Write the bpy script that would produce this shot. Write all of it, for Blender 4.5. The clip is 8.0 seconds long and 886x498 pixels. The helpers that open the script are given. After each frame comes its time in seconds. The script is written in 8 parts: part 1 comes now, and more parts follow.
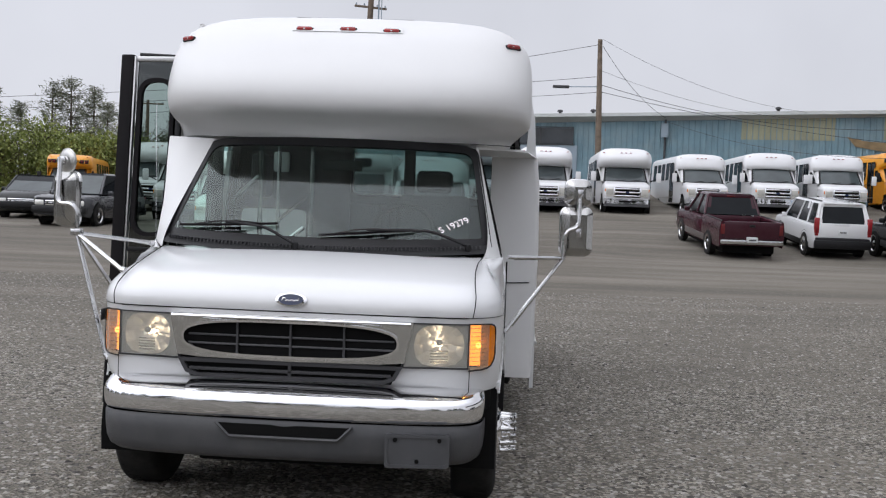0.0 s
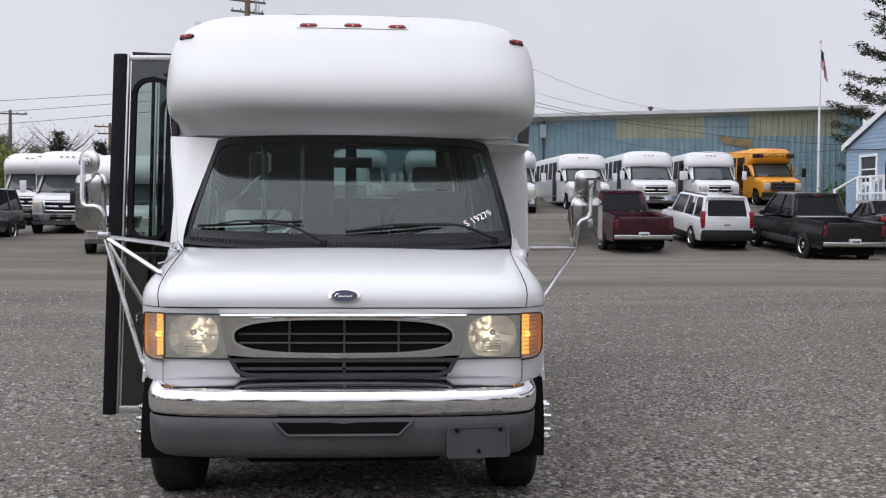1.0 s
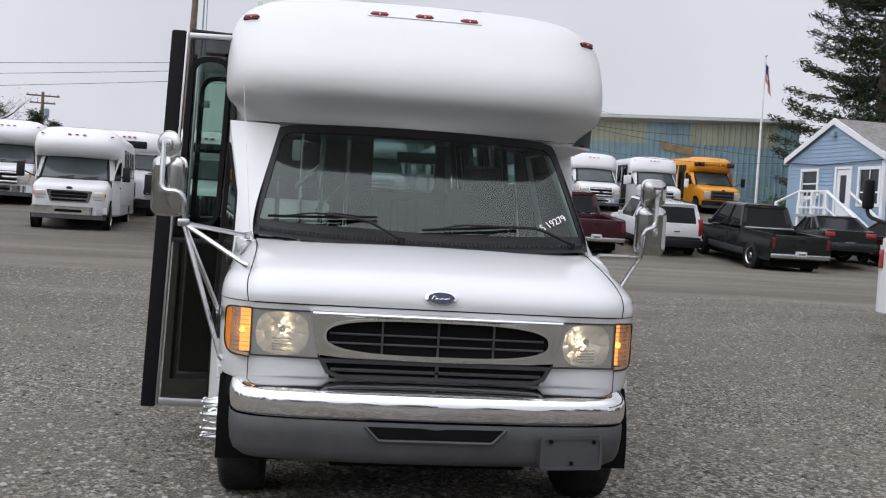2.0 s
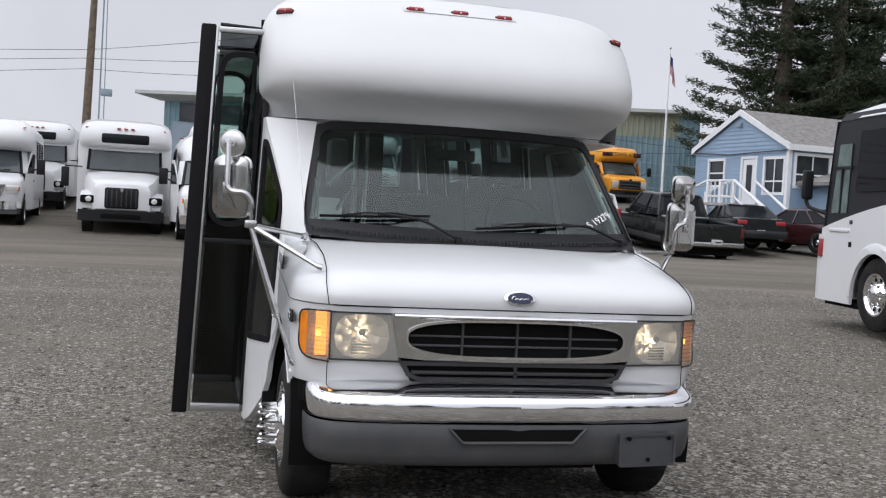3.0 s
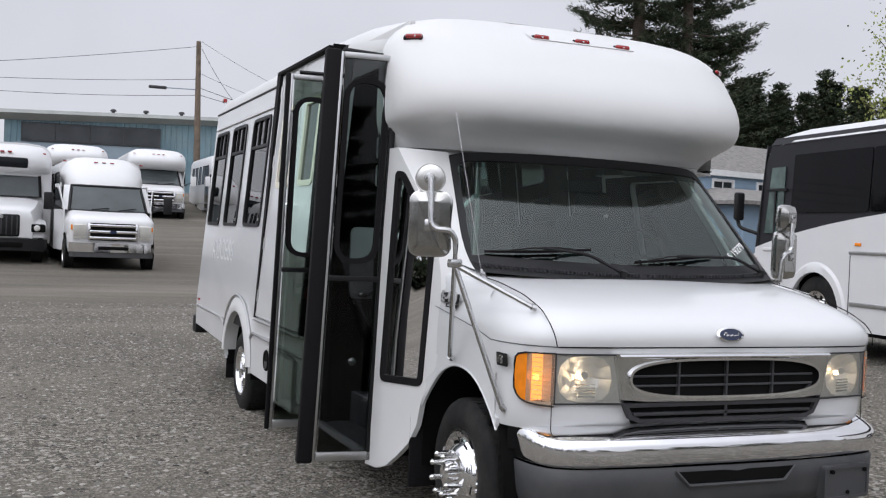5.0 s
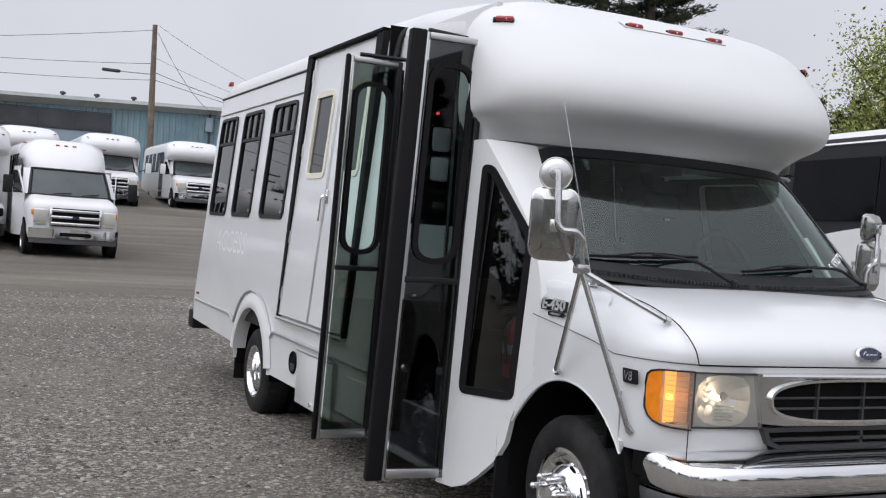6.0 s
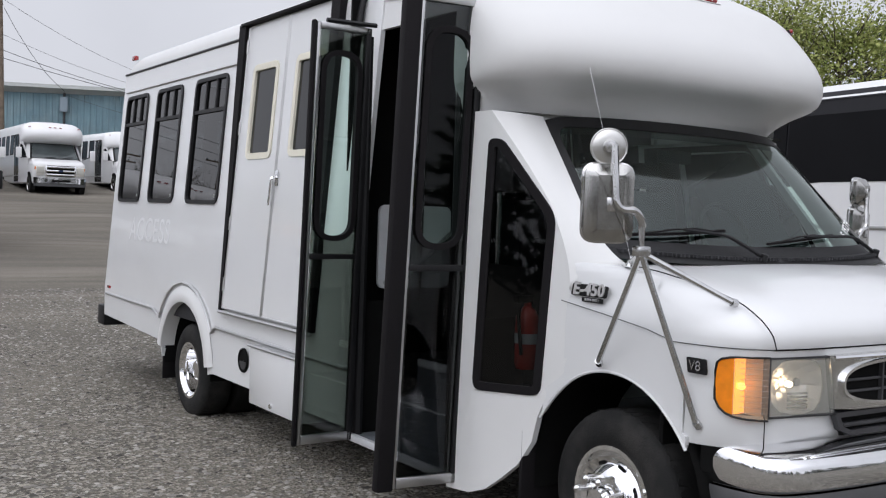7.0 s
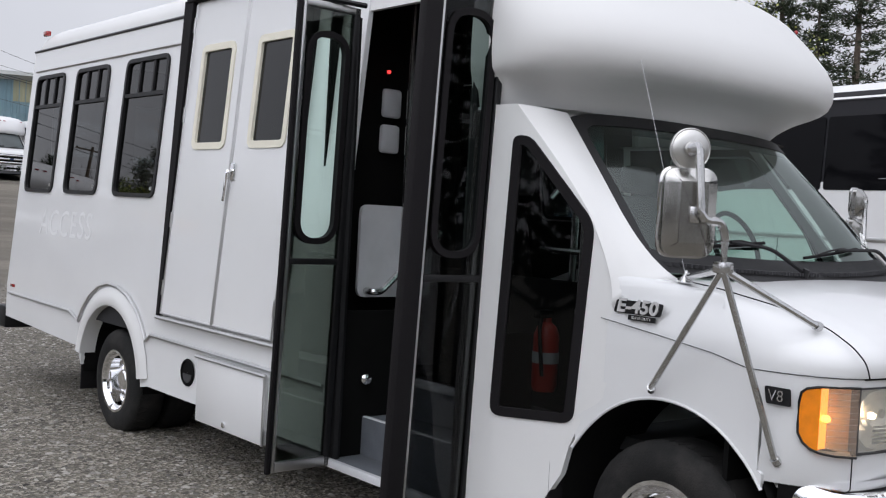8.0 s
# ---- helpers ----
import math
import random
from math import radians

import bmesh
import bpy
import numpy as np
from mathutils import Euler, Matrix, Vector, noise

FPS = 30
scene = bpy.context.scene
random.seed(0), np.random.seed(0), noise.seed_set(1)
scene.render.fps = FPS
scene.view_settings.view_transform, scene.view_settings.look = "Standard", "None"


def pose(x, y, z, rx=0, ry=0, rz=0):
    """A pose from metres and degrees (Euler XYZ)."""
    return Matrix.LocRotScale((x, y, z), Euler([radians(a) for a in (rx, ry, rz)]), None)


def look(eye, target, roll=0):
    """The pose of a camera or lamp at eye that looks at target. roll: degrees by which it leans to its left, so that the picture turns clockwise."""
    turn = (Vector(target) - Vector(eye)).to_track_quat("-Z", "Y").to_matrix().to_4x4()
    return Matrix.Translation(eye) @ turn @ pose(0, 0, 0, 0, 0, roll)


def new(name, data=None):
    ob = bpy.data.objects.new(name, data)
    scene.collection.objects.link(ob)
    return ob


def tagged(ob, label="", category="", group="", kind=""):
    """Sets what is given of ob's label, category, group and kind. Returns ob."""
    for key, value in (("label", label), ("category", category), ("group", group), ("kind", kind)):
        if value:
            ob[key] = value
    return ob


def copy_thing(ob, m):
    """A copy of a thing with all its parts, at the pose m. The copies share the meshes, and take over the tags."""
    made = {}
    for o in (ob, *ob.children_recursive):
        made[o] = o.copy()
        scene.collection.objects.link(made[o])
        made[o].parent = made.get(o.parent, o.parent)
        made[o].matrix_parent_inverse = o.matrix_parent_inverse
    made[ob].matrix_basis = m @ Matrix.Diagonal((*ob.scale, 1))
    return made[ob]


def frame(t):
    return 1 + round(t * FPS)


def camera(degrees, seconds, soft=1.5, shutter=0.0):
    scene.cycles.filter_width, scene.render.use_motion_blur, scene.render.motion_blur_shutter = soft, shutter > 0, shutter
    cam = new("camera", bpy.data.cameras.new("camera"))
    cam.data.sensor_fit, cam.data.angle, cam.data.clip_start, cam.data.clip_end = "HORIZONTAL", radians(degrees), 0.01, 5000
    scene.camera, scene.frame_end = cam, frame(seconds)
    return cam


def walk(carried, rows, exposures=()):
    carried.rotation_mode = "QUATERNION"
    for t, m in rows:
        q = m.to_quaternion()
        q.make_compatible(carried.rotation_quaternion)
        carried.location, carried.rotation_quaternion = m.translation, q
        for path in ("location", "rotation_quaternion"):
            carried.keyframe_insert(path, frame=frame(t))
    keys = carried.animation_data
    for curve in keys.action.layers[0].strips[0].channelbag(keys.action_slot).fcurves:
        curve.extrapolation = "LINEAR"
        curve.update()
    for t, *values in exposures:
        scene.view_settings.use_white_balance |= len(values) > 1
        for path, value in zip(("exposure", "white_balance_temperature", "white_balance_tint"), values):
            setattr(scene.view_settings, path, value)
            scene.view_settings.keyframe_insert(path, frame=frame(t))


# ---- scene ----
cam = camera(46.8, 8.0, soft=1.2)
PATH = [
    (0, (1.073, -5.164, 1.691), (0.952, -3.169, 1.618), 2.1),
    (0.5, (0.594, -5.269, 1.657), (0.615, -3.27, 1.606), 1.2),
    (1, (0.162, -5.206, 1.604), (0.291, -3.211, 1.546), 0.4),
    (1.5, (-0.265, -5.093, 1.631), (-0.066, -3.104, 1.564), 2.6),
    (3, (-1.547, -4.771, 1.635), (-1.076, -2.829, 1.555), 3.1),
    (3.5, (-1.985, -4.682, 1.662), (-1.382, -2.776, 1.592), 3.4),
    (4, (-2.352, -4.455, 1.636), (-1.649, -2.583, 1.589), 1.9),
    (4.5, (-2.758, -4.213, 1.636), (-2.025, -2.353, 1.611), 3.7),
    (4.7, (-2.955, -4.155, 1.635), (-2.204, -2.301, 1.611), 2.6),
    (5.8, (-3.568, -3.397, 1.635), (-2.715, -1.588, 1.603), 4.0),
    (6, (-3.694, -3.253, 1.61), (-2.816, -1.456, 1.581), 4.1),
    (6.5, (-3.967, -2.912, 1.602), (-2.992, -1.166, 1.563), 3.6),
    (7, (-4.063, -2.466, 1.623), (-2.954, -0.803, 1.554), 1.9),
    (7.5, (-4.173, -2.051, 1.609), (-2.947, -0.473, 1.525), 3.2),
    (8, (-4.257, -1.65, 1.628), (-2.952, -0.137, 1.563), 3.2),
]
walk(cam, [(t, look(eye, target, roll)) for t, eye, target, roll in PATH])
# ---- sky, sun ----
world = bpy.data.worlds.new("overcast")
scene.world = world
world.use_nodes = True
wn, wl = world.node_tree.nodes, world.node_tree.links
wn.clear()
w_out, w_bg = wn.new("ShaderNodeOutputWorld"), wn.new("ShaderNodeBackground")
w_sky, w_mix = wn.new("ShaderNodeTexSky"), wn.new("ShaderNodeMix")
w_sky.sky_type, w_sky.sun_disc = "NISHITA", False
w_sky.sun_elevation, w_sky.sun_rotation = radians(62), radians(200)
w_sky.air_density, w_sky.dust_density, w_sky.ozone_density = 1.0, 4.0, 1.0
w_mix.data_type = "RGBA"
w_mix.inputs[0].default_value = 0.93
# overcast cloud, brightest high on the side of the hidden sun
w_tc, w_dot, w_ramp = wn.new("ShaderNodeTexCoord"), wn.new("ShaderNodeVectorMath"), wn.new("ShaderNodeMapRange")
w_dot.operation = "DOT_PRODUCT"
w_dot.inputs[1].default_value = Vector((-0.46, -0.20, 0.86)).normalized()
w_ramp.interpolation_type = "SMOOTHSTEP"
w_ramp.inputs["From Min"].default_value, w_ramp.inputs["From Max"].default_value = 0.15, 1.0
w_ramp.inputs["To Min"].default_value, w_ramp.inputs["To Max"].default_value = 1.0, 2.6
w_cloud = wn.new("ShaderNodeVectorMath")
w_cloud.operation = "SCALE"
w_cloud.inputs[0].default_value = (7.5, 7.65, 8.4)
wl.new(w_tc.outputs["Generated"], w_dot.inputs[0])
wl.new(w_dot.outputs["Value"], w_ramp.inputs["Value"])
w_noise, w_soft, w_mul = wn.new("ShaderNodeTexNoise"), wn.new("ShaderNodeMapRange"), wn.new("ShaderNodeMath")
w_noise.inputs["Scale"].default_value, w_noise.inputs["Detail"].default_value = 3.0, 5
w_soft.inputs["From Min"].default_value, w_soft.inputs["From Max"].default_value = 0.3, 0.7
w_soft.inputs["To Min"].default_value, w_soft.inputs["To Max"].default_value = 0.93, 1.08
w_mul.operation = "MULTIPLY"
wl.new(w_tc.outputs["Generated"], w_noise.inputs["Vector"])
wl.new(w_noise.outputs["Fac"], w_soft.inputs["Value"])
wl.new(w_ramp.outputs[0], w_mul.inputs[0])
wl.new(w_soft.outputs[0], w_mul.inputs[1])
wl.new(w_mul.outputs[0], w_cloud.inputs["Scale"])
wl.new(w_cloud.outputs[0], w_mix.inputs[7])
wl.new(w_sky.outputs[0], w_mix.inputs[6])
wl.new(w_mix.outputs[2], w_bg.inputs[0])
w_bg.inputs[1].default_value = 0.095
wl.new(w_bg.outputs[0], w_out.inputs[0])
sun = new("sun", bpy.data.lights.new("sun", "SUN"))
sun.data.energy, sun.data.angle, sun.data.color = 0.45, radians(60), (0.98, 0.985, 1.0)
sun.matrix_world = look((-17, -9, 22), (0, 2, 0))


# ---- materials ----
def mat(name, color, rough=0.5, metal=0.0, vary=0.08, scale=6.0, grain=0.0, grain_scale=120.0, coat=0.0, spec=0.5, dirt=None, dirt_amount=0.0, dirt_scale=1.5, emit=None):
    m = bpy.data.materials.new(name)
    m.use_nodes = True
    n, l = m.node_tree.nodes, m.node_tree.links
    b = n["Principled BSDF"]
    b.inputs["Roughness"].default_value, b.inputs["Metallic"].default_value = rough, metal
    b.inputs["Coat Weight"].default_value, b.inputs["Specular IOR Level"].default_value = coat, spec
    b.inputs["Coat Roughness"].default_value = 0.05
    tc = n.new("ShaderNodeTexCoord")
    no = n.new("ShaderNodeTexNoise")
    no.inputs["Scale"].default_value, no.inputs["Detail"].default_value = scale, 5
    l.new(tc.outputs["Object"], no.inputs["Vector"])
    ramp = n.new("ShaderNodeValToRGB")
    c = Vector(color)
    ramp.color_ramp.elements[0].position, ramp.color_ramp.elements[1].position = 0.3, 0.7
    ramp.color_ramp.elements[0].color = (*(c * (1 - vary)), 1)
    ramp.color_ramp.elements[1].color = (*[min(1, v) for v in c * (1 + vary)], 1)
    l.new(no.outputs["Fac"], ramp.inputs["Fac"])
    col = ramp.outputs["Color"]
    if dirt:
        d = n.new("ShaderNodeTexNoise")
        d.inputs["Scale"].default_value, d.inputs["Detail"].default_value, d.inputs["Roughness"].default_value = dirt_scale, 8, 0.65
        l.new(tc.outputs["Object"], d.inputs["Vector"])
        mr = n.new("ShaderNodeMapRange")
        mr.inputs["From Min"].default_value, mr.inputs["From Max"].default_value = 0.45, 0.75
        mr.inputs["To Max"].default_value = dirt_amount
        l.new(d.outputs["Fac"], mr.inputs["Value"])
        mx = n.new("ShaderNodeMix")
        mx.data_type = "RGBA"
        mx.inputs[7].default_value = (*dirt, 1)
        l.new(mr.outputs[0], mx.inputs[0])
        l.new(col, mx.inputs[6])
        col = mx.outputs[2]
    l.new(col, b.inputs["Base Color"])
    rr = n.new("ShaderNodeMapRange")
    rr.inputs["To Min"].default_value, rr.inputs["To Max"].default_value = max(0.02, rough * 0.8), min(1, rough * 1.2)
    l.new(no.outputs["Fac"], rr.inputs["Value"])
    l.new(rr.outputs[0], b.inputs["Roughness"])
    if grain:
        g = n.new("ShaderNodeTexNoise")
        g.inputs["Scale"].default_value, g.inputs["Detail"].default_value = grain_scale, 3
        l.new(tc.outputs["Object"], g.inputs["Vector"])
        bp = n.new("ShaderNodeBump")
        bp.inputs["Strength"].default_value, bp.inputs["Distance"].default_value = min(1, grain), 0.01
        l.new(g.outputs["Fac"], bp.inputs["Height"])
        l.new(bp.outputs[0], b.inputs["Normal"])
    if emit:
        b.inputs["Emission Color"].default_value, b.inputs["Emission Strength"].default_value = (*emit[0], 1), emit[1]
    return m


def glass(name, tint, ior=1.5, rough=0.0, sheen=(1, 1, 1)):
    """A pane of one thickness: what lies behind, through the tint, and what it mirrors."""
    m = bpy.data.materials.new(name)
    m.use_nodes = True
    n, l = m.node_tree.nodes, m.node_tree.links
    n.clear()
    out, mix = n.new("ShaderNodeOutputMaterial"), n.new("ShaderNodeMixShader")
    tr, gl, fr = n.new("ShaderNodeBsdfTransparent"), n.new("ShaderNodeBsdfGlossy"), n.new("ShaderNodeFresnel")
    tr.inputs[0].default_value = (*tint, 1)
    gl.inputs["Roughness"].default_value = rough
    gl.inputs["Color"].default_value = (*sheen, 1)
    fr.inputs[0].default_value = ior
    l.new(fr.outputs[0], mix.inputs[0])
    l.new(tr.outputs[0], mix.inputs[1])
    l.new(gl.outputs[0], mix.inputs[2])
    l.new(mix.outputs[0], out.inputs[0])
    return m


WHITE = mat("white_paint", (0.70, 0.705, 0.71), 0.24, vary=0.015, scale=1.5, coat=0.55, dirt=(0.62, 0.61, 0.58), dirt_amount=0.07, dirt_scale=0.7)
GELCOAT = mat("white_gelcoat", (0.68, 0.68, 0.675), 0.42, vary=0.02, scale=2.0, coat=0.1, dirt=(0.62, 0.61, 0.58), dirt_amount=0.09, dirt_scale=0.7)
CREAM = mat("cream_rubber", (0.72, 0.69, 0.58), 0.6, vary=0.05)
CHROME = mat("chrome", (0.88, 0.88, 0.89), 0.06, 1.0, vary=0.03, dirt=(0.5, 0.49, 0.47), dirt_amount=0.1, dirt_scale=5)
STEEL = mat("stainless_steel", (0.60, 0.60, 0.60), 0.24, 1.0, vary=0.08, scale=20)
SHELL = mat("brushed_steel_shell", (0.46, 0.455, 0.44), 0.17, 1.0, vary=0.08, scale=20)
SATIN = mat("satin_chrome", (0.70, 0.70, 0.69), 0.17, 1.0, vary=0.1, scale=9)
MIRROR_BACK = mat("dull_mirror_back", (0.58, 0.575, 0.56), 0.30, 0.95, vary=0.1, scale=9)
RED_LED = mat("red_indicator", (0.8, 0.02, 0.02), 0.3, emit=((1.0, 0.05, 0.05), 2.0))
ALUMINIUM = mat("aluminium_trim", (0.55, 0.55, 0.55), 0.35, 1.0, vary=0.08)
BLACK = mat("black_plastic", (0.009, 0.009, 0.010), 0.5, vary=0.2, grain=0.15, spec=0.3)
RUBBER = mat("black_rubber", (0.007, 0.006, 0.007), 0.75, vary=0.2, grain=0.2, spec=0.2)
TYRE = mat("tyre_rubber", (0.012, 0.012, 0.012), 0.8, vary=0.25, grain=0.3, spec=0.25, dirt=(0.07, 0.065, 0.06), dirt_amount=0.4, dirt_scale=5)
GREY_BUMPER = mat("grey_bumper_plastic", (0.058, 0.059, 0.063), 0.5, vary=0.08, grain=0.25, grain_scale=300, dirt=(0.13, 0.125, 0.12), dirt_amount=0.3, dirt_scale=4)
GRILLE_GREY = mat("dark_grille_plastic", (0.035, 0.035, 0.038), 0.5, vary=0.15)
# near-black for gaps, hollows and inner walls; puts their shade into the colour
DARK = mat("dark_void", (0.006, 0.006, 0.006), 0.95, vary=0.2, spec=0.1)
AMBER = mat("amber_lens", (0.85, 0.24, 0.005), 0.15, vary=0.1, scale=30, coat=0.6)
AMBER_LIT = mat("lit_amber_lamp", (0.95, 0.45, 0.10), 0.3, vary=0.1, emit=((1.0, 0.38, 0.05), 1.7))
RED = mat("red_lens", (0.30, 0.012, 0.012), 0.15, vary=0.1, coat=0.6)
REFLECTOR = mat("lamp_reflector", (0.80, 0.79, 0.75), 0.32, 0.55, vary=0.15, scale=25)
LAMP_SHELL = mat("smoked_lamp_housing", (0.50, 0.49, 0.45), 0.35, 0.1, vary=0.08)
BULB = mat("lit_bulb", (1.0, 0.85, 0.6), 0.3, emit=((1.0, 0.80, 0.58), 6.0))
AMBER_BULB = mat("lit_amber_bulb", (1.0, 0.5, 0.1), 0.3, emit=((1.0, 0.46, 0.10), 4.0))


def hazy(m, color, amount):
    """Dulls a glass with a film that scatters light."""
    t = m.node_tree
    mix, dif, out = t.nodes.new("ShaderNodeMixShader"), t.nodes.new("ShaderNodeBsdfDiffuse"), t.nodes["Material Output"]
    dif.inputs[0].default_value = (*color, 1)
    mix.inputs[0].default_value = amount
    t.links.new(out.inputs[0].links[0].from_socket, mix.inputs[1])
    t.links.new(dif.outputs[0], mix.inputs[2])
    t.links.new(mix.outputs[0], out.inputs[0])
    return m


HAZY = hazy(glass("hazy_lens", (0.9, 0.9, 0.88), 1.45), (0.72, 0.72, 0.68), 0.2)
PEACH_LENS = hazy(glass("peach_lens", (0.96, 0.80, 0.62), 1.45), (0.80, 0.68, 0.56), 0.2)
LAMP_MIRROR = mat("faceted_lamp_mirror", (0.84, 0.83, 0.80), 0.32, 0.6, vary=0.08, scale=25)
GLASS = glass("green_tinted_glass", (0.50, 0.67, 0.60), 1.64, 0.0, (0.92, 1.0, 0.97))
GLASS_REAR = glass("grey_tinted_glass", (0.25, 0.30, 0.31), 1.45)
GLASS_SHADE = glass("shade_band_glass", (0.30, 0.40, 0.42), 1.6)
GLASS_DARK = glass("dark_tinted_glass", (0.055, 0.06, 0.063), 1.45)
GLASS_SMOKE = glass("smoked_door_glass", (0.30, 0.31, 0.31), 1.28)
GLASS_SMOKE_GREEN = glass("green_smoked_door_glass", (0.36, 0.40, 0.37), 1.5)
GLASS_OVAL = glass("pale_green_glass", (0.74, 0.92, 0.84), 1.6)
GLASS_MID = glass("green_door_glass", (0.34, 0.42, 0.39), 1.28)
QUARTER_GLASS = glass("black_tinted_glass", (0.27, 0.28, 0.28), 1.28)
DASH_GREY = mat("grey_dashboard_plastic", (0.27, 0.28, 0.27), 0.7, vary=0.1, grain=0.2)
# near-black: the unlit cabin's shade is put into these two colours
INTERIOR = mat("darkened_interior", (0.014, 0.014, 0.016), 0.8, vary=0.15)
CEILING_CLOTH = mat("darkened_ceiling", (0.015, 0.015, 0.017), 0.9)
STEP_GREY = mat("grey_step_vinyl", (0.11, 0.12, 0.135), 0.7, vary=0.12, scale=14, grain=0.3)
SEAT_CLOTH = mat("blue_grey_seat_cloth", (0.025, 0.028, 0.036), 0.9, vary=0.3, scale=60)
RED_PAINT = mat("red_enamel", (0.55, 0.03, 0.02), 0.3, coat=0.4)
LIGHT_PANEL = mat("light_grey_laminate", (0.62, 0.63, 0.65), 0.4)
CHALK = mat("white_marker", (0.9, 0.9, 0.9), 0.8)
BLUE_OVAL = mat("dark_blue_enamel", (0.015, 0.025, 0.07), 0.25, coat=0.5)
PALE_MARK = mat("faded_letters", (0.665, 0.67, 0.675), 0.45)


# ---- mesh helpers ----
def link(name, bm, material, parent=None, label="", smooth=True, angle=35):
    me = bpy.data.meshes.new(name)
    bmesh.ops.recalc_face_normals(bm, faces=bm.faces)
    lim = radians(angle)
    for e in bm.edges:
        e.smooth = len(e.link_faces) == 2 and e.calc_face_angle(0) < lim
    for f in bm.faces:
        f.smooth = smooth
    bm.to_mesh(me)
    bm.free()
    if material:
        me.materials.append(material)
    ob = new(name, me)
    if parent:
        ob.parent = parent
    if label:
        ob["label"] = label
    return ob


def part(name, bm, material, parent, label="", angle=35):
    return link(name, bm, material, parent, label, angle=angle)


def thing(name, label, category, at=None, group="", kind=""):
    ob = new(name)
    ob.empty_display_size = 0.2
    if at is not None:
        ob.matrix_world = at
    return tagged(ob, label, category, group, kind)


def box(x0, x1, y0, y1, z0, z1, bevel=0.0, seg=2, bm=None):
    b = bmesh.new()
    bmesh.ops.create_cube(b, size=1)
    for v in b.verts:
        v.co = ((x0 + x1) / 2 + v.co.x * (x1 - x0), (y0 + y1) / 2 + v.co.y * (y1 - y0), (z0 + z1) / 2 + v.co.z * (z1 - z0))
    if bevel:
        bmesh.ops.bevel(b, geom=b.edges[:], offset=bevel, segments=seg, profile=0.5, affect="EDGES")
    return join(bm, b) if bm else b


def join(bm, other):
    """Adds other's mesh to bm."""
    table = {v: bm.verts.new(v.co) for v in other.verts}
    for f in other.faces:
        bm.faces.new([table[v] for v in f.verts])
    other.free()
    return bm


def move(bm, m):
    bmesh.ops.transform(bm, matrix=m, verts=bm.verts)
    return bm


def loft(rings, closed=True, caps=(False, False), bm=None):
    bm = bm or bmesh.new()
    rows = [[bm.verts.new(p) for p in r] for r in rings]
    n = len(rows[0])
    for a, b in zip(rows, rows[1:]):
        for i in range(n if closed else n - 1):
            j = (i + 1) % n
            try:
                bm.faces.new((a[i], a[j], b[j], b[i]))
            except ValueError:
                pass
    if caps[0]:
        bm.faces.new(rows[0])
    if caps[1]:
        bm.faces.new(rows[-1])
    return bm


def circle(center, axis, r, seg=16, start=0.0):
    q = Vector(axis).normalized().to_track_quat("Z", "Y")
    return [Vector(center) + q @ Vector((r * math.cos(start + 2 * math.pi * i / seg), r * math.sin(start + 2 * math.pi * i / seg), 0)) for i in range(seg)]


def cyl(p0, p1, r0, r1=None, seg=16, bm=None, caps=(True, True)):
    r1 = r0 if r1 is None else r1
    ax = Vector(p1) - Vector(p0)
    return loft([circle(p0, ax, r0, seg), circle(p1, ax, r1, seg)], True, caps, bm)


def lathe(origin, axis, profile, seg=24, bm=None, caps=(False, False)):
    """profile: (distance along the axis, radius)."""
    o, a = Vector(origin), Vector(axis).normalized()
    return loft([circle(o + a * d, a, max(r, 1e-4), seg) for d, r in profile], True, caps, bm)


def tube(pts, r, seg=8, bm=None):
    pts = [Vector(p) for p in pts]
    rings = []
    for i, p in enumerate(pts):
        d = (pts[min(i + 1, len(pts) - 1)] - pts[max(i - 1, 0)]).normalized()
        rings.append(circle(p, d, r, seg))
    return loft(rings, True, (True, True), bm)


def bend(pts, r=0.05, seg=4):
    """A polyline with its inner corners rounded."""
    pts = [Vector(p) for p in pts]
    out = [pts[0]]
    for a, b, c in zip(pts, pts[1:], pts[2:]):
        u, w = (a - b), (c - b)
        k = min(r, u.length * 0.45, w.length * 0.45)
        p, q = b + u.normalized() * k, b + w.normalized() * k
        for i in range(seg + 1):
            t = i / seg
            out.append(p * (1 - t) ** 2 + b * 2 * t * (1 - t) + q * t * t)
    return out + [pts[-1]]


def rounded(pts, r, seg=4):
    """A closed 2D outline with rounded corners; r may be one radius per corner."""
    out, n = [], len(pts)
    for i in range(n):
        a, b, c = Vector(pts[i - 1]), Vector(pts[i]), Vector(pts[(i + 1) % n])
        k = r[i] if isinstance(r, (list, tuple)) else r
        u, w = a - b, c - b
        k = min(k, u.length * 0.49, w.length * 0.49)
        if k < 1e-4:
            out.append(tuple(b))
            continue
        p, q = b + u.normalized() * k, b + w.normalized() * k
        for s in range(seg + 1):
            t = s / seg
            out.append(tuple(p * (1 - t) ** 2 + b * 2 * t * (1 - t) + q * t * t))
    return out


def rect(u0, u1, v0, v1, r=0.0, seg=4):
    pts = [(u0, v0), (u1, v0), (u1, v1), (u0, v1)]
    return rounded(pts, r, seg) if r else pts


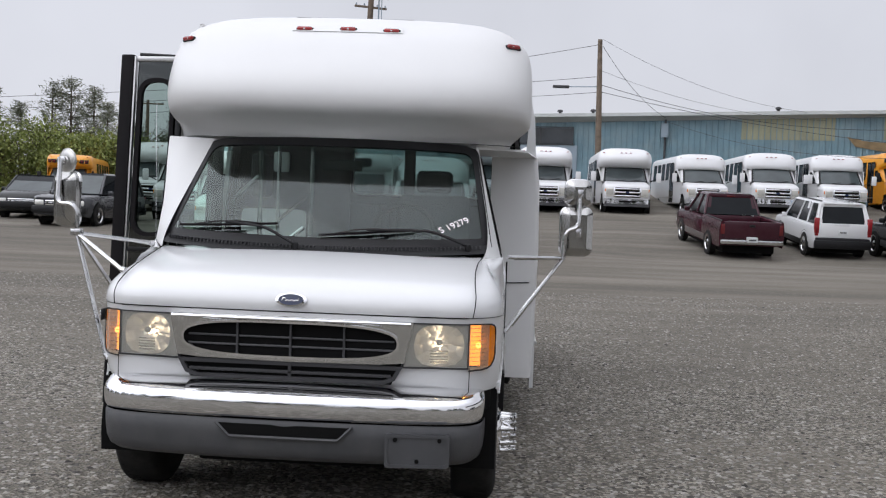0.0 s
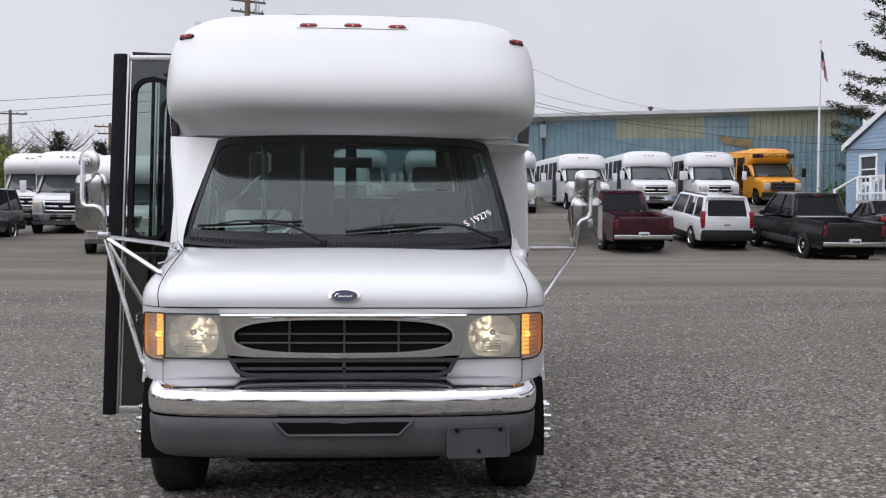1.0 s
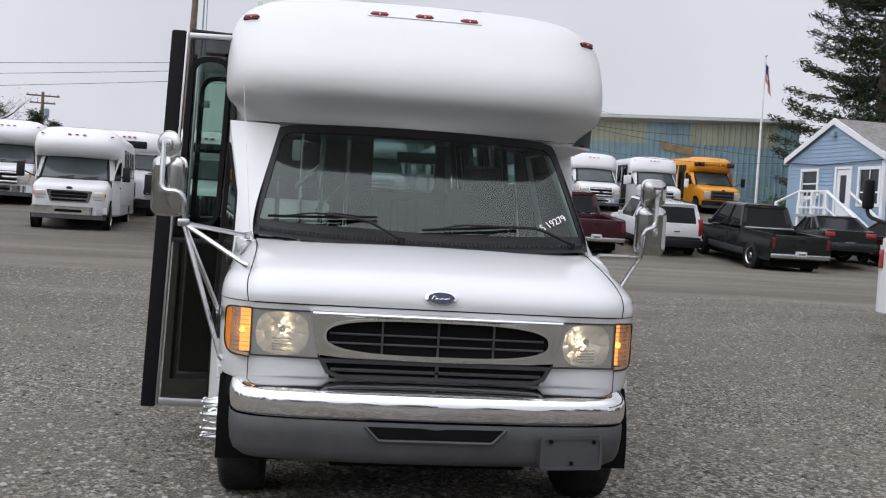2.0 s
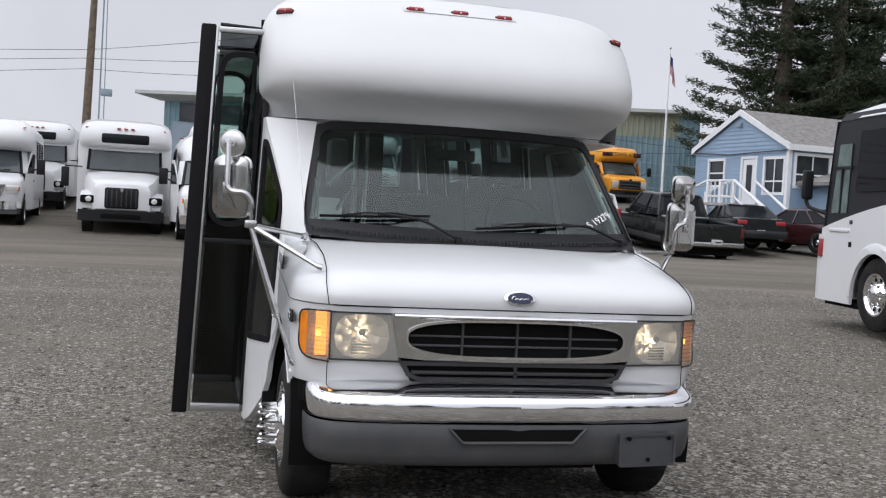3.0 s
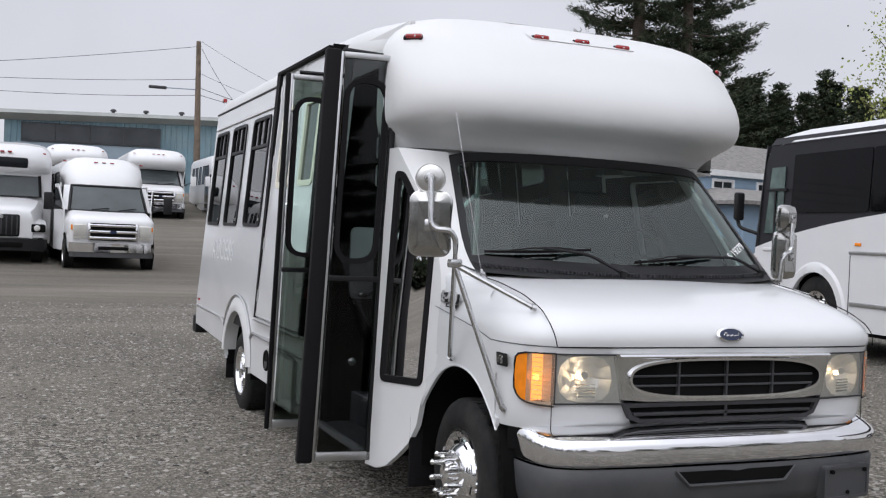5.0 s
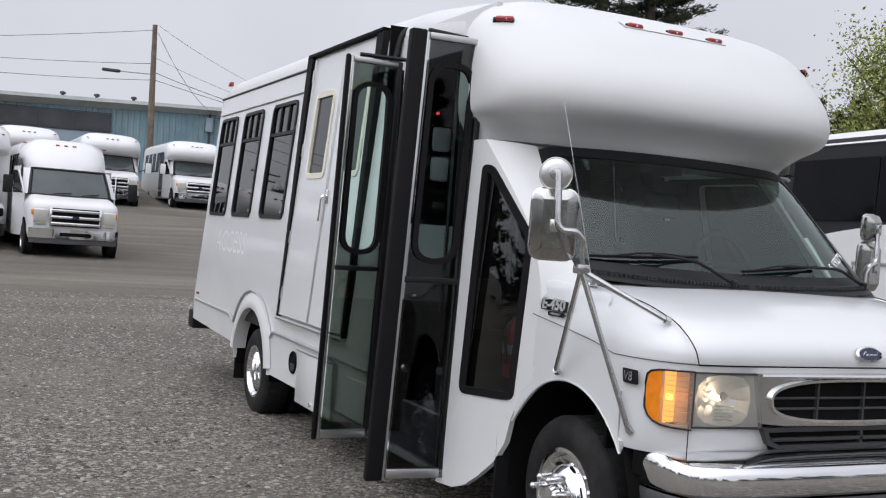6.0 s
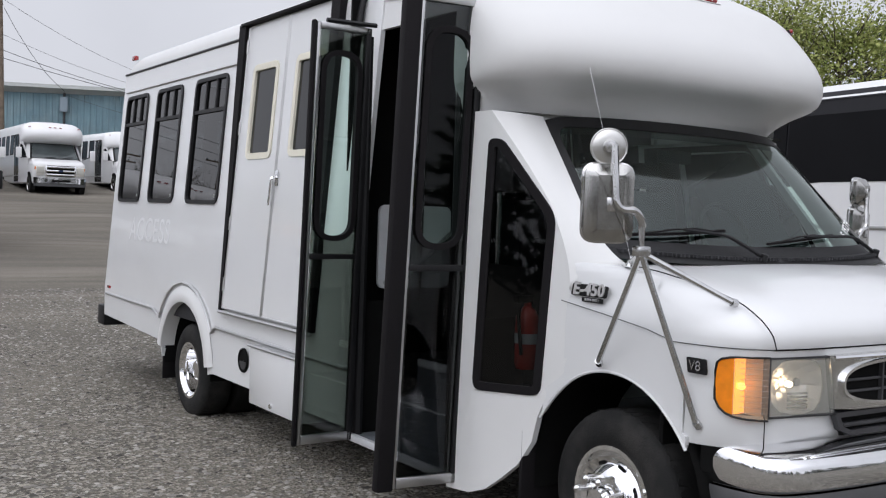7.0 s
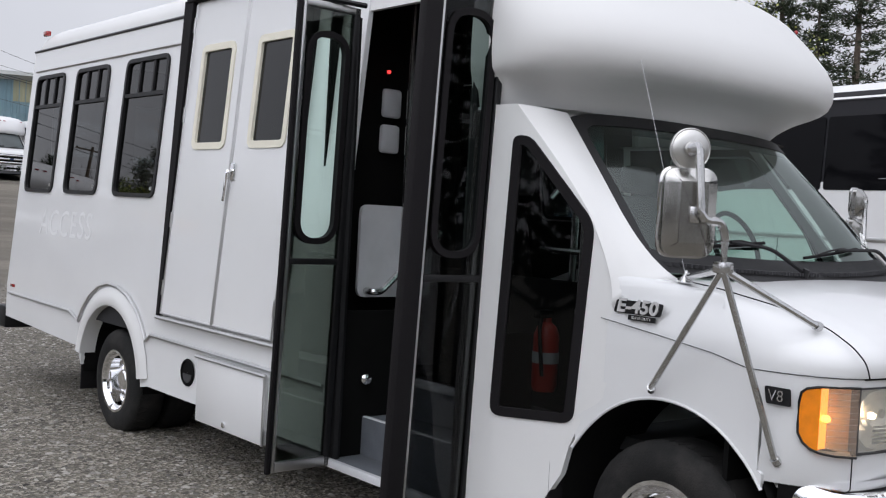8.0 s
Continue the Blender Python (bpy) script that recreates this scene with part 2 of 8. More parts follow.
def inset(pts, d):
    """A closed 2D outline moved inwards (d > 0) by d."""
    area = sum(a[0] * b[1] - b[0] * a[1] for a, b in zip(pts, pts[1:] + pts[:1]))
    s = 1 if area > 0 else -1
    out = []
    for i in range(len(pts)):
        a, b, c = Vector(pts[i - 1]), Vector(pts[i]), Vector(pts[(i + 1) % len(pts)])
        e, f = (b - a), (c - b)
        e = e.normalized() if e.length > 1e-9 else Vector((0, 0))
        f = f.normalized() if f.length > 1e-9 else e
        n1, n2 = Vector((-e.y, e.x)) * s, Vector((-f.y, f.x)) * s
        k = n1 + n2
        k = k / max(0.5, k.dot(n1)) if k.length > 1e-9 else n1
        out.append(tuple(b + k * d))
    return out


def sheet(outer, holes, fn, thick, bm=None):
    """A plate in the shape of a 2D outline with holes; fn(u, v) places it, thick is the way to its other face."""
    b = bmesh.new()
    edges = []
    for loop in (outer, *holes):
        vs = [b.verts.new((p[0], p[1], 0)) for p in loop]
        edges += [b.edges.new((vs[i], vs[(i + 1) % len(vs)])) for i in range(len(vs))]
    bmesh.ops.triangle_fill(b, use_beauty=True, use_dissolve=False, edges=edges, normal=(0, 0, 1))
    b.verts.index_update()
    pts = [(v.co.x, v.co.y) for v in b.verts]
    tris = [[v.index for v in f.verts] for f in b.faces]
    rim = [(e.verts[0].index, e.verts[1].index) for e in b.edges if len(e.link_faces) == 1]
    b.free()
    bm = bm or bmesh.new()
    t = Vector(thick)
    top = [bm.verts.new(fn(*p)) for p in pts]
    for f in tris:
        bm.faces.new([top[i] for i in f])
    if t.length > 0:
        low = [bm.verts.new(v.co + t) for v in top]
        for f in tris:
            bm.faces.new([low[i] for i in reversed(f)])
        for i, j in rim:
            bm.faces.new((top[i], top[j], low[j], low[i]))
    return bm


def ring2(outer, inner, fn, thick, bm=None):
    """A frame between two 2D outlines of as many points."""
    bm = bm or bmesh.new()
    t = Vector(thick)
    o, i = [Vector(fn(*p)) for p in outer], [Vector(fn(*p)) for p in inner]
    return loft([o, i, [p + t for p in i], [p + t for p in o], o], True, (False, False), bm) if t.length else loft([o, i], True, (False, False), bm)


def letters(body, size, m, material, name, parent=None, depth=0.0015, spacing=1.0, bold=0.0):
    """Raised writing in the built-in font, in the plane of m."""
    cu = bpy.data.curves.new(name, "FONT")
    cu.body, cu.size, cu.extrude, cu.align_x, cu.align_y, cu.space_character, cu.offset = body, size, depth, "CENTER", "CENTER", spacing, bold
    tmp = new(name, cu)
    dg = bpy.context.evaluated_depsgraph_get()
    me = bpy.data.meshes.new_from_object(tmp.evaluated_get(dg))
    bpy.data.objects.remove(tmp)
    me.transform(m)
    me.materials.clear()
    me.materials.append(material)
    ob = new(name, me)
    if parent:
        ob.parent = parent
    return ob


# ---- ground ----
def smooth(a, b, v):
    t = min(1.0, max(0.0, (v - a) / (b - a)))
    return t * t * (3 - 2 * t)


def ground_z(x, y):
    z = 0.075 - 0.165 * smooth(-0.6, 6.6, y)
    z += 0.0375 * (math.sqrt((y - 8) ** 2 + 6) + (y - 8)) / 2 if y < 200 else 7.2
    z += (0.0022 if x > -6 else 0.0022 * max(0.2, 1 + (x + 6) / 12)) * max(0.0, min(y, 62) - 27) ** 2
    z = min(z, 3.4)
    z += (0.15 * math.exp(-((y - 34) / 4) ** 2) - 0.13 * math.exp(-((y - 26.5) / 2.5) ** 2)) * smooth(2, 6, x) * (1 - smooth(15, 20, x))
    return z + 0.20 * math.exp(-((x - 9) / 3.5) ** 2 - ((y - 5) / 9) ** 2)


def grid_axis(stops):
    out = []
    for a, b, n in stops:
        out += list(np.linspace(a, b, n, endpoint=False))
    return out + [stops[-1][1]]


GX = grid_axis([(-900, -120, 8), (-120, -30, 18), (-30, -8, 30), (-8, 14, 70), (14, 50, 40), (50, 130, 16), (130, 900, 8)])
GY = grid_axis([(-900, -60, 8), (-60, -8, 20), (-8, 14, 70), (14, 66, 80), (66, 160, 12), (160, 1500, 8)])


def gravel_material():
    m = bpy.data.materials.new("grey_gravel")
    m.use_nodes = True
    n, l = m.node_tree.nodes, m.node_tree.links
    b = n["Principled BSDF"]
    b.inputs["Roughness"].default_value = 0.9
    b.inputs["Specular IOR Level"].default_value = 0.25
    tc = n.new("ShaderNodeTexCoord")

    def tex(kind, scale, detail=4):
        t = n.new(kind)
        t.inputs["Scale"].default_value = scale
        if kind == "ShaderNodeTexNoise":
            t.inputs["Detail"].default_value, t.inputs["Roughness"].default_value = detail, 0.62
        l.new(tc.outputs["Object"], t.inputs["Vector"])
        return t

    def ramp(src, stops):
        r = n.new("ShaderNodeValToRGB")
        for i, (p, c) in enumerate(stops):
            e = r.color_ramp.elements[i] if i < 2 else r.color_ramp.elements.new(p)
            e.position, e.color = p, (*c, 1)
        l.new(src, r.inputs["Fac"])
        return r.outputs["Color"]

    def mix(kind, fac, a, c):
        x = n.new("ShaderNodeMix")
        x.data_type, x.blend_type = "RGBA", kind
        if isinstance(fac, float):
            x.inputs[0].default_value = fac
        else:
            l.new(fac, x.inputs[0])
        l.new(a, x.inputs[6]), l.new(c, x.inputs[7])
        return x.outputs[2]

    stones = tex("ShaderNodeTexVoronoi", 42)
    fine = tex("ShaderNodeTexNoise", 90)
    patch = tex("ShaderNodeTexNoise", 0.35, 6)
    broad = tex("ShaderNodeTexNoise", 0.09, 5)
    sep = n.new("ShaderNodeSeparateColor")
    l.new(stones.outputs["Color"], sep.inputs[0])
    c1 = ramp(sep.outputs[0], [(0.0, (0.041, 0.038, 0.033)), (0.55, (0.128, 0.117, 0.097)), (1.0, (0.505, 0.467, 0.398))])
    c2 = ramp(fine.outputs["Fac"], [(0.32, (0.050, 0.047, 0.036)), (0.68, (0.232, 0.213, 0.178))])
    c = mix("MIX", 0.32, c1, c2)
    worn = ramp(broad.outputs["Fac"], [(0.38, (0.218, 0.195, 0.158)), (0.62, (0.092, 0.086, 0.073))])
    far = ramp(patch.outputs["Fac"], [(0.40, (0, 0, 0)), (0.62, (0.7, 0.7, 0.7))])
    c = mix("MIX", far, c, worn)
    xyz, reach, wave = n.new("ShaderNodeSeparateXYZ"), n.new("ShaderNodeMapRange"), n.new("ShaderNodeMath")
    l.new(tc.outputs["Object"], xyz.inputs[0])
    wave.operation = "MULTIPLY_ADD"
    l.new(patch.outputs["Fac"], wave.inputs[0])
    wave.inputs[1].default_value = 9.0
    l.new(xyz.outputs["Y"], wave.inputs[2])
    reach.inputs["From Min"].default_value, reach.inputs["From Max"].default_value, reach.inputs["To Max"].default_value = 9.0, 19.0, 0.85
    l.new(wave.outputs[0], reach.inputs["Value"])
    stretch, ruts = n.new("ShaderNodeMapping"), n.new("ShaderNodeTexNoise")
    stretch.inputs["Scale"].default_value, stretch.inputs["Rotation"].default_value = (0.10, 0.75, 1.0), (0, 0, radians(-14))
    ruts.inputs["Scale"].default_value, ruts.inputs["Detail"].default_value, ruts.inputs["Roughness"].default_value = 1.0, 7, 0.6
    l.new(tc.outputs["Object"], stretch.inputs[0])
    l.new(stretch.outputs[0], ruts.inputs["Vector"])
    earth = ramp(ruts.outputs["Fac"], [(0.34, (0.115, 0.104, 0.088)), (0.5, (0.158, 0.142, 0.118)), (0.66, (0.225, 0.205, 0.172))])
    specks = ramp(sep.outputs[1], [(0.80, (0.0, 0.0, 0.0)), (1.0, (0.55, 0.55, 0.55))])
    earth = mix("MIX", specks, earth, c)
    c = mix("MIX", reach.outputs[0], c, earth)
    l.new(c, b.inputs["Base Color"])
    bp = n.new("ShaderNodeBump")
    bp.inputs["Strength"].default_value, bp.inputs["Distance"].default_value = 1.0, 0.02
    l.new(stones.outputs["Distance"], bp.inputs["Height"])
    bp2 = n.new("ShaderNodeBump")
    bp2.inputs["Strength"].default_value, bp2.inputs["Distance"].default_value = 0.5, 0.01
    l.new(fine.outputs["Fac"], bp2.inputs["Height"])
    l.new(bp.outputs[0], bp2.inputs["Normal"])
    l.new(bp2.outputs[0], b.inputs["Normal"])
    return m


GRAVEL = gravel_material()
gb = bmesh.new()
loft([[(x, y, ground_z(x, y)) for x in GX] for y in GY], False, bm=gb)
ground = link("ground", gb, GRAVEL)
tagged(ground, "grey crushed gravel yard rising gently to the rear", "ground", kind="structure")
# ---- buildings ----
BLUE_METAL = mat("weathered_blue_metal", (0.155, 0.255, 0.30), 0.55, vary=0.16, scale=0.7, dirt=(0.30, 0.36, 0.36), dirt_amount=0.5, dirt_scale=0.5)
KHAKI_METAL = mat("faded_khaki_metal", (0.30, 0.30, 0.20), 0.6, vary=0.14, scale=0.8, dirt=(0.22, 0.26, 0.24), dirt_amount=0.4, dirt_scale=0.6)
RUST = mat("brown_rust", (0.24, 0.17, 0.09), 0.8, vary=0.3, scale=2)
EAVE = mat("pale_fascia", (0.45, 0.47, 0.46), 0.6, vary=0.1, scale=1.2)
DARK_PANE = mat("dark_factory_pane", (0.03, 0.035, 0.04), 0.15, vary=0.4, scale=0.8)
GREY_WALL = mat("grey_blue_wall", (0.25, 0.31, 0.36), 0.7, vary=0.12, scale=0.6)
SIDING = mat("light_blue_siding", (0.25, 0.345, 0.455), 0.6, vary=0.06, scale=1.5)
TRIM = mat("white_trim", (0.74, 0.75, 0.76), 0.5, vary=0.04)
SHINGLE = mat("grey_shingles", (0.21, 0.20, 0.19), 0.9, vary=0.3, scale=5, grain=0.6, grain_scale=25)
ROOF_SHEET = mat("grey_roof_sheet", (0.30, 0.32, 0.33), 0.6, vary=0.1)
WOOD_POLE = mat("weathered_pole_wood", (0.15, 0.115, 0.085), 0.9, vary=0.3, scale=4, grain=0.5, grain_scale=40)
WIRE = mat("dark_cable", (0.05, 0.05, 0.055), 0.7)
CONCRETE = mat("concrete", (0.35, 0.34, 0.32), 0.9, vary=0.15, scale=3, grain=0.3)

# corrugated warehouse across the back of the yard
W0, W1 = Vector((-4.7, 66.0, 0)), Vector((30.6, 57.5, 0))
w_dir = (W1 - W0).normalized()
w_len = (W1 - W0).length
warehouse = thing("warehouse", "long corrugated blue metal warehouse with khaki patches", "building", Matrix.Translation(W0) @ Matrix.Rotation(math.atan2(w_dir.y, w_dir.x), 4, "Z"), kind="structure")
WB, WT = 1.2, lambda u: 8.25 + 0.65 * u / w_len


def corrugated(u0, u1, z0, z1, d, step=0.36):
    """Ribbed sheet; local x along the wall, -y outwards."""
    xs, k = [], 0
    u = u0
    while u < u1 - 1e-6:
        for a, e in ((0, 0), (0.55, 0), (0.65, 0.05), (0.9, 0.05)):
            if u + a * step < u1:
                xs.append((u + a * step, -d - e))
        u += step
    xs.append((u1, -d))
    top = (lambda q: z1) if not callable(z1) else z1
    return loft([[(x, y, z0) for x, y in xs], [(x, y, top(x)) for x, y in xs]], False)


part("wall", corrugated(0.9, w_len, WB, lambda u: WT(u) - 0.25, 0.0), BLUE_METAL, warehouse, "ribbed blue metal wall", 20)
part("end_wall", box(w_len - 0.1, w_len, 0, 24, WB, 8.6), BLUE_METAL, warehouse)
part("end_wall", box(0.8, 1.0, 0.1, 24, WB, 7.9), BLUE_METAL, warehouse)
part("roof", loft([[(-0.9, -0.9, WT(0)), (w_len + 0.2, -0.55, WT(w_len))], [(-0.9, 12, WT(0) + 1.0), (w_len + 0.2, 12, WT(w_len) + 1.0)], [(-0.9, 25, WT(0)), (w_len + 0.2, 25, WT(w_len))]], False), ROOF_SHEET, warehouse)
part("fascia", loft([[(-0.9, -0.9, WT(0) + 0.02), (w_len + 0.2, -0.55, WT(w_len) + 0.02)], [(-0.9, -0.92, WT(0) - 0.2), (w_len + 0.2, -0.57, WT(w_len) - 0.2)], [(0.6, -0.1, WT(0) - 0.55), (w_len, -0.06, WT(w_len) - 0.3)]], False), EAVE, warehouse, "pale eaves fascia")
for a, b, z0, z1 in ((21.0, 26.6, 6.95, 8.45), (29.4, 34.9, 7.05, 8.55)):
    part("khaki_panel", corrugated(a, b, z0, z1, 0.035), KHAKI_METAL, warehouse, "faded khaki metal panel", 20)
part("rust_patch", loft([[(27.3, -0.09, 7.2), (27.8, -0.09, 6.6)], [(28.3, -0.09, 6.95), (29.2, -0.09, 6.35)], [(29.6, -0.09, 6.85), (29.7, -0.09, 6.3)]], False), RUST, warehouse)
win = part("long_window", box(1.9, 10.3, -0.12, -0.02, 6.5, 7.55), DARK_PANE, warehouse, "long dark factory window")
for x in (1.9, 3.9, 6.0, 8.1, 10.3):
    part("mullion", box(x - 0.03, x + 0.03, -0.15, -0.1, 6.45, 7.6), GRILLE_GREY, win)
for z in (6.45, 7.6):
    part("window_rail", box(1.85, 10.35, -0.16, -0.1, z - 0.03, z + 0.03), GRILLE_GREY, win)
part("lower_wall", box(1.4, 10.6, -0.1, -0.02, WB, 6.40), GREY_WALL, warehouse, "grey painted lower wall")
part("downpipe", tube([(16.3, -0.15, 8.2), (16.3, -0.15, 4.0)], 0.07, 6), WIRE, warehouse)
part("meter_box", box(16.05, 16.5, -0.35, -0.08, 7.0, 7.9, 0.03), GREY_WALL, warehouse)
for u in (7.4, 9.4, 11.6, 23.2):
    part("roof_vent", lathe((u, -0.3, WT(u)), (0, 0, 1), [(0, 0.1), (0.18, 0.1), (0.18, 0.2), (0.3, 0.16), (0.34, 0.01)], 10), WIRE, warehouse)

# the office house
PL, PR = Vector((20.55, 38.2, 0)), Vector((21.35, 31.9, 0))
g_dir = (PR - PL).normalized()
house = thing("house", "light blue clapboard office with white trim and grey roof", "house", Matrix.Translation(PL) @ Matrix.Rotation(math.atan2(g_dir.y, g_dir.x), 4, "Z"))
# local x along the gable wall, from its far corner to the near one; local y into the house
GW, GD, HB, HE, HA = (PR - PL).length, 13.0, 1.2, 4.90, 6.38


def siding(x0, x1, z0, z1_fn, place, holes, parent):
    z = z0
    k = 0
    while z < 7:
        top = z + 0.17
        a, b = x0, x1
        lo, hi = z1_fn
        # trim the course to the gable
        def span(zz):
            if zz <= HE:
                return x0, x1
            f = (zz - HE) / (HA - HE)
            return x0 + (x1 - x0) / 2 * f, x1 - (x1 - x0) / 2 * f
        if z >= hi:
            break
        a, b = span(min(top, HA - 0.01))
        segs = [(a, b)]
        for hx0, hx1, hz0, hz1 in holes:
            if top > hz0 and z < hz1:
                segs = [p for s0, s1 in segs for p in ((s0, min(s1, hx0)), (max(s0, hx1), s1)) if p[1] - p[0] > 0.02]
        for s0, s1 in segs:
            bm = bmesh.new()
            q = [place(s0, z, 0.03), place(s1, z, 0.03), place(s1, min(top, hi), 0.008), place(s0, min(top, hi), 0.008)]
            vs = [bm.verts.new(p) for p in q]
            bm.faces.new(vs)
            vs2 = [bm.verts.new(p) for p in (place(s0, z, 0.03), place(s1, z, 0.03), place(s1, z, -0.02), place(s0, z, -0.02))]
            bm.faces.new(vs2)
            part("clapboard", bm, SIDING, parent)
        z = top


G_HOLES = [(1.1, 2.15, 3.3, 4.35), (3.45, 4.35, 2.5, 4.4), (4.95, 6.1, 3.0, 4.35)]
gw_place = lambda x, z, d: (x, -d, z)
lw_place = lambda y, z, d: (GW + d, y, z)
gable = part("gable_wall", sheet([(0, HB), (GW, HB), (GW, HE), (GW / 2, HA), (0, HE)], [[(a, c), (b, c), (b, d), (a, d)] for a, b, c, d in G_HOLES], lambda x, z: (x, 0.0, z), (0, 0.15, 0)), SIDING, house)
siding(0.0, GW, HB, (0, HA), gw_place, G_HOLES, gable)
L_HOLES = [(0.35, 2.0, 3.3, 4.5), (3.3, 4.4, 3.85, 4.45), (6.0, 7.2, 3.85, 4.45)]
long_wall = part("long_wall", sheet([(0, HB), (GD, HB), (GD, HE), (0, HE)], [[(a, c), (b, c), (b, d), (a, d)] for a, b, c, d in L_HOLES], lambda y, z: (GW, y, z), (-0.15, 0, 0)), SIDING, house)
siding(0.0, GD, HB, (0, HE), lw_place, L_HOLES, long_wall)
part("back_wall", box(0, 0.15, 0, GD, HB, HE), SIDING, house)


def house_window(a, b, c, d, place, parent, bars=1):
    w = part("window", ring2([(a - 0.12, c - 0.12), (b + 0.12, c - 0.12), (b + 0.12, d + 0.12), (a - 0.12, d + 0.12)], [(a, c), (b, c), (b, d), (a, d)], lambda u, z: place(u, z, 0.06), tuple(Vector(place(0, 0, -0.1)) - Vector(place(0, 0, 0)))), TRIM, parent, "white-framed window")
    part("pane", sheet([(a, c), (b, c), (b, d), (a, d)], [], lambda u, z: place(u, z, -0.03), (0, 0, 0)), DARK_PANE, w)
    for k in range(bars):
        u = a + (b - a) * (k + 1) / (bars + 1)
        part("glazing_bar", sheet([(u - 0.03, c), (u + 0.03, c), (u + 0.03, d), (u - 0.03, d)], [], lambda q, z: place(q, z, 0.02), (0, 0, 0)), TRIM, w)
    m = (c + d) / 2 if d - c < 1.2 else c + 0.45
    part("glazing_bar", sheet([(a, m - 0.03), (b, m - 0.03), (b, m + 0.03), (a, m + 0.03)], [], lambda q, z: place(q, z, 0.02), (0, 0, 0)), TRIM, w)


house_window(*G_HOLES[0], gw_place, house, 0)
house_window(*G_HOLES[2], gw_place, house, 1)
for hole in L_HOLES:
    house_window(*hole, lw_place, house, 1)
hd = part("door", sheet([(3.50, 2.5), (4.30, 2.5), (4.30, 4.38), (3.50, 4.38)], [[(3.70, 3.0), (4.10, 3.0), (4.10, 4.15), (3.70, 4.15)]], lambda x, z: (x, -0.02, z), (0, 0.05, 0)), TRIM, house, "white glazed front door")
part("pane", sheet([(3.70, 3.0), (4.10, 3.0), (4.10, 4.15), (3.70, 4.15)], [], lambda x, z: (x, 0.0, z), (0, 0, 0)), DARK_PANE, hd)
part("door_frame", ring2([(3.35, 2.48), (4.45, 2.48), (4.45, 4.5), (3.35, 4.5)], [(3.48, 2.5), (4.32, 2.5), (4.32, 4.4), (3.48, 4.4)], lambda x, z: (x, -0.06, z), (0, 0.06, 0)), TRIM, hd)
part("corner_board", box(GW - 0.12, GW + 0.045, -0.045, 0.12, HB, HE), TRIM, house)
OV, OS = 0.14, 0.18
for sgn in (0, 1):
    x_e, x_m = (-OS, GW / 2) if sgn == 0 else (GW + OS, GW / 2)
    z_e = HE - OS * (HA - HE) / (GW / 2)
    rf = part("roof_slope", loft([[(x_e, -OV, z_e), (x_m, -OV, HA)], [(x_e, GD + OV, z_e), (x_m, GD + OV, HA)], [(x_e, GD + OV, z_e + 0.12), (x_m, GD + OV, HA + 0.12)], [(x_e, -OV, z_e + 0.12), (x_m, -OV, HA + 0.12)], [(x_e, -OV, z_e), (x_m, -OV, HA)]], False), SHINGLE, house, "grey shingle roof")
    for k in range(1, 14):
        f = k / 14
        x, z = x_e + (x_m - x_e) * f, z_e + (HA - z_e) * f + 0.125
        part("shingle_course", loft([[(x, -OV, z), (x, GD + OV, z)], [(x + (x_m - x_e) * 0.012, -OV, z + 0.03), (x + (x_m - x_e) * 0.012, GD + OV, z + 0.03)], [(x + (x_m - x_e) * 0.07, -OV, z + 0.01 + (HA - z_e) * 0.07), (x + (x_m - x_e) * 0.07, GD + OV, z + 0.01 + (HA - z_e) * 0.07)]], False), SHINGLE, rf)
    part("barge_board", loft([[(x_e, -OV - 0.02, z_e - 0.12), (x_m, -OV - 0.02, HA - 0.12)], [(x_e, -OV - 0.02, z_e + 0.13), (x_m, -OV - 0.02, HA + 0.14)], [(x_e, -OV + 0.06, z_e + 0.13), (x_m, -OV + 0.06, HA + 0.14)]], False), TRIM, house)
    part("eave_board", box(min(x_e, x_e - 0.03), x_e + 0.03, -OV, GD + OV, z_e - 0.13, z_e + 0.12), TRIM, house)
part("porch_lamp", box(GW / 2 - 0.12, GW / 2 + 0.12, -0.2, 0.0, 5.75, 5.95, 0.03), GREY_WALL, house)
part("service_cable", tube([(0.0, -0.1, 4.75), (2.5, -0.12, 4.6), (GW, -0.1, 4.7)], 0.025, 5), WIRE, house)
# deck with stairs and white rails
deck = thing("deck", "raised wooden deck with white railings and stairs", "deck", house.matrix_world.copy())
part("platform", box(2.7, 4.75, -1.35, -0.05, 2.36, 2.48, 0.01), CONCRETE, deck)
for x in (2.85, 3.75, 4.65):
    part("post", box(x - 0.06, x + 0.06, -1.34, -1.22, 1.1, 3.45, 0.01), TRIM, deck)
for z in (2.75, 3.42):
    part("rail", box(2.85, 4.65, -1.32, -1.24, z - 0.045, z + 0.045, 0.01), TRIM, deck)
for k in range(6):
    part("baluster", box(3.05 + 0.28 * k, 3.09 + 0.28 * k, -1.30, -1.26, 2.5, 3.4), TRIM, deck)
for y in (-1.28, -0.20):
    part("stair_rail", tube([(4.65, y, 3.42), (7.2, y, 1.98)], 0.06, 6), TRIM, deck)
    part("stair_rail", tube([(4.65, y, 2.75), (7.2, y, 1.35)], 0.04, 6), TRIM, deck)
    part("stair_post", box(7.14, 7.26, y - 0.06, y + 0.06, 0.9, 2.05, 0.01), TRIM, deck)
    part("ramp_rail", tube([(2.85, y, 3.42), (1.2, y, 2.95)], 0.055, 6), TRIM, deck)
    part("ramp_post", box(1.14, 1.26, y - 0.06, y + 0.06, 1.0, 3.0, 0.01), TRIM, deck)
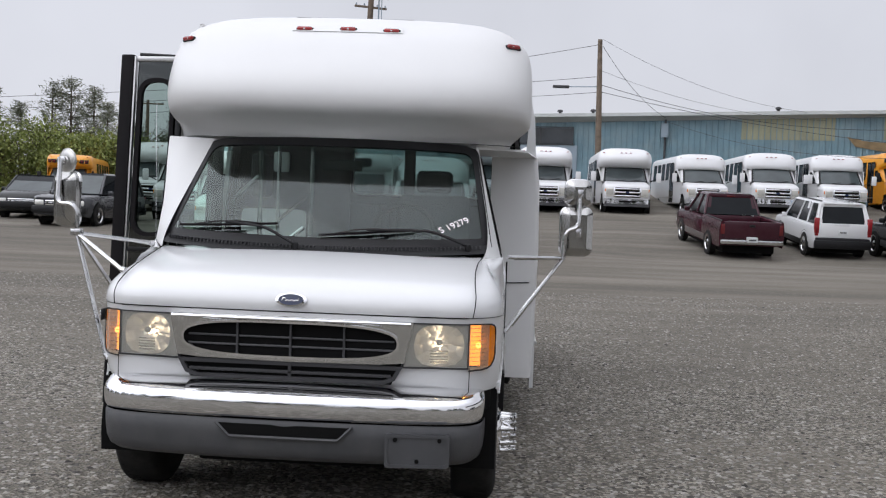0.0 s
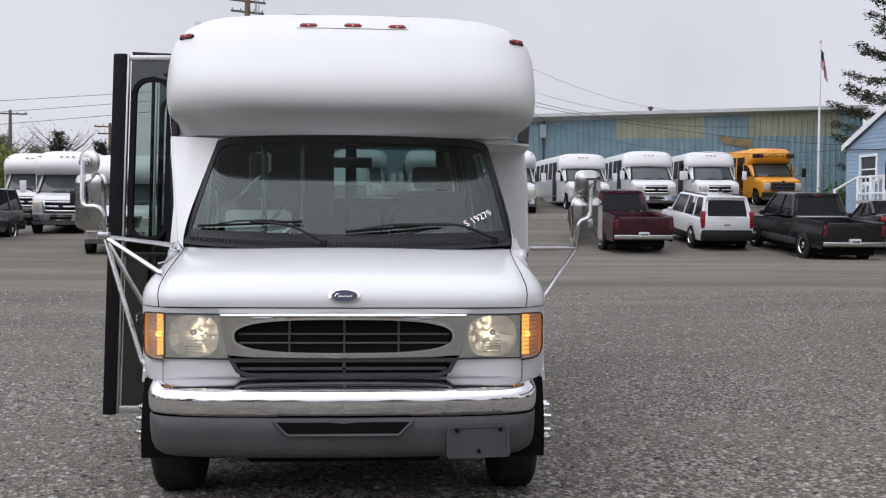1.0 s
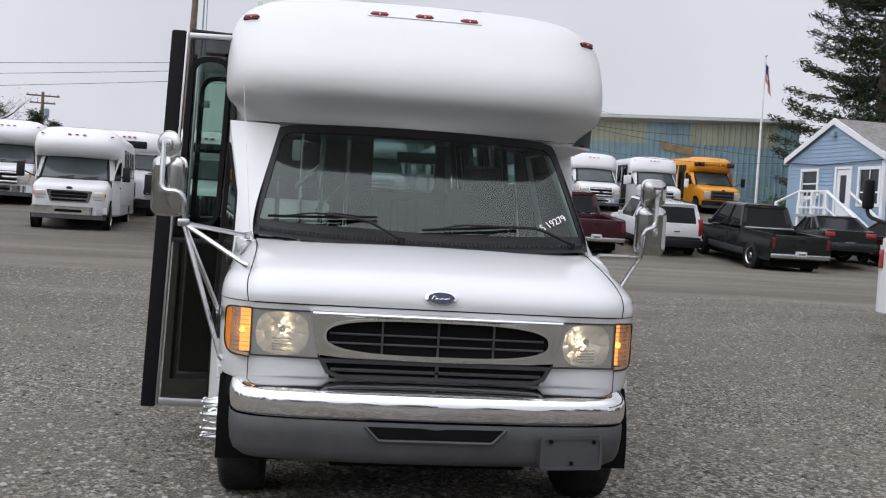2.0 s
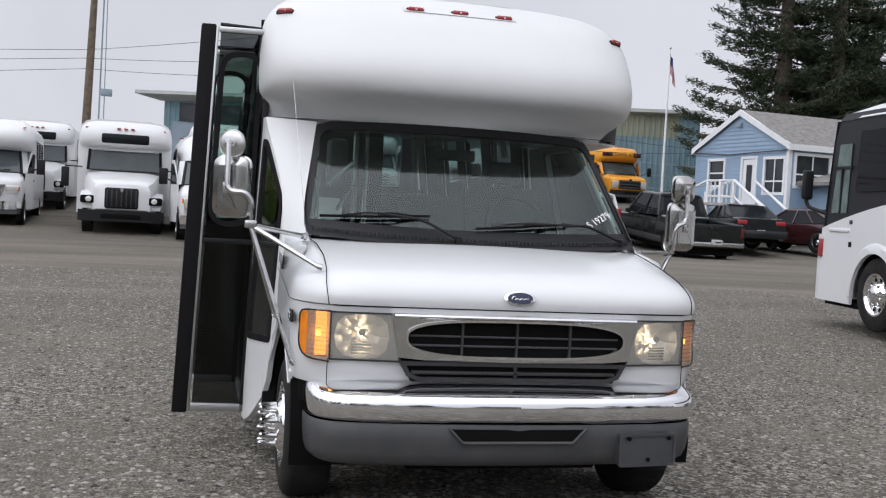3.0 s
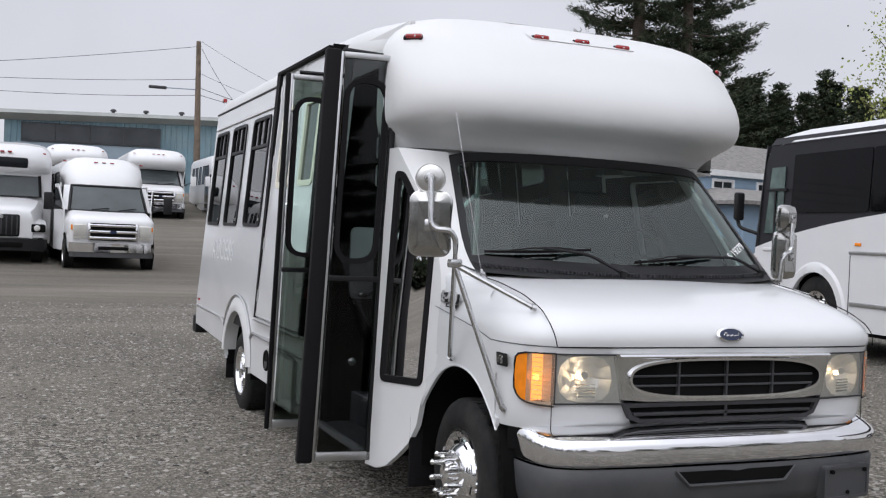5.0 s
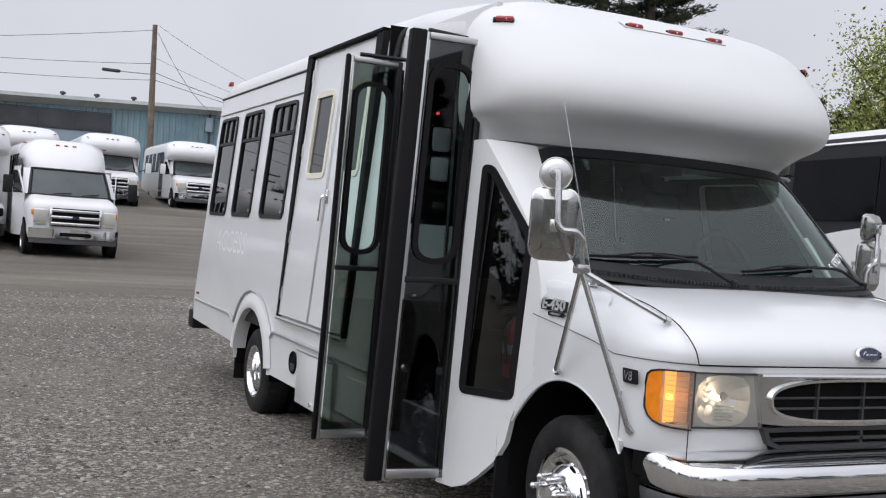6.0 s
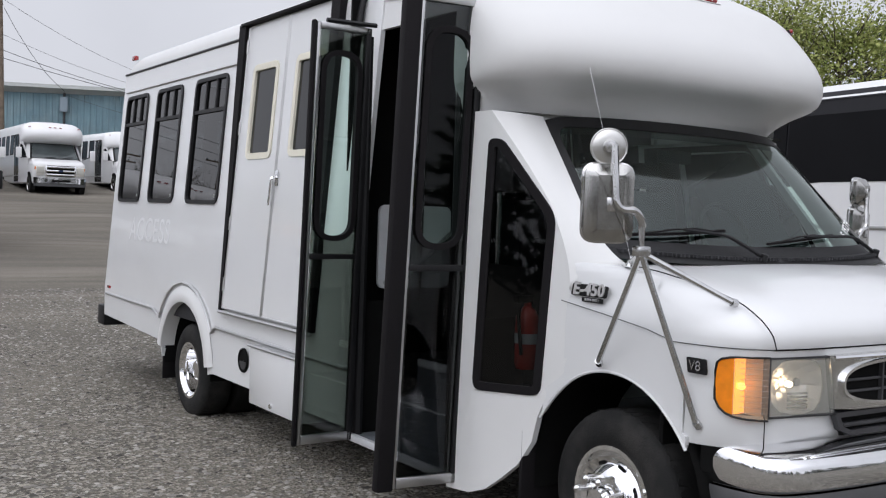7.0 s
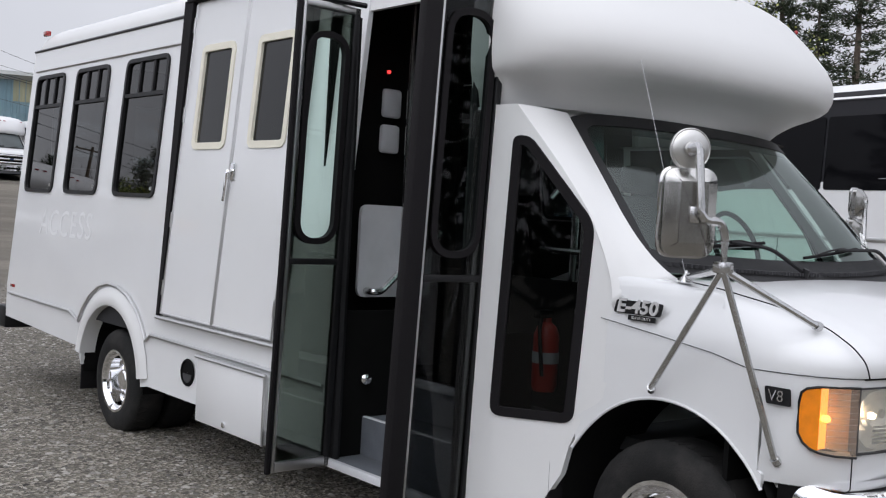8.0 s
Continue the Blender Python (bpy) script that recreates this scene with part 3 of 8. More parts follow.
for k in range(8):
    part("stair", box(4.75 + 0.3 * k, 5.07 + 0.3 * k, -1.25, -0.22, 2.26 - 0.16 * k, 2.32 - 0.16 * k), CONCRETE, deck)
# lower annex in front of the long wall
annex = thing("annex", "low blue annex with a grey hipped roof", "building", house.matrix_world.copy())
AX0, AX1, AY0, AY1, AZ = GW + 0.05, GW + 4.0, 1.0, 12.0, 3.30
A_H = [(2.6, 4.1, 2.05, 2.95), (5.6, 7.2, 2.05, 2.95), (8.6, 10.0, 2.05, 2.95)]
part("wall", sheet([(AY0, 0.9), (AY1, 0.9), (AY1, AZ), (AY0, AZ)], [[(a, c), (b, c), (b, d), (a, d)] for a, b, c, d in A_H], lambda y, z: (AX1, y, z), (-0.12, 0, 0)), SIDING, annex)
part("end_wall", box(AX0, AX1 - 0.15, AY0, AY0 + 0.12, 0.9, AZ), SIDING, annex)
for hole in A_H:
    house_window(*hole, lambda y, z, d: (AX1 + d, y, z), annex, 1)
part("roof", loft([[(AX0 - 0.1, AY0 - 0.6, AZ), (AX1 + 0.6, AY0 - 0.6, AZ), (AX1 + 0.6, AY1 + 0.6, AZ), (AX0 - 0.1, AY1 + 0.6, AZ)], [(AX0 - 0.1, AY0 - 0.6, AZ + 0.14), (AX1 + 0.6, AY0 - 0.6, AZ + 0.14), (AX1 + 0.6, AY1 + 0.6, AZ + 0.14), (AX0 - 0.1, AY1 + 0.6, AZ + 0.14)], [(AX0 - 0.1, AY0 + 2.2, 4.15), (AX0 + 0.6, AY0 + 2.4, 4.15), (AX0 + 0.6, AY1, 4.15), (AX0 - 0.1, AY1, 4.15)]], True, (True, True)), SHINGLE, annex, "grey hipped shingle roof", 10)
# ---- the shuttle bus ----
SIDE = 1.225
bus = thing("shuttle_bus", "white cutaway shuttle bus with its folding entrance door open", "bus")


def superfront(y0, w, yside, n=2.8, count=15):
    """Half a plan outline, from the middle of the front to the side."""
    out = []
    for i in range(count):
        a = math.pi / 2 * i / (count - 1)
        u, v = math.sin(a) ** (2 / n), math.cos(a) ** (2 / n)
        out.append((w * u, yside - (yside - y0) * v))
    return out


def both_sides(half, z):
    return [(-x, y, z) for x, y in reversed(half[1:])] + [(x, y, z) for x, y in half]


# roof cap over the cab, a swollen glass-fibre nose
# height, front, half-width and squareness of its plan outlines
CAP = [(2.115, 1.400, 1.190, 1.75), (2.155, 1.390, 1.192, 1.85), (2.195, 1.360, 1.195, 1.95), (2.225, 1.320, 1.199, 2.10), (2.245, 1.280, 1.203, 2.20), (2.260, 1.225, 1.207, 2.30), (2.272, 1.170, 1.210, 2.40), (2.288, 1.120, 1.212, 2.55), (2.312, 1.090, 1.214, 2.70), (2.350, 1.075, 1.216, 2.80), (2.400, 1.075, 1.217, 2.85), (2.460, 1.092, 1.216, 2.85), (2.530, 1.138, 1.214, 2.80), (2.600, 1.200, 1.210, 2.70), (2.670, 1.270, 1.202, 2.60), (2.735, 1.338, 1.186, 2.50), (2.790, 1.400, 1.157, 2.45), (2.835, 1.475, 1.115, 2.50), (2.875, 1.550, 1.060, 2.50), (2.910, 1.630, 0.980, 2.50), (2.940, 1.690, 0.860, 2.50), (2.960, 1.725, 0.660, 2.50), (2.970, 1.745, 0.400, 2.50)]
cap_rings = [[(x * (1 - 0.10 * (1 - smooth(2.12, 2.28, z))) if x > 0 else x, y, z) for x, y, z in both_sides(superfront(y0, w, 1.76, n, 23), z)] for z, y0, w, n in CAP]
cap_b = loft(cap_rings, False)


def cap_y(x, z):
    """Where the cap's front stands at x and z."""
    for a, b in zip(CAP, CAP[1:]):
        if a[0] <= z <= b[0]:
            f = (z - a[0]) / (b[0] - a[0])
            _, ym, wm, nm = (p + (q - p) * f for p, q in zip(a, b))
            return 1.76 - (1.76 - ym) * max(0.0, 1 - min(1.0, abs(x) / wm) ** nm) ** (1 / nm)
    return 1.7
loft([[(-0.40, 1.76, 2.97), (0.40, 1.76, 2.97)], [(-0.40, 1.745, 2.97), (0.40, 1.745, 2.97)]], False, bm=cap_b)
bmesh.ops.contextual_create(cap_b, geom=[v for v in cap_b.verts if abs(v.co.z - 2.97) < 1e-5])
cap = part("roof_cap", cap_b, GELCOAT, bus, "swollen white glass-fibre roof cap", 60)
part("cap_ceiling", loft([both_sides(superfront(1.42, 1.15, 1.76), 2.13), both_sides(superfront(1.5, 1.12, 1.76), 2.14)], False), CEILING_CLOTH, bus)
part("cap_lip", loft([both_sides(superfront(1.392, 1.196, 1.76, 1.75, 19), 2.104), both_sides(superfront(1.392, 1.196, 1.76, 1.75, 19), 2.118)], False), GELCOAT, bus)

# cab nose: plan outlines from the sill line to the bonnet's crown
NOSE = [(0, 0), (0.2, 0), (0.4, 0.002), (0.625, 0.006), (0.8, 0.018), (0.9, 0.038), (0.965, 0.08), (1.015, 0.14), (1.05, 0.21), (1.072, 0.29), (1.08, 0.38)]
REAR_Y = [0.52, 0.66, 0.82, 1.0]


def nose_ring(z, dy, xs, back=True, crown=0.0):
    k = xs / 1.08
    half = [(x * k, dy + y * (0.98 - dy) / 0.98 if back else dy + y) for x, y in (NOSE if back else NOSE[:-1])]
    if back:
        last = half[-1]
        wide = 1.085 - 0.10 * max(0.0, z - 1.16) ** 1.15
        for i, y in enumerate(REAR_Y):
            f = (i + 1) / len(REAR_Y)
            f = f * f * (3 - 2 * f)
            half.append((last[0] * (1 - f) + wide * f, max(y, dy + 0.05 + 0.05 * i)))
    return [(x, y, z + crown * (1 - (x / xs) ** 2)) for x, y, _ in both_sides(half, z)]


low = [nose_ring(z, dy, xs, False) for z, dy, xs in ((0.765, 0.035, 1.068), (0.80, 0.012, 1.072), (0.90, 0.0, 1.078), (0.96, 0.0, 1.08), (1.0, -0.002, 1.08))]


def lamp_openings(bm):
    """Cuts the headlamps' openings out of the nose."""
    gone = [f for f in bm.faces if 0.6 < abs(f.calc_center_median().x) < 1.0 and 0.9 < f.calc_center_median().z < 1.118 and f.calc_center_median().y < 0.3]
    bmesh.ops.delete(bm, geom=gone, context="FACES")
    return bm


part("front_panel", lamp_openings(loft(low, False)), WHITE, bus, angle=50)
mid = [nose_ring(z, dy, xs) for z, dy, xs in ((1.0, -0.002, 1.08), (1.05, -0.004, 1.08), (1.118, -0.01, 1.08), (1.135, -0.014, 1.08), (1.157, -0.022, 1.079))]
part("wing_panel", lamp_openings(loft(mid, False)), WHITE, bus, angle=50)
top = [nose_ring(z, dy, xs, True, cr) for z, dy, xs, cr in ((1.156, -0.024, 1.079, 0), (1.175, -0.030, 1.078, 0), (1.205, -0.028, 1.075, 0), (1.235, -0.012, 1.068, 0.002), (1.262, 0.02, 1.056, 0.006), (1.29, 0.075, 1.04, 0.010),
       (1.318, 0.15, 1.02, 0.014), (1.345, 0.25, 1.002, 0.018), (1.37, 0.36, 0.986, 0.02), (1.392, 0.48, 0.972, 0.02), (1.41, 0.60, 0.962, 0.02), (1.425, 0.72, 0.955, 0.016), (1.432, 0.80, 0.95, 0.01))]
bonnet = part("bonnet", loft(top, False), WHITE, bus, "white bonnet", 60)
# the bonnet's shut lines
for s in (-1, 1):
    seam = [(s * 0.925, -0.012, 1.158), (s * 0.934, -0.002, 1.21), (s * 0.936, 0.045, 1.258), (s * 0.925, 0.15, 1.314), (s * 0.918, 0.35, 1.368), (s * 0.925, 0.6, 1.411), (s * 0.945, 0.78, 1.432)]
    part("shut_line", tube(bend(seam, 0.05), 0.0026, 6), DARK, bus)
    part("shut_line", tube([(s * x, y - 0.02, 1.152) for x, y in NOSE[5:]] + [(s * 1.084, 0.5, 1.185), (s * 1.086, 0.75, 1.22), (s * 1.088, 1.03, 1.255)], 0.0018, 6), GRILLE_GREY, bus)
    part("shut_line", tube([(s * 0.915, 0.048 - 0.012, z) for z in (0.77, 0.85, 0.9)], 0.0022, 6), DARK, bus)
part("shut_line", tube([(x, y - 0.0215, 1.152) for x, y, _ in both_sides(NOSE[:6], 0)], 0.003, 6), DARK, bus)
# dark gap between the front panel and the bumper
part("bumper_gap", loft([both_sides([(x * 0.98, y + 0.03) for x, y in NOSE[:9]], z) for z in (0.66, 0.775)], False), DARK, bus)

# wings beside the wheels
AC, AR, AK = (0.70, 0.44), 0.50, 1.08


def arch(c, r, a0, a1, n=14, k=1.0):
    return [(c[0] + r * math.cos(radians(a0 + (a1 - a0) * i / n)), c[1] + k * r * math.sin(radians(a0 + (a1 - a0) * i / n))) for i in range(n + 1)]


def side_x(y):
    t = min(1.0, max(0.0, (y - 0.98) / 0.62))
    return 1.083 + 0.137 * t * t * (3 - 2 * t)


def wing_x(y):
    """Half-width of the wing at y, following the nose's plan."""
    if y < 0.38:
        return 1.072 + 0.008 * (y - 0.29) / 0.09
    f = 0.0
    for k, (a, b) in enumerate(zip([0.38] + REAR_Y, REAR_Y)):
        if a <= y <= b:
            f = (k + (y - a) / (b - a)) / len(REAR_Y)
    if y > REAR_Y[-1]:
        return side_x(y)
    return 1.08 + 0.005 * f * f * (3 - 2 * f)


for s in (-1, 1):
    out = [(0.282, 0.748), (0.282, 0.79), (0.30, 0.80), (0.30, 1.0)] + [(y, 1.0) for y in (0.38, 0.52, 0.66, 0.82, 0.98)] + [(1.0, 0.95), (1.12, 0.86)] + [p for p in arch(AC, AR, 33, 146, 18, AK)]
    part("wing", sheet(out, [], lambda y, z: (s * wing_x(y), y, z), (-s * 0.02, 0, 0)), WHITE, bus)
    lip = [Vector((s * (wing_x(y) - 0.003), y, z)) for y, z in arch(AC, AR, 30, 147, 20, AK)]
    part("wheel_arch_lip", tube(lip, 0.007, 6), WHITE, bus)
    part("wheel_housing", loft([[(s * 1.06, y, z) for y, z in arch(AC, AR + 0.01, -8, 190, 18, AK)], [(s * 0.62, y, z) for y, z in arch(AC, AR + 0.01, -8, 190, 18, AK)]], False), DARK, bus)
    part("mud_flap", box(-1.13, -0.80, 1.215, 1.24, 0.24, 0.72, 0.008) if s < 0 else box(1.02, 1.10, 1.235, 1.27, 0.28, 0.72, 0.01), RUBBER, bus)
part("firewall", box(-1.02, 1.02, 0.45, 0.47, 0.45, 1.05), DARK, bus)
part("chassis", box(-0.5, 0.5, 0.1, 7.3, 0.34, 0.52, 0.02), DARK, bus)

# windscreen
WS_N = 24


def ws_point(u, v):
    """u from -1 to 1 across, v from 0 at the cowl to 1 at the roof."""
    xb, xt = 0.995 * u, 0.872 * u
    b = Vector((xb, 0.735 + 0.20 * abs(u) ** 6.0, 1.452 + 0.035 * u * u))
    t = Vector((xt, 1.385 + 0.115 * abs(u) ** 5.0, 2.135 - 0.02 * u * u))
    p = b.lerp(t, v)
    p += Vector((0, -0.55, 0.42)).normalized() * (0.014 * math.sin(math.pi * v) * (1 - 0.5 * u * u))
    return p


def ws_patch(u0, u1, v0, v1, nu=WS_N, nv=8, lift=0.0, round_r=0.0):
    off = Vector((0, -0.72, 0.69)) * lift
    return loft([[ws_point(u0 + (u1 - u0) * i / nu, v0 + (v1 - v0) * j / nv) + off for i in range(nu + 1)] for j in range(nv + 1)], False)


windscreen = part("windscreen", ws_patch(-0.955, 0.955, 0.05, 0.955), GLASS, bus, "green-tinted windscreen", 80)


def ws_ring(d_out, d_in, lift):
    pts = []
    n = 20
    path = [(-1 + 2 * i / n, 0) for i in range(n)] + [(1, i / n) for i in range(n)] + [(1 - 2 * i / n, 1) for i in range(n)] + [(-1, 1 - i / n) for i in range(n)]

    def place(u, v, d):
        uu = max(-1 + d * 0.9, min(1 - d * 0.9, u))
        vv = max(d * 1.5, min(1 - d * 1.5, v))
        # rounded corners
        cu, cv = 1 - d * 0.9 - 0.07, 1 - d * 1.5 - 0.10
        if abs(uu) > cu and vv > cv:
            a, b = (abs(uu) - cu) / 0.07, (vv - cv) / 0.10
            r = max(1.0, math.hypot(a, b))
            uu, vv = math.copysign(cu + 0.07 * a / r, uu), cv + 0.10 * b / r
        return ws_point(uu, vv) + Vector((0, -0.72, 0.69)) * lift

    return [[place(u, v, d_out) for u, v in path], [place(u, v, d_in) for u, v in path]]


o, i = ws_ring(0.0, 0.055, 0.004)
part("windscreen_seal", loft([o, i, [p - Vector((0, -0.012, 0.011)) for p in i]], True), BLACK, windscreen, "black windscreen surround")
part("tint_band", ws_patch(-0.93, 0.93, 0.86, 0.95, WS_N, 2, -0.004), GLASS_SHADE, windscreen)
# cowl panel with its louvres
cowl = part("cowl", loft([[ws_point(u, 0.0) + Vector((0, dy, dz)) for u in np.linspace(-0.965, 0.965, 25)] for dy, dz in ((0.05, 0.03), (0.0, 0.012), (-0.05, -0.012), (-0.075, -0.03))], False), BLACK, bus, "black louvred cowl panel")
for k in range(84):
    u = -0.93 + 1.86 * k / 83
    if abs(u) < 0.03:
        continue
    p = ws_point(u, 0.0)
    part("louvre", box(p.x - 0.003, p.x + 0.003, p.y - 0.045, p.y - 0.005, p.z - 0.002, p.z + 0.013, 0, 1), GRILLE_GREY, cowl)


def wiper(px, u_tip, v_tip, u_end, v_end, mid):
    w = part("wiper", tube(bend([ws_point(px, 0.0) + Vector((0, -0.03, 0.015)), ws_point(px + mid[0], mid[1]) + Vector((0, -0.045, 0.04)), ws_point((u_tip + u_end) / 2, (v_tip + v_end) / 2) + Vector((0, -0.035, 0.03))], 0.06), 0.009, 6), BLACK, bus)
    blade = [ws_point(u_tip + (u_end - u_tip) * i / 8, v_tip + (v_end - v_tip) * i / 8) + Vector((0, -0.014, 0.012)) for i in range(9)]
    part("blade", tube(blade, 0.008, 5), RUBBER, w)
    part("blade_bridge", tube([blade[1], blade[3] + Vector((0, -0.022, 0.02)), blade[5] + Vector((0, -0.022, 0.02)), blade[7]], 0.005, 5), BLACK, w)
    part("pivot", cyl(ws_point(px, 0.0) + Vector((0, -0.03, -0.01)), ws_point(px, 0.0) + Vector((0, -0.045, 0.03)), 0.02, 0.016, 12), BLACK, w)


wiper(-0.14, -0.90, 0.10, -0.28, 0.17, (-0.2, 0.10))
wiper(0.86, -0.02, 0.09, 0.55, 0.15, (-0.2, 0.10))
mk = ws_point(0.79, 0.20) + Vector((0, -0.72, 0.69)) * 0.006
letters("S 19279", 0.064, Matrix.Translation(mk) @ pose(0, 0, 0, 47, 0, 10) @ pose(0, 0, 0, 0, 0, 29), CHALK, "chalk_writing", windscreen, 0.0008)

# A-pillars and the quarter panels with their windows
def quarter_x(y, z):
    """The quarter panel leans in towards the roof."""
    return side_x(y) - 0.045 * smooth(1.0, 2.1, z)


QG = rounded([(1.50, 1.985), (1.425, 1.985), (1.108, 1.625), (1.135, 0.81), (1.505, 0.79)], [0.03, 0.05, 0.06, 0.05, 0.05], 4)
for s in (-1, 1):
    edge_a = [ws_point(s * 0.985, v) for v in np.linspace(1.0, 0.0, 9)]
    lean = [1.50 - 0.52 * k / 8 - 0.03 * math.sin(math.pi * k / 8) for k in range(9)]
    edge_b = [Vector((s * quarter_x(y, 2.125 - 0.70 * k / 8), y, 2.125 - 0.70 * k / 8)) for k, y in enumerate(lean)]
    if s > 0:
        edge_b = [Vector((1.045 - 0.25 * max(0, q.z - 1.42), q.y + 0.13, q.z)) for q in edge_b]
    mids = [(a + b) / 2 + Vector((s * 0.03, -0.035, 0.0)) * (min(1.0, (a - b).length / 0.15) if s < 0 else 0.3) * (1 - (k / 8) ** 2) for k, (a, b) in enumerate(zip(edge_a, edge_b))]
    foot = [Vector((s * 0.950, 0.775, 1.434)), Vector((s * 1.042, 0.875, 1.402)), Vector((s * 1.0835, 0.985, 1.31))]
    proud = Vector((s * 0.35, -0.6, 0.5))
    rows = [[edge_a[k] + proud * (0.004 + 0.024 * (k / 8) ** 2), mids[k], edge_b[k]] for k in range(9)]
    blend = [[p * (1 - f) ** 2 + q * 2 * f * (1 - f) + r * f * f for p, q, r in zip(rows[5], rows[8], foot)] for f in np.linspace(0.125, 1, 8)]
    skirt = [p - Vector((s * 0.035, 0, 0.05)) for p in foot]
    joint = [p[2] for p in rows[:6] + blend]
    pillar = [[p[0], (p[0] + p[1] * 3) / 4, (p[1] * 3 + p[2]) / 4, p[2]] for p in rows[:6] + blend + [skirt]]
    part("a_pillar", loft(pillar, False), GELCOAT, bus, angle=80)
    outline = [(1.70, 0.27), (1.70, 2.125)] + [(p.y, p.z) for p in joint] + [(0.98, 1.2), (0.98, 0.955), (1.09, 0.84), (1.145, 0.71), (1.172, 0.59), (1.24, 0.475), (1.33, 0.39), (1.42, 0.32), (1.52, 0.285)]
    if s < 0:
        part("quarter_panel", sheet(outline, [QG], lambda y, z: (s * quarter_x(y, z), y, z), (-s * 0.03, 0, 0)), GELCOAT, bus, "white glass-fibre quarter panel", 60)
        part("quarter_lining", sheet([(1.66, 0.72), (1.66, 2.10), (1.50, 2.10), (1.24, 1.75), (1.08, 1.52), (1.02, 1.30), (1.08, 0.9), (1.2, 0.72)], [inset(QG, -0.01)], lambda y, z: (s * (quarter_x(y, z) - 0.035), y, z), (-s * 0.006, 0, 0)), INTERIOR, bus)
        qf = part("quarter_window", sheet(inset(QG, 0.03), [], lambda y, z: (s * (quarter_x(y, z) - 0.004), y, z), (0, 0, 0)), QUARTER_GLASS, bus, "dark tinted quarter window")
        part("window_seal", ring2(inset(QG, -0.004), inset(QG, 0.036), lambda y, z: (s * (quarter_x(y, z) + 0.008), y, z), (-s * 0.02, 0, 0)), RUBBER, qf)
    else:
        rows = [(2.56, 0.40), (2.56, 2.125), (1.63, 2.125), (1.50, 1.95), (1.37, 1.775), (1.24, 1.60), (1.11, 1.425), (0.98, 1.34), (0.98, 1.2)] + [(0.98, 0.955), (1.09, 0.84), (1.145, 0.71), (1.172, 0.59)] + [(1.30, 0.40)]
        door_x = lambda y: 1.083 - 0.04 * smooth(0.98, 1.15, y)
        win = rounded([(2.2, 2.05), (1.64, 2.05), (1.34, 1.64), (1.26, 1.44), (2.2, 1.44)], 0.05, 4)
        dr = part("cab_door", sheet(rows, [win], lambda y, z: (door_x(y) - 0.25 * max(0, z - 1.42), y, z), (-0.03, 0, 0)), WHITE, bus, "white driver's door", 60)
        part("door_lining", sheet([(2.5, 0.72), (2.5, 2.10), (1.66, 2.10), (1.40, 1.74), (1.20, 1.44), (1.06, 1.36), (1.06, 0.95), (1.30, 0.72)], [inset(win, -0.01)], lambda y, z: (door_x(y) - 0.035 - 0.25 * max(0, z - 1.42), y, z), (-0.006, 0, 0)), INTERIOR, dr)
        part("door_glass", sheet(win, [], lambda y, z: (door_x(y) - 0.012 - 0.25 * max(0, z - 1.42), y, z), (0, 0, 0)), GLASS_OVAL, dr)
        part("window_seal", ring2(inset(win, -0.012), inset(win, 0.02), lambda y, z: (door_x(y) + 0.006 - 0.25 * max(0, z - 1.42), y, z), (-0.012, 0, 0)), RUBBER, dr)
        part("door_handle", box(1.035, 1.06, 1.80, 1.94, 1.22, 1.27, 0.008), BLACK, dr)
        part("shut_line", tube([(1.086, 1.06, 0.9), (1.086, 1.06, 1.4)], 0.005, 6), DARK, dr)
        part("shut_line", tube([(1.047, 2.28, 0.5), (1.047, 2.28, 1.4)], 0.005, 6), DARK, dr)
        edge = [(1.30, 0.46), (1.315, 0.8), (1.325, 1.4), (1.315, 1.9), (1.29, 2.125)]
        part("body_shoulder", loft([[(0.95, 2.545, z) for x, z in edge], [(x - 0.035, 2.55, z) for x, z in edge], [(x - 0.008, 2.57, z) for x, z in edge], [(x, 2.62, z) for x, z in edge], [(x, 2.95, z) for x, z in edge]], False), GELCOAT, bus, "white glass-fibre body shoulder", 60)
        part("shoulder_joint", tube([(1.02, 2.54, 1.17), (1.26, 2.543, 1.18)], 0.005, 5), GRILLE_GREY, bus)
        part("cap_side", loft([[(1.19, 1.74, 2.115), (1.235, 2.1, 2.115), (1.275, 2.5, 2.115), (1.29, 2.95, 2.115)], [(1.205, 1.74, 2.4), (1.24, 2.1, 2.4), (1.26, 2.5, 2.4), (1.265, 2.95, 2.4)], [(1.19, 1.74, 2.7), (1.18, 2.1, 2.7), (1.18, 2.5, 2.7), (1.18, 2.95, 2.7)], [(1.06, 1.74, 2.88), (1.06, 2.1, 2.9), (1.06, 2.5, 2.9), (1.06, 2.95, 2.9)]], False), GELCOAT, bus, angle=60)
        part("cap_side_lip", loft([[(0.78, 1.60, 2.117), (0.78, 2.56, 2.117)], [(1.19, 1.74, 2.112), (1.285, 2.56, 2.112)]], False), GELCOAT, bus)

# grille
grille = part("grille", loft([[(x, y - 0.012, z) for x, y, z in both_sides([(0, 0), (0.3, 0.0), (k, 0.004)], z)] for z, k in ((1.125, 0.628), (1.105, 0.625), (0.90, 0.57), (0.80, 0.52))], False), DARK, bus, "chrome grille with dark bars")
oval = [(0.552 * math.copysign(abs(math.cos(a)) ** 0.62, math.cos(a)), 1.012 + 0.088 * math.copysign(abs(math.sin(a)) ** 0.75, math.sin(a))) for a in np.linspace(0, 2 * math.pi, 48, endpoint=False)]
big = [(-0.628, 1.125), (-0.585, 0.915), (-0.46, 0.905), (0.0, 0.90), (0.46, 0.905), (0.585, 0.915), (0.628, 1.125), (0.0, 1.130)]
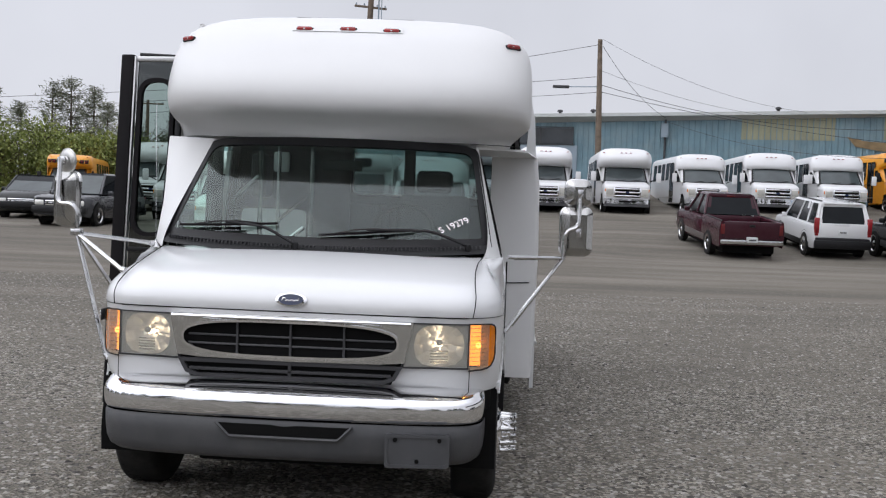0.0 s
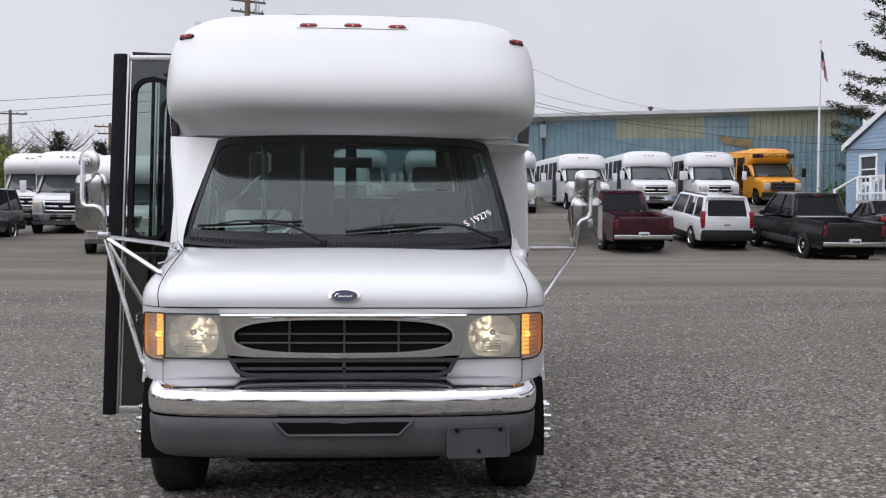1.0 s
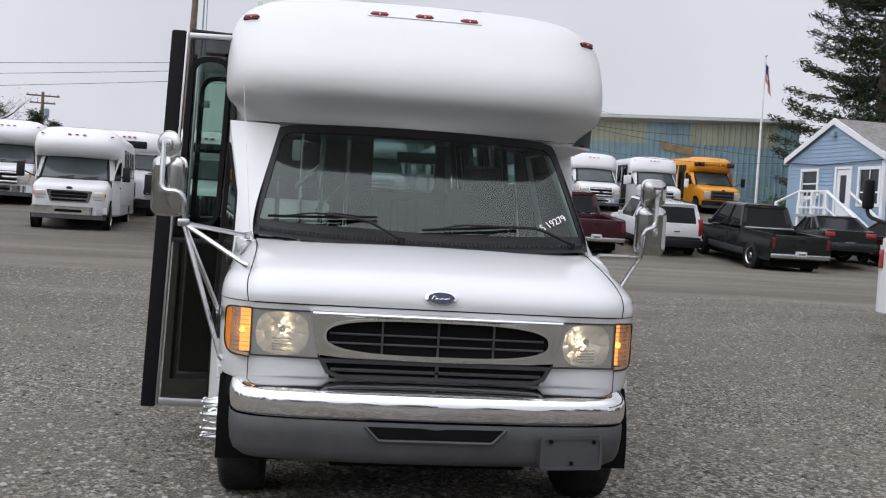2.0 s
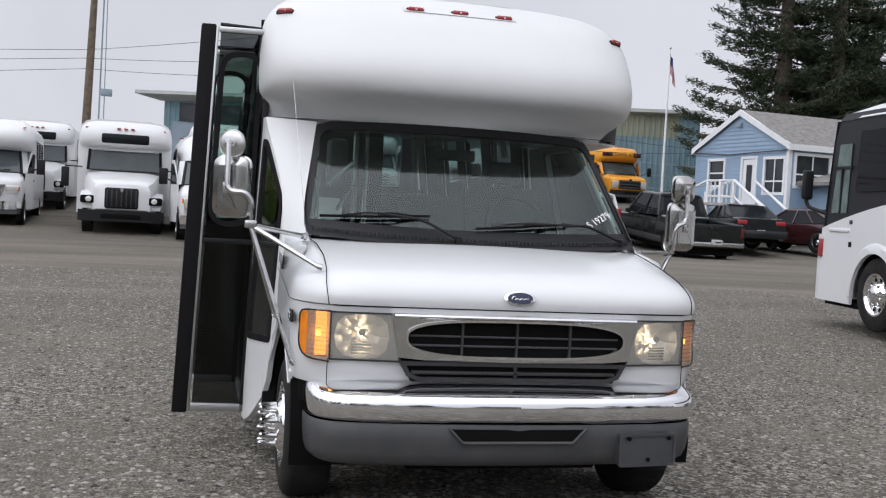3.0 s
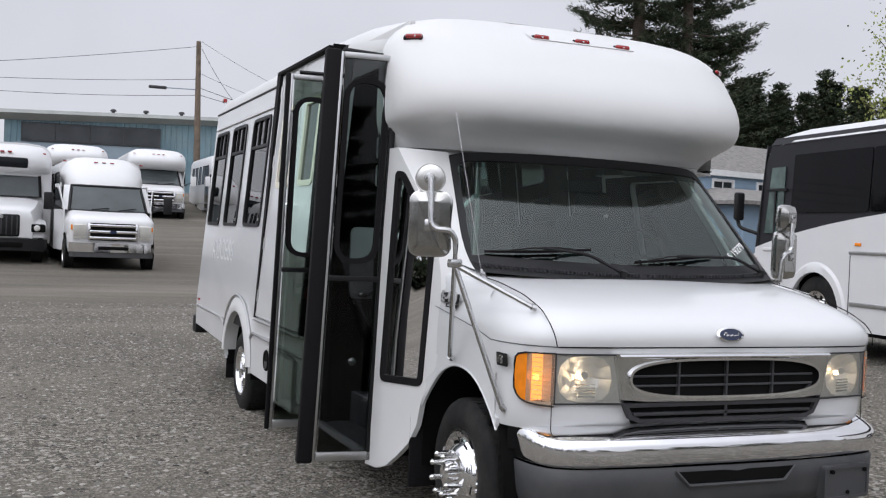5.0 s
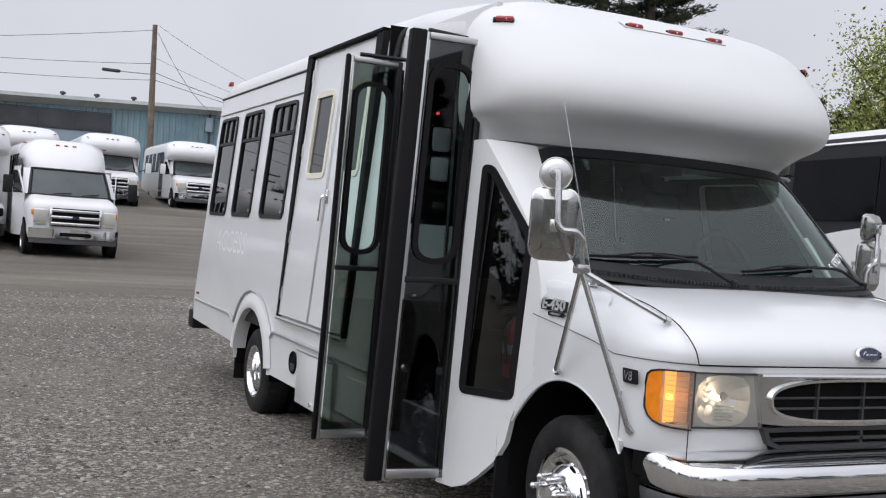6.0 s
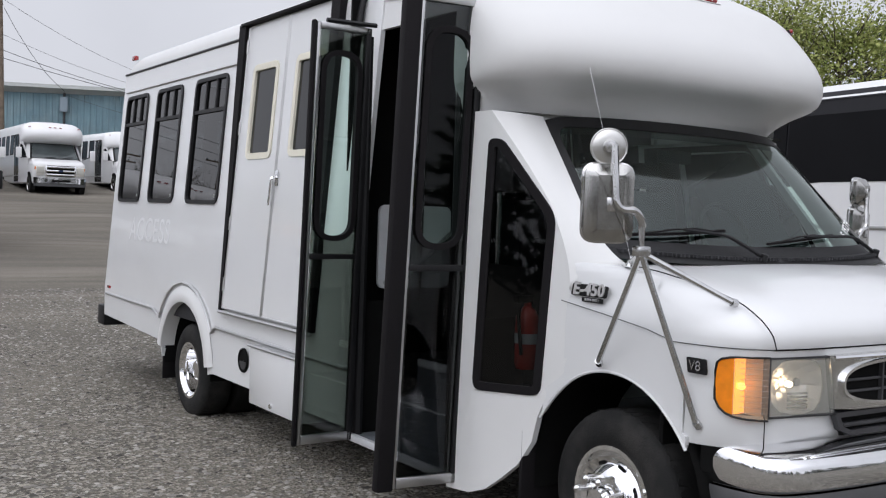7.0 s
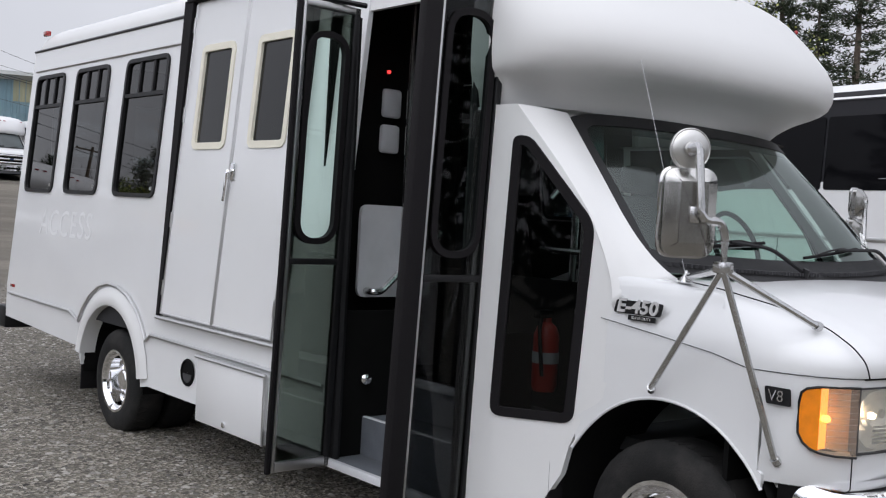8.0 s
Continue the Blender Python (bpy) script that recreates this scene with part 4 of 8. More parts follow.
part("grille_surround", sheet(big, [oval], lambda x, z: (x, -0.03 - 0.012 * (1 - (x / 0.62) ** 2), z), (0, 0.03, 0)), SATIN, grille, "satin chrome grille surround")
part("chrome_ring", ring2(inset(oval, -0.007), inset(oval, 0.005), lambda x, z: (x, -0.047 - 0.01 * (1 - (x / 0.62) ** 2), z), (0, 0.03, 0)), CHROME, grille)
part("chrome_strip", tube([(x, -0.038 - 0.012 * (1 - (x / 0.62) ** 2), 1.116) for x in np.linspace(-0.615, 0.615, 13)], 0.011, 8), CHROME, grille)
for z in (0.975, 1.020):
    part("grille_bar", tube([(x, -0.014 - 0.008 * (1 - (x / 0.6) ** 2), z) for x in np.linspace(-0.53, 0.53, 9)], 0.0058, 6), GRILLE_GREY, grille)
for x in (-0.275, 0.0, 0.275):
    part("grille_bar", box(x - 0.005, x + 0.005, -0.03, -0.012, 0.925, 1.10), GRILLE_GREY, grille)
lowg = [(-0.58, 0.898), (-0.54, 0.825), (-0.48, 0.803), (0.48, 0.803), (0.54, 0.825), (0.58, 0.898)]
part("lower_grille", ring2(lowg, inset(lowg, 0.02), lambda x, z: (x, -0.032, z), (0, 0.03, 0)), GRILLE_GREY, grille)
for z in (0.845,):
    part("grille_bar", box(-0.52, 0.52, -0.03, -0.012, z - 0.008, z + 0.008, 0.003), GRILLE_GREY, grille)
part("grille_bar", box(-0.008, 0.008, -0.03, -0.012, 0.81, 0.90), GRILLE_GREY, grille)

# maker's badge
badge = part("badge", lathe((0, -0.030, 1.216), (0, -1, 0.18), [(0, 0.001), (0.004, 0.08), (0.009, 0.08), (0.014, 0.066)], 32, caps=(False, False)), CHROME, bus, "dark blue oval maker's badge in chrome")
move_m = Matrix.Translation((0, 0, 1.216)) @ Matrix.Diagonal((1, 1, 0.42, 1)) @ Matrix.Translation((0, 0, -1.216))
badge.data.transform(move_m)
field = part("badge_field", lathe((0, -0.040, 1.216), (0, -1, 0.1), [(0, 0.064), (0.006, 0.062), (0.007, 0.001)], 32), BLUE_OVAL, badge)
field.data.transform(move_m)
part("badge_swirl", tube(bend([(-0.046, -0.0485, 1.212), (-0.038, -0.0485, 1.228), (-0.026, -0.0485, 1.224), (-0.030, -0.0485, 1.206), (-0.018, -0.0485, 1.218), (-0.006, -0.0485, 1.208), (0.006, -0.0485, 1.219), (0.016, -0.0485, 1.208), (0.028, -0.0485, 1.218), (0.038, -0.0485, 1.210), (0.040, -0.0485, 1.230)], 0.01), 0.0022, 6), CHROME, badge)

# headlamps and turn lamps
for s in (-1, 1):
    tr = [(s * 0.622, 1.118), (s * 0.906, 1.118), (s * 0.906, 0.895), (s * 0.578, 0.895)]
    cx = s * 0.758
    bowl = rect(cx - 0.128, cx + 0.128, 0.902, 1.112, 0.10, 3)
    hl = part("headlamp", sheet(tr, [bowl], lambda x, z: (x, -0.004 + 0.34 * max(0, abs(x) - 0.7) ** 1.2, z), (0, 0.03, 0)), LAMP_SHELL, bus, "lit headlamp with a hazy clear lens")
    facets = []
    for q, depth in ((1.0, 0.0), (0.86, 0.018), (0.70, 0.038), (0.52, 0.054), (0.34, 0.066), (0.16, 0.072)):
        wob = [0.005 * math.sin(2.1 * k + 9 * q) * (q < 0.95) for k in range(len(bowl))]
        facets.append([(cx + (x - cx) * q, 0.34 * max(0, abs(cx + (x - cx) * q) - 0.7) ** 1.2 + depth + w, 1.007 + (z - 1.007) * q) for (x, z), w in zip(bowl, wob)])
    part("reflector", loft(facets, True, (False, True)), LAMP_MIRROR, hl, "faceted bright reflector", 4)
    part("bulb", lathe((cx, 0.066, 1.010), (0, -1, 0), [(0, 0.012), (0.014, 0.013), (0.022, 0.009), (0.026, 0.001)], 14), BULB, hl)
    part("bulb_shield", lathe((cx, 0.026, 1.024), (0, -1, 0), [(0, 0.017), (0.010, 0.016), (0.014, 0.001)], 14), LAMP_SHELL, hl)
    for k in range(5):
        part("flute", tube([(cx + dx, 0.002 + 0.34 * max(0, abs(cx + dx) - 0.7) ** 1.2, 0.925 + 0.014 * k) for dx in (-0.045, -0.02, 0.02, 0.045)], 0.0045, 6), HAZY, hl)
    part("lens", sheet(inset(tr, 0.004), [], lambda x, z: (x, -0.024 + 0.34 * max(0, abs(x) - 0.7) ** 1.2, z), (0, 0, 0)), HAZY, hl)
    part("lamp_rim", ring2(inset(tr, -0.005), inset(tr, 0.002), lambda x, z: (x, -0.026 + 0.34 * max(0, abs(x) - 0.7) ** 1.2, z), (0, 0.03, 0)), GRILLE_GREY, hl)
    # corner lens: a paler ribbed front and a plain amber flank
    prof = [(0.909, 0.026), (0.930, 0.033), (0.950, 0.044), (0.969, 0.060), (0.988, 0.082), (1.005, 0.106), (1.020, 0.130), (1.032, 0.154), (1.040, 0.176)]

    def lens_at(f):
        f = min(max(f, 0.0), 1.0) * (len(prof) - 1)
        k = min(int(f), len(prof) - 2)
        (xa, ya), (xb, yb) = prof[k], prof[k + 1]
        return s * (xa + (xb - xa) * (f - k)), ya + (yb - ya) * (f - k)

    ends = [(0.888, 0.40), (0.893, 0.60), (0.905, 0.76), (0.925, 0.88), (0.955, 0.97), (0.99, 1.0), (1.06, 1.0), (1.095, 0.95), (1.110, 0.86), (1.118, 0.70)]
    turn = part("turn_lamp", loft([[(*lens_at(0.66 + (max(e, 0.665) - 0.66) * q / 5), z) for q in range(6)] for z, e in ends], False), AMBER, bus, "amber corner turn lamp", 60)
    part("front_lens", loft([[(*lens_at(min(e, 0.66) * q / 6), z) for q in range(7)] for z, e in ends], False), PEACH_LENS, turn, "paler ribbed front lens", 60)
    cell = [(s * 0.908, 0.050), (s * 0.912, 0.150), (s * 1.008, 0.150), (s * 1.014, 0.134)]
    part("lamp_liner", loft([[(x, y, z) for x, y in cell] for z in (0.893, 1.117)], False), LAMP_SHELL, turn)
    part("lit_reflector", box(min(s * 0.913, s * 0.965), max(s * 0.913, s * 0.965), 0.138, 0.146, 0.895, 1.115), AMBER_LIT, turn, "amber reflector lit by its bulb")
    rim_pts = [(*lens_at(0.0), 0.884)] + [(*lens_at(e + 0.02), z) for z, e in ends] + [(*lens_at(0.0), 1.122)]
    part("lamp_rim", tube([(x * 1.001, y - 0.002, z) for x, y, z in rim_pts], 0.0045, 6), BLACK, turn)
    for k in range(10):
        z = 0.912 + 0.021 * k
        pts = [lens_at(f) for f in (0.02, 0.14, 0.28, 0.42, 0.56)]
        part("lens_rib", tube([(x, y + 0.0005, z) for x, y in pts], 0.0016, 5), HAZY, turn)
    part("bulb", lathe((s * 0.955, 0.130, 1.005), (0, -1, 0), [(0, 0.012), (0.016, 0.014), (0.026, 0.008), (0.028, 0.001)], 12), AMBER_BULB, turn)

# bumper
BUMP_KEYS = [(0, -0.145), (0.25, -0.142), (0.5, -0.13), (0.7, -0.112), (0.85, -0.085), (0.93, -0.045), (0.975, 0.02), (0.995, 0.11), (1.0, 0.24)]
# rounded by cutting corners twice
BUMP = BUMP_KEYS
for _ in range(3):
    BUMP = [BUMP[0]] + [(a[0] * (1 - f) + b[0] * f, a[1] * (1 - f) + b[1] * f) for a, b in zip(BUMP, BUMP[1:]) for f in (0.25, 0.75)] + [BUMP[-1]]


def bump_ring(z, d, k=1.0):
    return both_sides([(x * k, y + d) for x, y in BUMP], z)


BUMPER_PROFILE = [(0.790, 0.125, 0.985), (0.783, 0.100, 0.992), (0.766, 0.064, 1.0), (0.748, 0.028, 1.004), (0.739, 0.014, 1.006), (0.729, 0.004, 1.008), (0.715, -0.002, 1.009), (0.695, -0.005, 1.009), (0.668, -0.004, 1.008), (0.645, 0.0, 1.006), (0.628, 0.010, 1.002), (0.614, 0.04, 0.99)]
bumper = part("bumper", loft([bump_ring(z, d, k) for z, d, k in BUMPER_PROFILE], False), CHROME, bus, "chrome front bumper", 60)


def bump_y(x, d):
    ax = min(abs(x), 1.0)
    for (x0, y0), (x1, y1) in zip(BUMP, BUMP[1:]):
        if x0 <= ax <= x1:
            return y0 + (y1 - y0) * (ax - x0) / (x1 - x0) + d
    return BUMP[-1][1] + d


part("valance", loft([bump_ring(0.614, 0.02, 1.0), bump_ring(0.60, 0.008, 1.004), bump_ring(0.54, 0.012, 1.004), bump_ring(0.47, 0.02, 0.998), bump_ring(0.43, 0.035, 0.985), bump_ring(0.405, 0.065, 0.96), bump_ring(0.398, 0.11, 0.94)], False), GREY_BUMPER, bumper, "matt grey plastic lower bumper", 60)
slot = [(-0.335, 0.594), (0.335, 0.594), (0.27, 0.535), (-0.27, 0.535)]
part("air_slot", sheet(slot, [], lambda x, z: (x, bump_y(x, 0.002), z), (0, 0.05, 0)), DARK, bumper)
part("slot_lip", tube([(-0.345, bump_y(0.345, 0.004), 0.598), (-0.275, bump_y(0.275, -0.002), 0.53), (0.275, bump_y(0.275, -0.002), 0.53), (0.345, bump_y(0.345, 0.004), 0.598)], 0.008, 6), GREY_BUMPER, bumper)
holder = part("plate_holder", sheet(rect(0.515, 0.835, 0.412, 0.578, 0.02), [], lambda x, z: (x, -0.15 + 0.12 * (x - 0.515), z), (0, 0.05, 0)), GREY_BUMPER, bumper, "empty grey number plate holder")
part("holder_frame", ring2(rect(0.515, 0.835, 0.412, 0.578, 0.02), rect(0.53, 0.82, 0.427, 0.563, 0.015), lambda x, z: (x, -0.157 + 0.12 * (x - 0.515), z), (0, 0.012, 0)), GREY_BUMPER, holder)
for x, z in ((0.565, 0.553), (0.785, 0.553), (0.675, 0.447)):
    part("screw", cyl((x, -0.165 + 0.12 * (x - 0.515), z), (x, -0.14, z), 0.011, seg=8), DARK, holder)
part("tow_hook", cyl((-0.8, 0.0, 0.66), (-0.8, 0.05, 0.66), 0.02, seg=8), DARK, bumper)


# wheels
def wheel_parts(name, cx, cy, cz, s, parent, r=0.375, w=0.235, rim_r=0.222, dish=0.05, lugs=True, deep=False, rim_mat=None, spikes=0.0, seg=40):
    """A wheel whose outer face looks along s times x."""
    o = Vector((cx, cy, cz))
    a = (s, 0, 0)
    wh = part(name, lathe(o, a, [(-w, rim_r), (-w, r * 0.9), (-w * 0.93, r * 0.975), (-w * 0.85, r), (-w * 0.15, r), (-w * 0.07, r * 0.975), (0.0, r * 0.90), (0.012, r * 0.76), (0.004, rim_r + 0.012), (-0.01, rim_r)], seg), TYRE, parent, "", 50)
    for i in range(46 if seg > 30 else 0):
        an = 2 * math.pi * i / 46
        p = o + Vector((-s * w * 0.20, math.cos(an) * r, math.sin(an) * r))
        t = box(min(-0.06 * s, 0.012 * s), max(-0.06 * s, 0.012 * s), -0.013, 0.013, -0.004, 0.0015)
        move(t, Matrix.Translation(p) @ Matrix.Rotation(an - math.pi / 2, 4, "X") @ pose(0, 0, 0, 0, 0, 14 if i % 2 else -14))
        part("tread_block", t, TYRE, wh)
    barrel = [(-0.008, rim_r + 0.014), (0.006, rim_r + 0.012), (0.006, rim_r - 0.006), (-0.02, rim_r - 0.018), (-0.03, rim_r - 0.034), (-0.09, rim_r - 0.042), (-0.13, rim_r - 0.05), (-0.145, rim_r - 0.075), (-0.135, rim_r * 0.48), (-0.13, rim_r * 0.40), (-0.06, rim_r * 0.36), (-0.05, rim_r * 0.30), (-0.048, 0.001)]
    rim = part("rim", lathe(o, a, barrel if deep else [(-0.008, rim_r + 0.014), (0.006, rim_r + 0.012), (0.006, rim_r - 0.006), (-0.02, rim_r - 0.018), (-dish, rim_r - 0.035), (-dish - 0.015, rim_r * 0.72), (-dish + 0.012, rim_r * 0.60), (-dish + 0.03, rim_r * 0.42), (-dish + 0.03, rim_r * 0.32), (-dish + 0.055, rim_r * 0.30), (-dish + 0.075, rim_r * 0.24), (-dish + 0.08, 0.001)], 32), rim_mat or CHROME, wh, "polished chrome wheel rim", 30)
    for i in range(8):
        an = 2 * math.pi * (i + 0.5) / 8
        d = Vector((0, math.cos(an), math.sin(an)))
        p = o + d * rim_r * 0.74 + Vector((s * (-dish - 0.012), 0, 0))
        part("hand_hole", lathe(p, a, [(0.0, 0.024), (0.003, 0.022), (0.003, 0.001)], 12), DARK, rim)
        if lugs:
            p = o + d * rim_r * 0.47 + Vector((s * (-dish + 0.02), 0, 0))
            part("lug_nut", lathe(p, a, [(0, 0.018), (0.012, 0.017), (0.03 + spikes, 0.014), (0.036 + spikes, 0.016), (0.045 + spikes, 0.011), (0.05 + spikes, 0.001)], 10), SATIN, rim)
    return wh


for s in (-1, 1):
    wheel_parts("front_wheel", s * 1.055, AC[0], 0.437, s, bus, rim_r=0.215, dish=-0.012, spikes=0.045)
    wheel_parts("rear_wheel", s * 1.17, 5.51, 0.29, s, bus, r=0.375, rim_r=0.215, dish=0.13, lugs=False, deep=True)
    wheel_parts("inner_rear_wheel", s * 0.90, 5.51, 0.29, s, bus, rim_r=0.21, dish=0.06, lugs=False, seg=24)
part("rear_axle", cyl((-0.95, 5.51, 0.29), (0.95, 5.51, 0.29), 0.06), DARK, bus)

# passenger body: side walls
RC, RR = (5.50, 0.32), 0.535


def wall_x(z):
    return SIDE - 0.0802 * max(0.0, z - 0.8)


def low_wall(s):
    pts = [(7.80, 0.52), (7.80, 0.8), (7.80, 1.60)]
    pts += [(2.74, 1.60), (2.74, 0.8), (2.74, 0.36)] if s < 0 else [(2.70, 1.60), (2.70, 0.8), (2.70, 0.36)]
    pts += [(4.85, 0.36)]
    pts += [(y, z) for y, z in arch(RC, RR, 178, 2, 20, 1.0)]
    pts += [(6.10, 0.47)]
    return pts


def wall_at(s, z):
    return s * (wall_x(z) + (0.10 - 0.045 * max(0.0, z - 0.8) if s > 0 else 0.0))


def wall_up(s):
    return lambda y, z: (wall_at(s, z), y, z)


WINDOWS_L = [(5.03, 5.73), (6.05, 6.71), (6.98, 7.63)]
WINDOWS_R = [(2.95, 3.57), (3.9, 4.52), (4.85, 5.47), (5.8, 6.42), (6.75, 7.37)]


def side_window(y0, y1, s, z0=1.645, z1=2.645, fn=None):
    fn = fn or wall_up(s)
    lift = lambda d: (lambda y, z: tuple(Vector(fn(y, z)) + Vector((s * d, 0, 0))))
    o = rect(y0, y1, z0, z1, 0.075, 5)
    w = part("side_window", ring2(inset(o, -0.008), inset(o, 0.022), lift(0.014), (-s * 0.04, 0, 0)), BLACK, bus, "black-framed tinted sliding window")
    zr = z0 + (z1 - z0) * 0.735
    part("pane", sheet(inset(o, 0.02), [], lift(-0.006), (0, 0, 0)), GLASS_DARK if s < 0 else GLASS_REAR, w)
    part("transom", sheet(rect(y0 + 0.02, y1 - 0.02, zr - 0.014, zr + 0.014), [], lift(0.010), (-s * 0.02, 0, 0)), BLACK, w)
    for k in (0.33, 0.66):
        yc = y0 + (y1 - y0) * k
        part("vent_bar", sheet(rect(yc - 0.013, yc + 0.013, zr, z1 - 0.02), [], lift(0.008), (-s * 0.02, 0, 0)), BLACK, w)
    part("latch", sheet(rect(y0 + 0.04, y0 + 0.07, z0 + 0.045, z0 + 0.07), [], lift(0.012), (-s * 0.02, 0, 0)), ALUMINIUM, w)


for s in (-1, 1):
    wins = WINDOWS_L if s < 0 else WINDOWS_R
    part("lower_side", sheet(low_wall(s), [], lambda y, z: (wall_at(s, z), y, z), (-s * 0.03, 0, 0)), WHITE, bus, "white lower side panel")
    y_end = 2.74 if s < 0 else 2.70
    out = [(7.80, 1.60), (7.80, 2.88), (y_end, 2.88), (y_end, 1.60)]
    part("upper_side", sheet(out, [rect(a, b, 1.645, 2.645, 0.075, 5) for a, b in wins], wall_up(s), (-s * 0.03, 0, 0)), WHITE, bus, "white upper side panel")
    for a, b in wins:
        side_window(a, b, s)
    # rub rail and its sweep over the wheel
    sweep = [(7.73, 0.735), (6.28, 0.725)] + [(RC[0] + 0.68 * math.cos(radians(a)), 0.37 + 0.63 * math.sin(radians(a))) for a in (28, 40, 55, 70, 85, 100, 115, 130, 142, 152)] + [(4.82, 0.715), (2.76, 0.705)]
    part("rub_rail", tube([(s * (SIDE + 0.008 + (0.10 if s > 0 else 0)), y, z) for y, z in sweep], 0.012, 6), ALUMINIUM, bus, "grey rub rail")
    flare = [[(s * (SIDE + d), RC[0] + r * math.cos(radians(a)), 0.32 + r * math.sin(radians(a))) for a in np.linspace(12, 172, 24)] for r, d in ((0.525, -0.10), (0.525, 0.022), (0.545, 0.032), (0.60, 0.026), (0.655, 0.003))]
    part("wheel_arch_flare", loft(flare, False), GELCOAT, bus, "rounded white wheel arch flare")
    part("wheel_housing", loft([[(s * 1.2, y, z) for y, z in arch(RC, RR, -4, 184, 16)], [(s * 0.6, y, z) for y, z in arch(RC, RR, -4, 184, 16)]], False), DARK, bus)
    part("mud_flap", box(s * 1.20 - 0.26 * (s > 0), s * 1.20 + 0.26 * (s < 0), 6.07, 6.09, 0.14, 0.50, 0.004), RUBBER, bus)
    part("marker_lamp", box(s * 1.025 - 0.02, s * 1.025 + 0.02, 7.58, 7.68, 3.02, 3.065, 0.01), RED, bus, "red roof marker lamp")
    part("side_reflector", box(s * 1.228 - 0.006, s * 1.228 + 0.006, 7.60, 7.69, 0.79, 0.815, 0.003), RED, bus)
    part("gutter", tube([(s * 1.06, y, 2.885) for y in (2.9 if s > 0 else 4.72, 5, 6.5, 7.80)], 0.011, 6), GRILLE_GREY, bus, "dark roof gutter")
    part("window_header_trim", tube([(wall_at(s, 2.70) + s * 0.006, y, 2.70) for y in (4.78 if s < 0 else 2.9, 6, 7.7)], 0.008, 6), ALUMINIUM, bus)

    inside = lambda y, z: (wall_at(s, z) - s * 0.034, y, z)
    # near-black lining covers the white inner faces, so the cabin looks unlit
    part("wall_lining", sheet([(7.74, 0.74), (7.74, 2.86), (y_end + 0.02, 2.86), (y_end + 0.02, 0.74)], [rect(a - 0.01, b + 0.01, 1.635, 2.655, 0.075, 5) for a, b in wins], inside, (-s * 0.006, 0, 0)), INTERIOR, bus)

# roof and rear
def roof_ring(y, k=1.0, dz=0.0):
    half = [(0, 3.115), (0.3, 3.113), (0.6, 3.105), (0.80, 3.09), (0.94, 3.06), (1.02, 3.005), (1.052, 2.94), (1.058, 2.875)]
    return [(-x * k, y, z + dz) for x, z in reversed(half[1:])] + [(x * k, y, z + dz) for x, z in half]


part("roof", loft([roof_ring(1.62, 0.95, -0.26), roof_ring(1.78, 0.99, -0.145), roof_ring(2.1, 1.0, -0.09), roof_ring(2.7, 1.0, -0.03), roof_ring(3.6), roof_ring(5), roof_ring(7.5), roof_ring(7.74, 0.985, -0.02), roof_ring(7.83, 0.94, -0.12)], False), GELCOAT, bus, "white moulded roof", 60)
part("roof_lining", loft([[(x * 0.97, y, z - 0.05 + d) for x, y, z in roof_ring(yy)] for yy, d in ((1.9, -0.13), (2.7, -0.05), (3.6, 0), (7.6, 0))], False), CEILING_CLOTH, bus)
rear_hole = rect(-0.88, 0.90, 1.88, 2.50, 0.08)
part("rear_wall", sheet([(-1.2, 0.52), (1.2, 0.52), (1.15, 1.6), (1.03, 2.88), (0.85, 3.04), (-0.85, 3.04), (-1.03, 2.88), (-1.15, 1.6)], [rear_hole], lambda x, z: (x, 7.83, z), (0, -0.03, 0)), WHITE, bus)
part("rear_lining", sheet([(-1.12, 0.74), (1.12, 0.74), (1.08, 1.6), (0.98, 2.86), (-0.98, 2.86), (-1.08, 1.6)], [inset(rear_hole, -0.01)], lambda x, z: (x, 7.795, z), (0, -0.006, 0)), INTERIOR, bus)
rw = part("rear_window", sheet(rear_hole, [], lambda x, z: (x, 7.82, z), (0, 0, 0)), GLASS_REAR, bus)
part("mullion", box(-0.24, -0.10, 7.79, 7.845, 1.86, 2.52, 0.006), BLACK, rw)
for s in (-1, 1):
    part("rear_corner", loft([[(s * (wall_x(z) - dx), 7.78 + dy, z) for z in (0.52, 0.8, 1.6, 2.2, 2.6, 2.88)] for dx, dy in ((0, 0), (0.008, 0.03), (0.03, 0.048), (0.06, 0.052))], False), WHITE, bus, angle=70)
part("rear_bumper", box(-1.22, 1.22, 7.84, 8.06, 0.40, 0.60, 0.02), BLACK, bus, "black steel rear bumper")

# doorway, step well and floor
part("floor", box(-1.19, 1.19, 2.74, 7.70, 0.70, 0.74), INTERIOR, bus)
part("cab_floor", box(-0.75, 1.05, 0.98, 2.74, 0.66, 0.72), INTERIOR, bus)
part("door_header", sheet([(1.70, 2.68), (2.74, 2.68), (2.74, 2.9), (1.70, 2.9)], [], lambda y, z: (-wall_x(z) + 0.01, y, z), (0.03, 0, 0)), GELCOAT, bus)
for k, (z, x1) in enumerate(((0.33, -0.98), (0.53, -0.75))):
    step = part("step", box(-1.21 if k == 0 else -0.98, x1, 1.74, 2.72, z - 0.03, z, 0.006), STEP_GREY, bus, "grey entrance step")
    part("nosing", box((-1.225 if k == 0 else -0.99), (-1.19 if k == 0 else -0.96), 1.74, 2.72, z - 0.035, z + 0.005, 0.004), LIGHT_PANEL, step)
    part("riser", box(x1 - 0.012, x1, 1.74, 2.72, z, z + 0.2), STEP_GREY, step)
# well walls in near-black, the doorway's shade put into their colour
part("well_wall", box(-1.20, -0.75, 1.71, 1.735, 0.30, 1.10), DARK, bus)
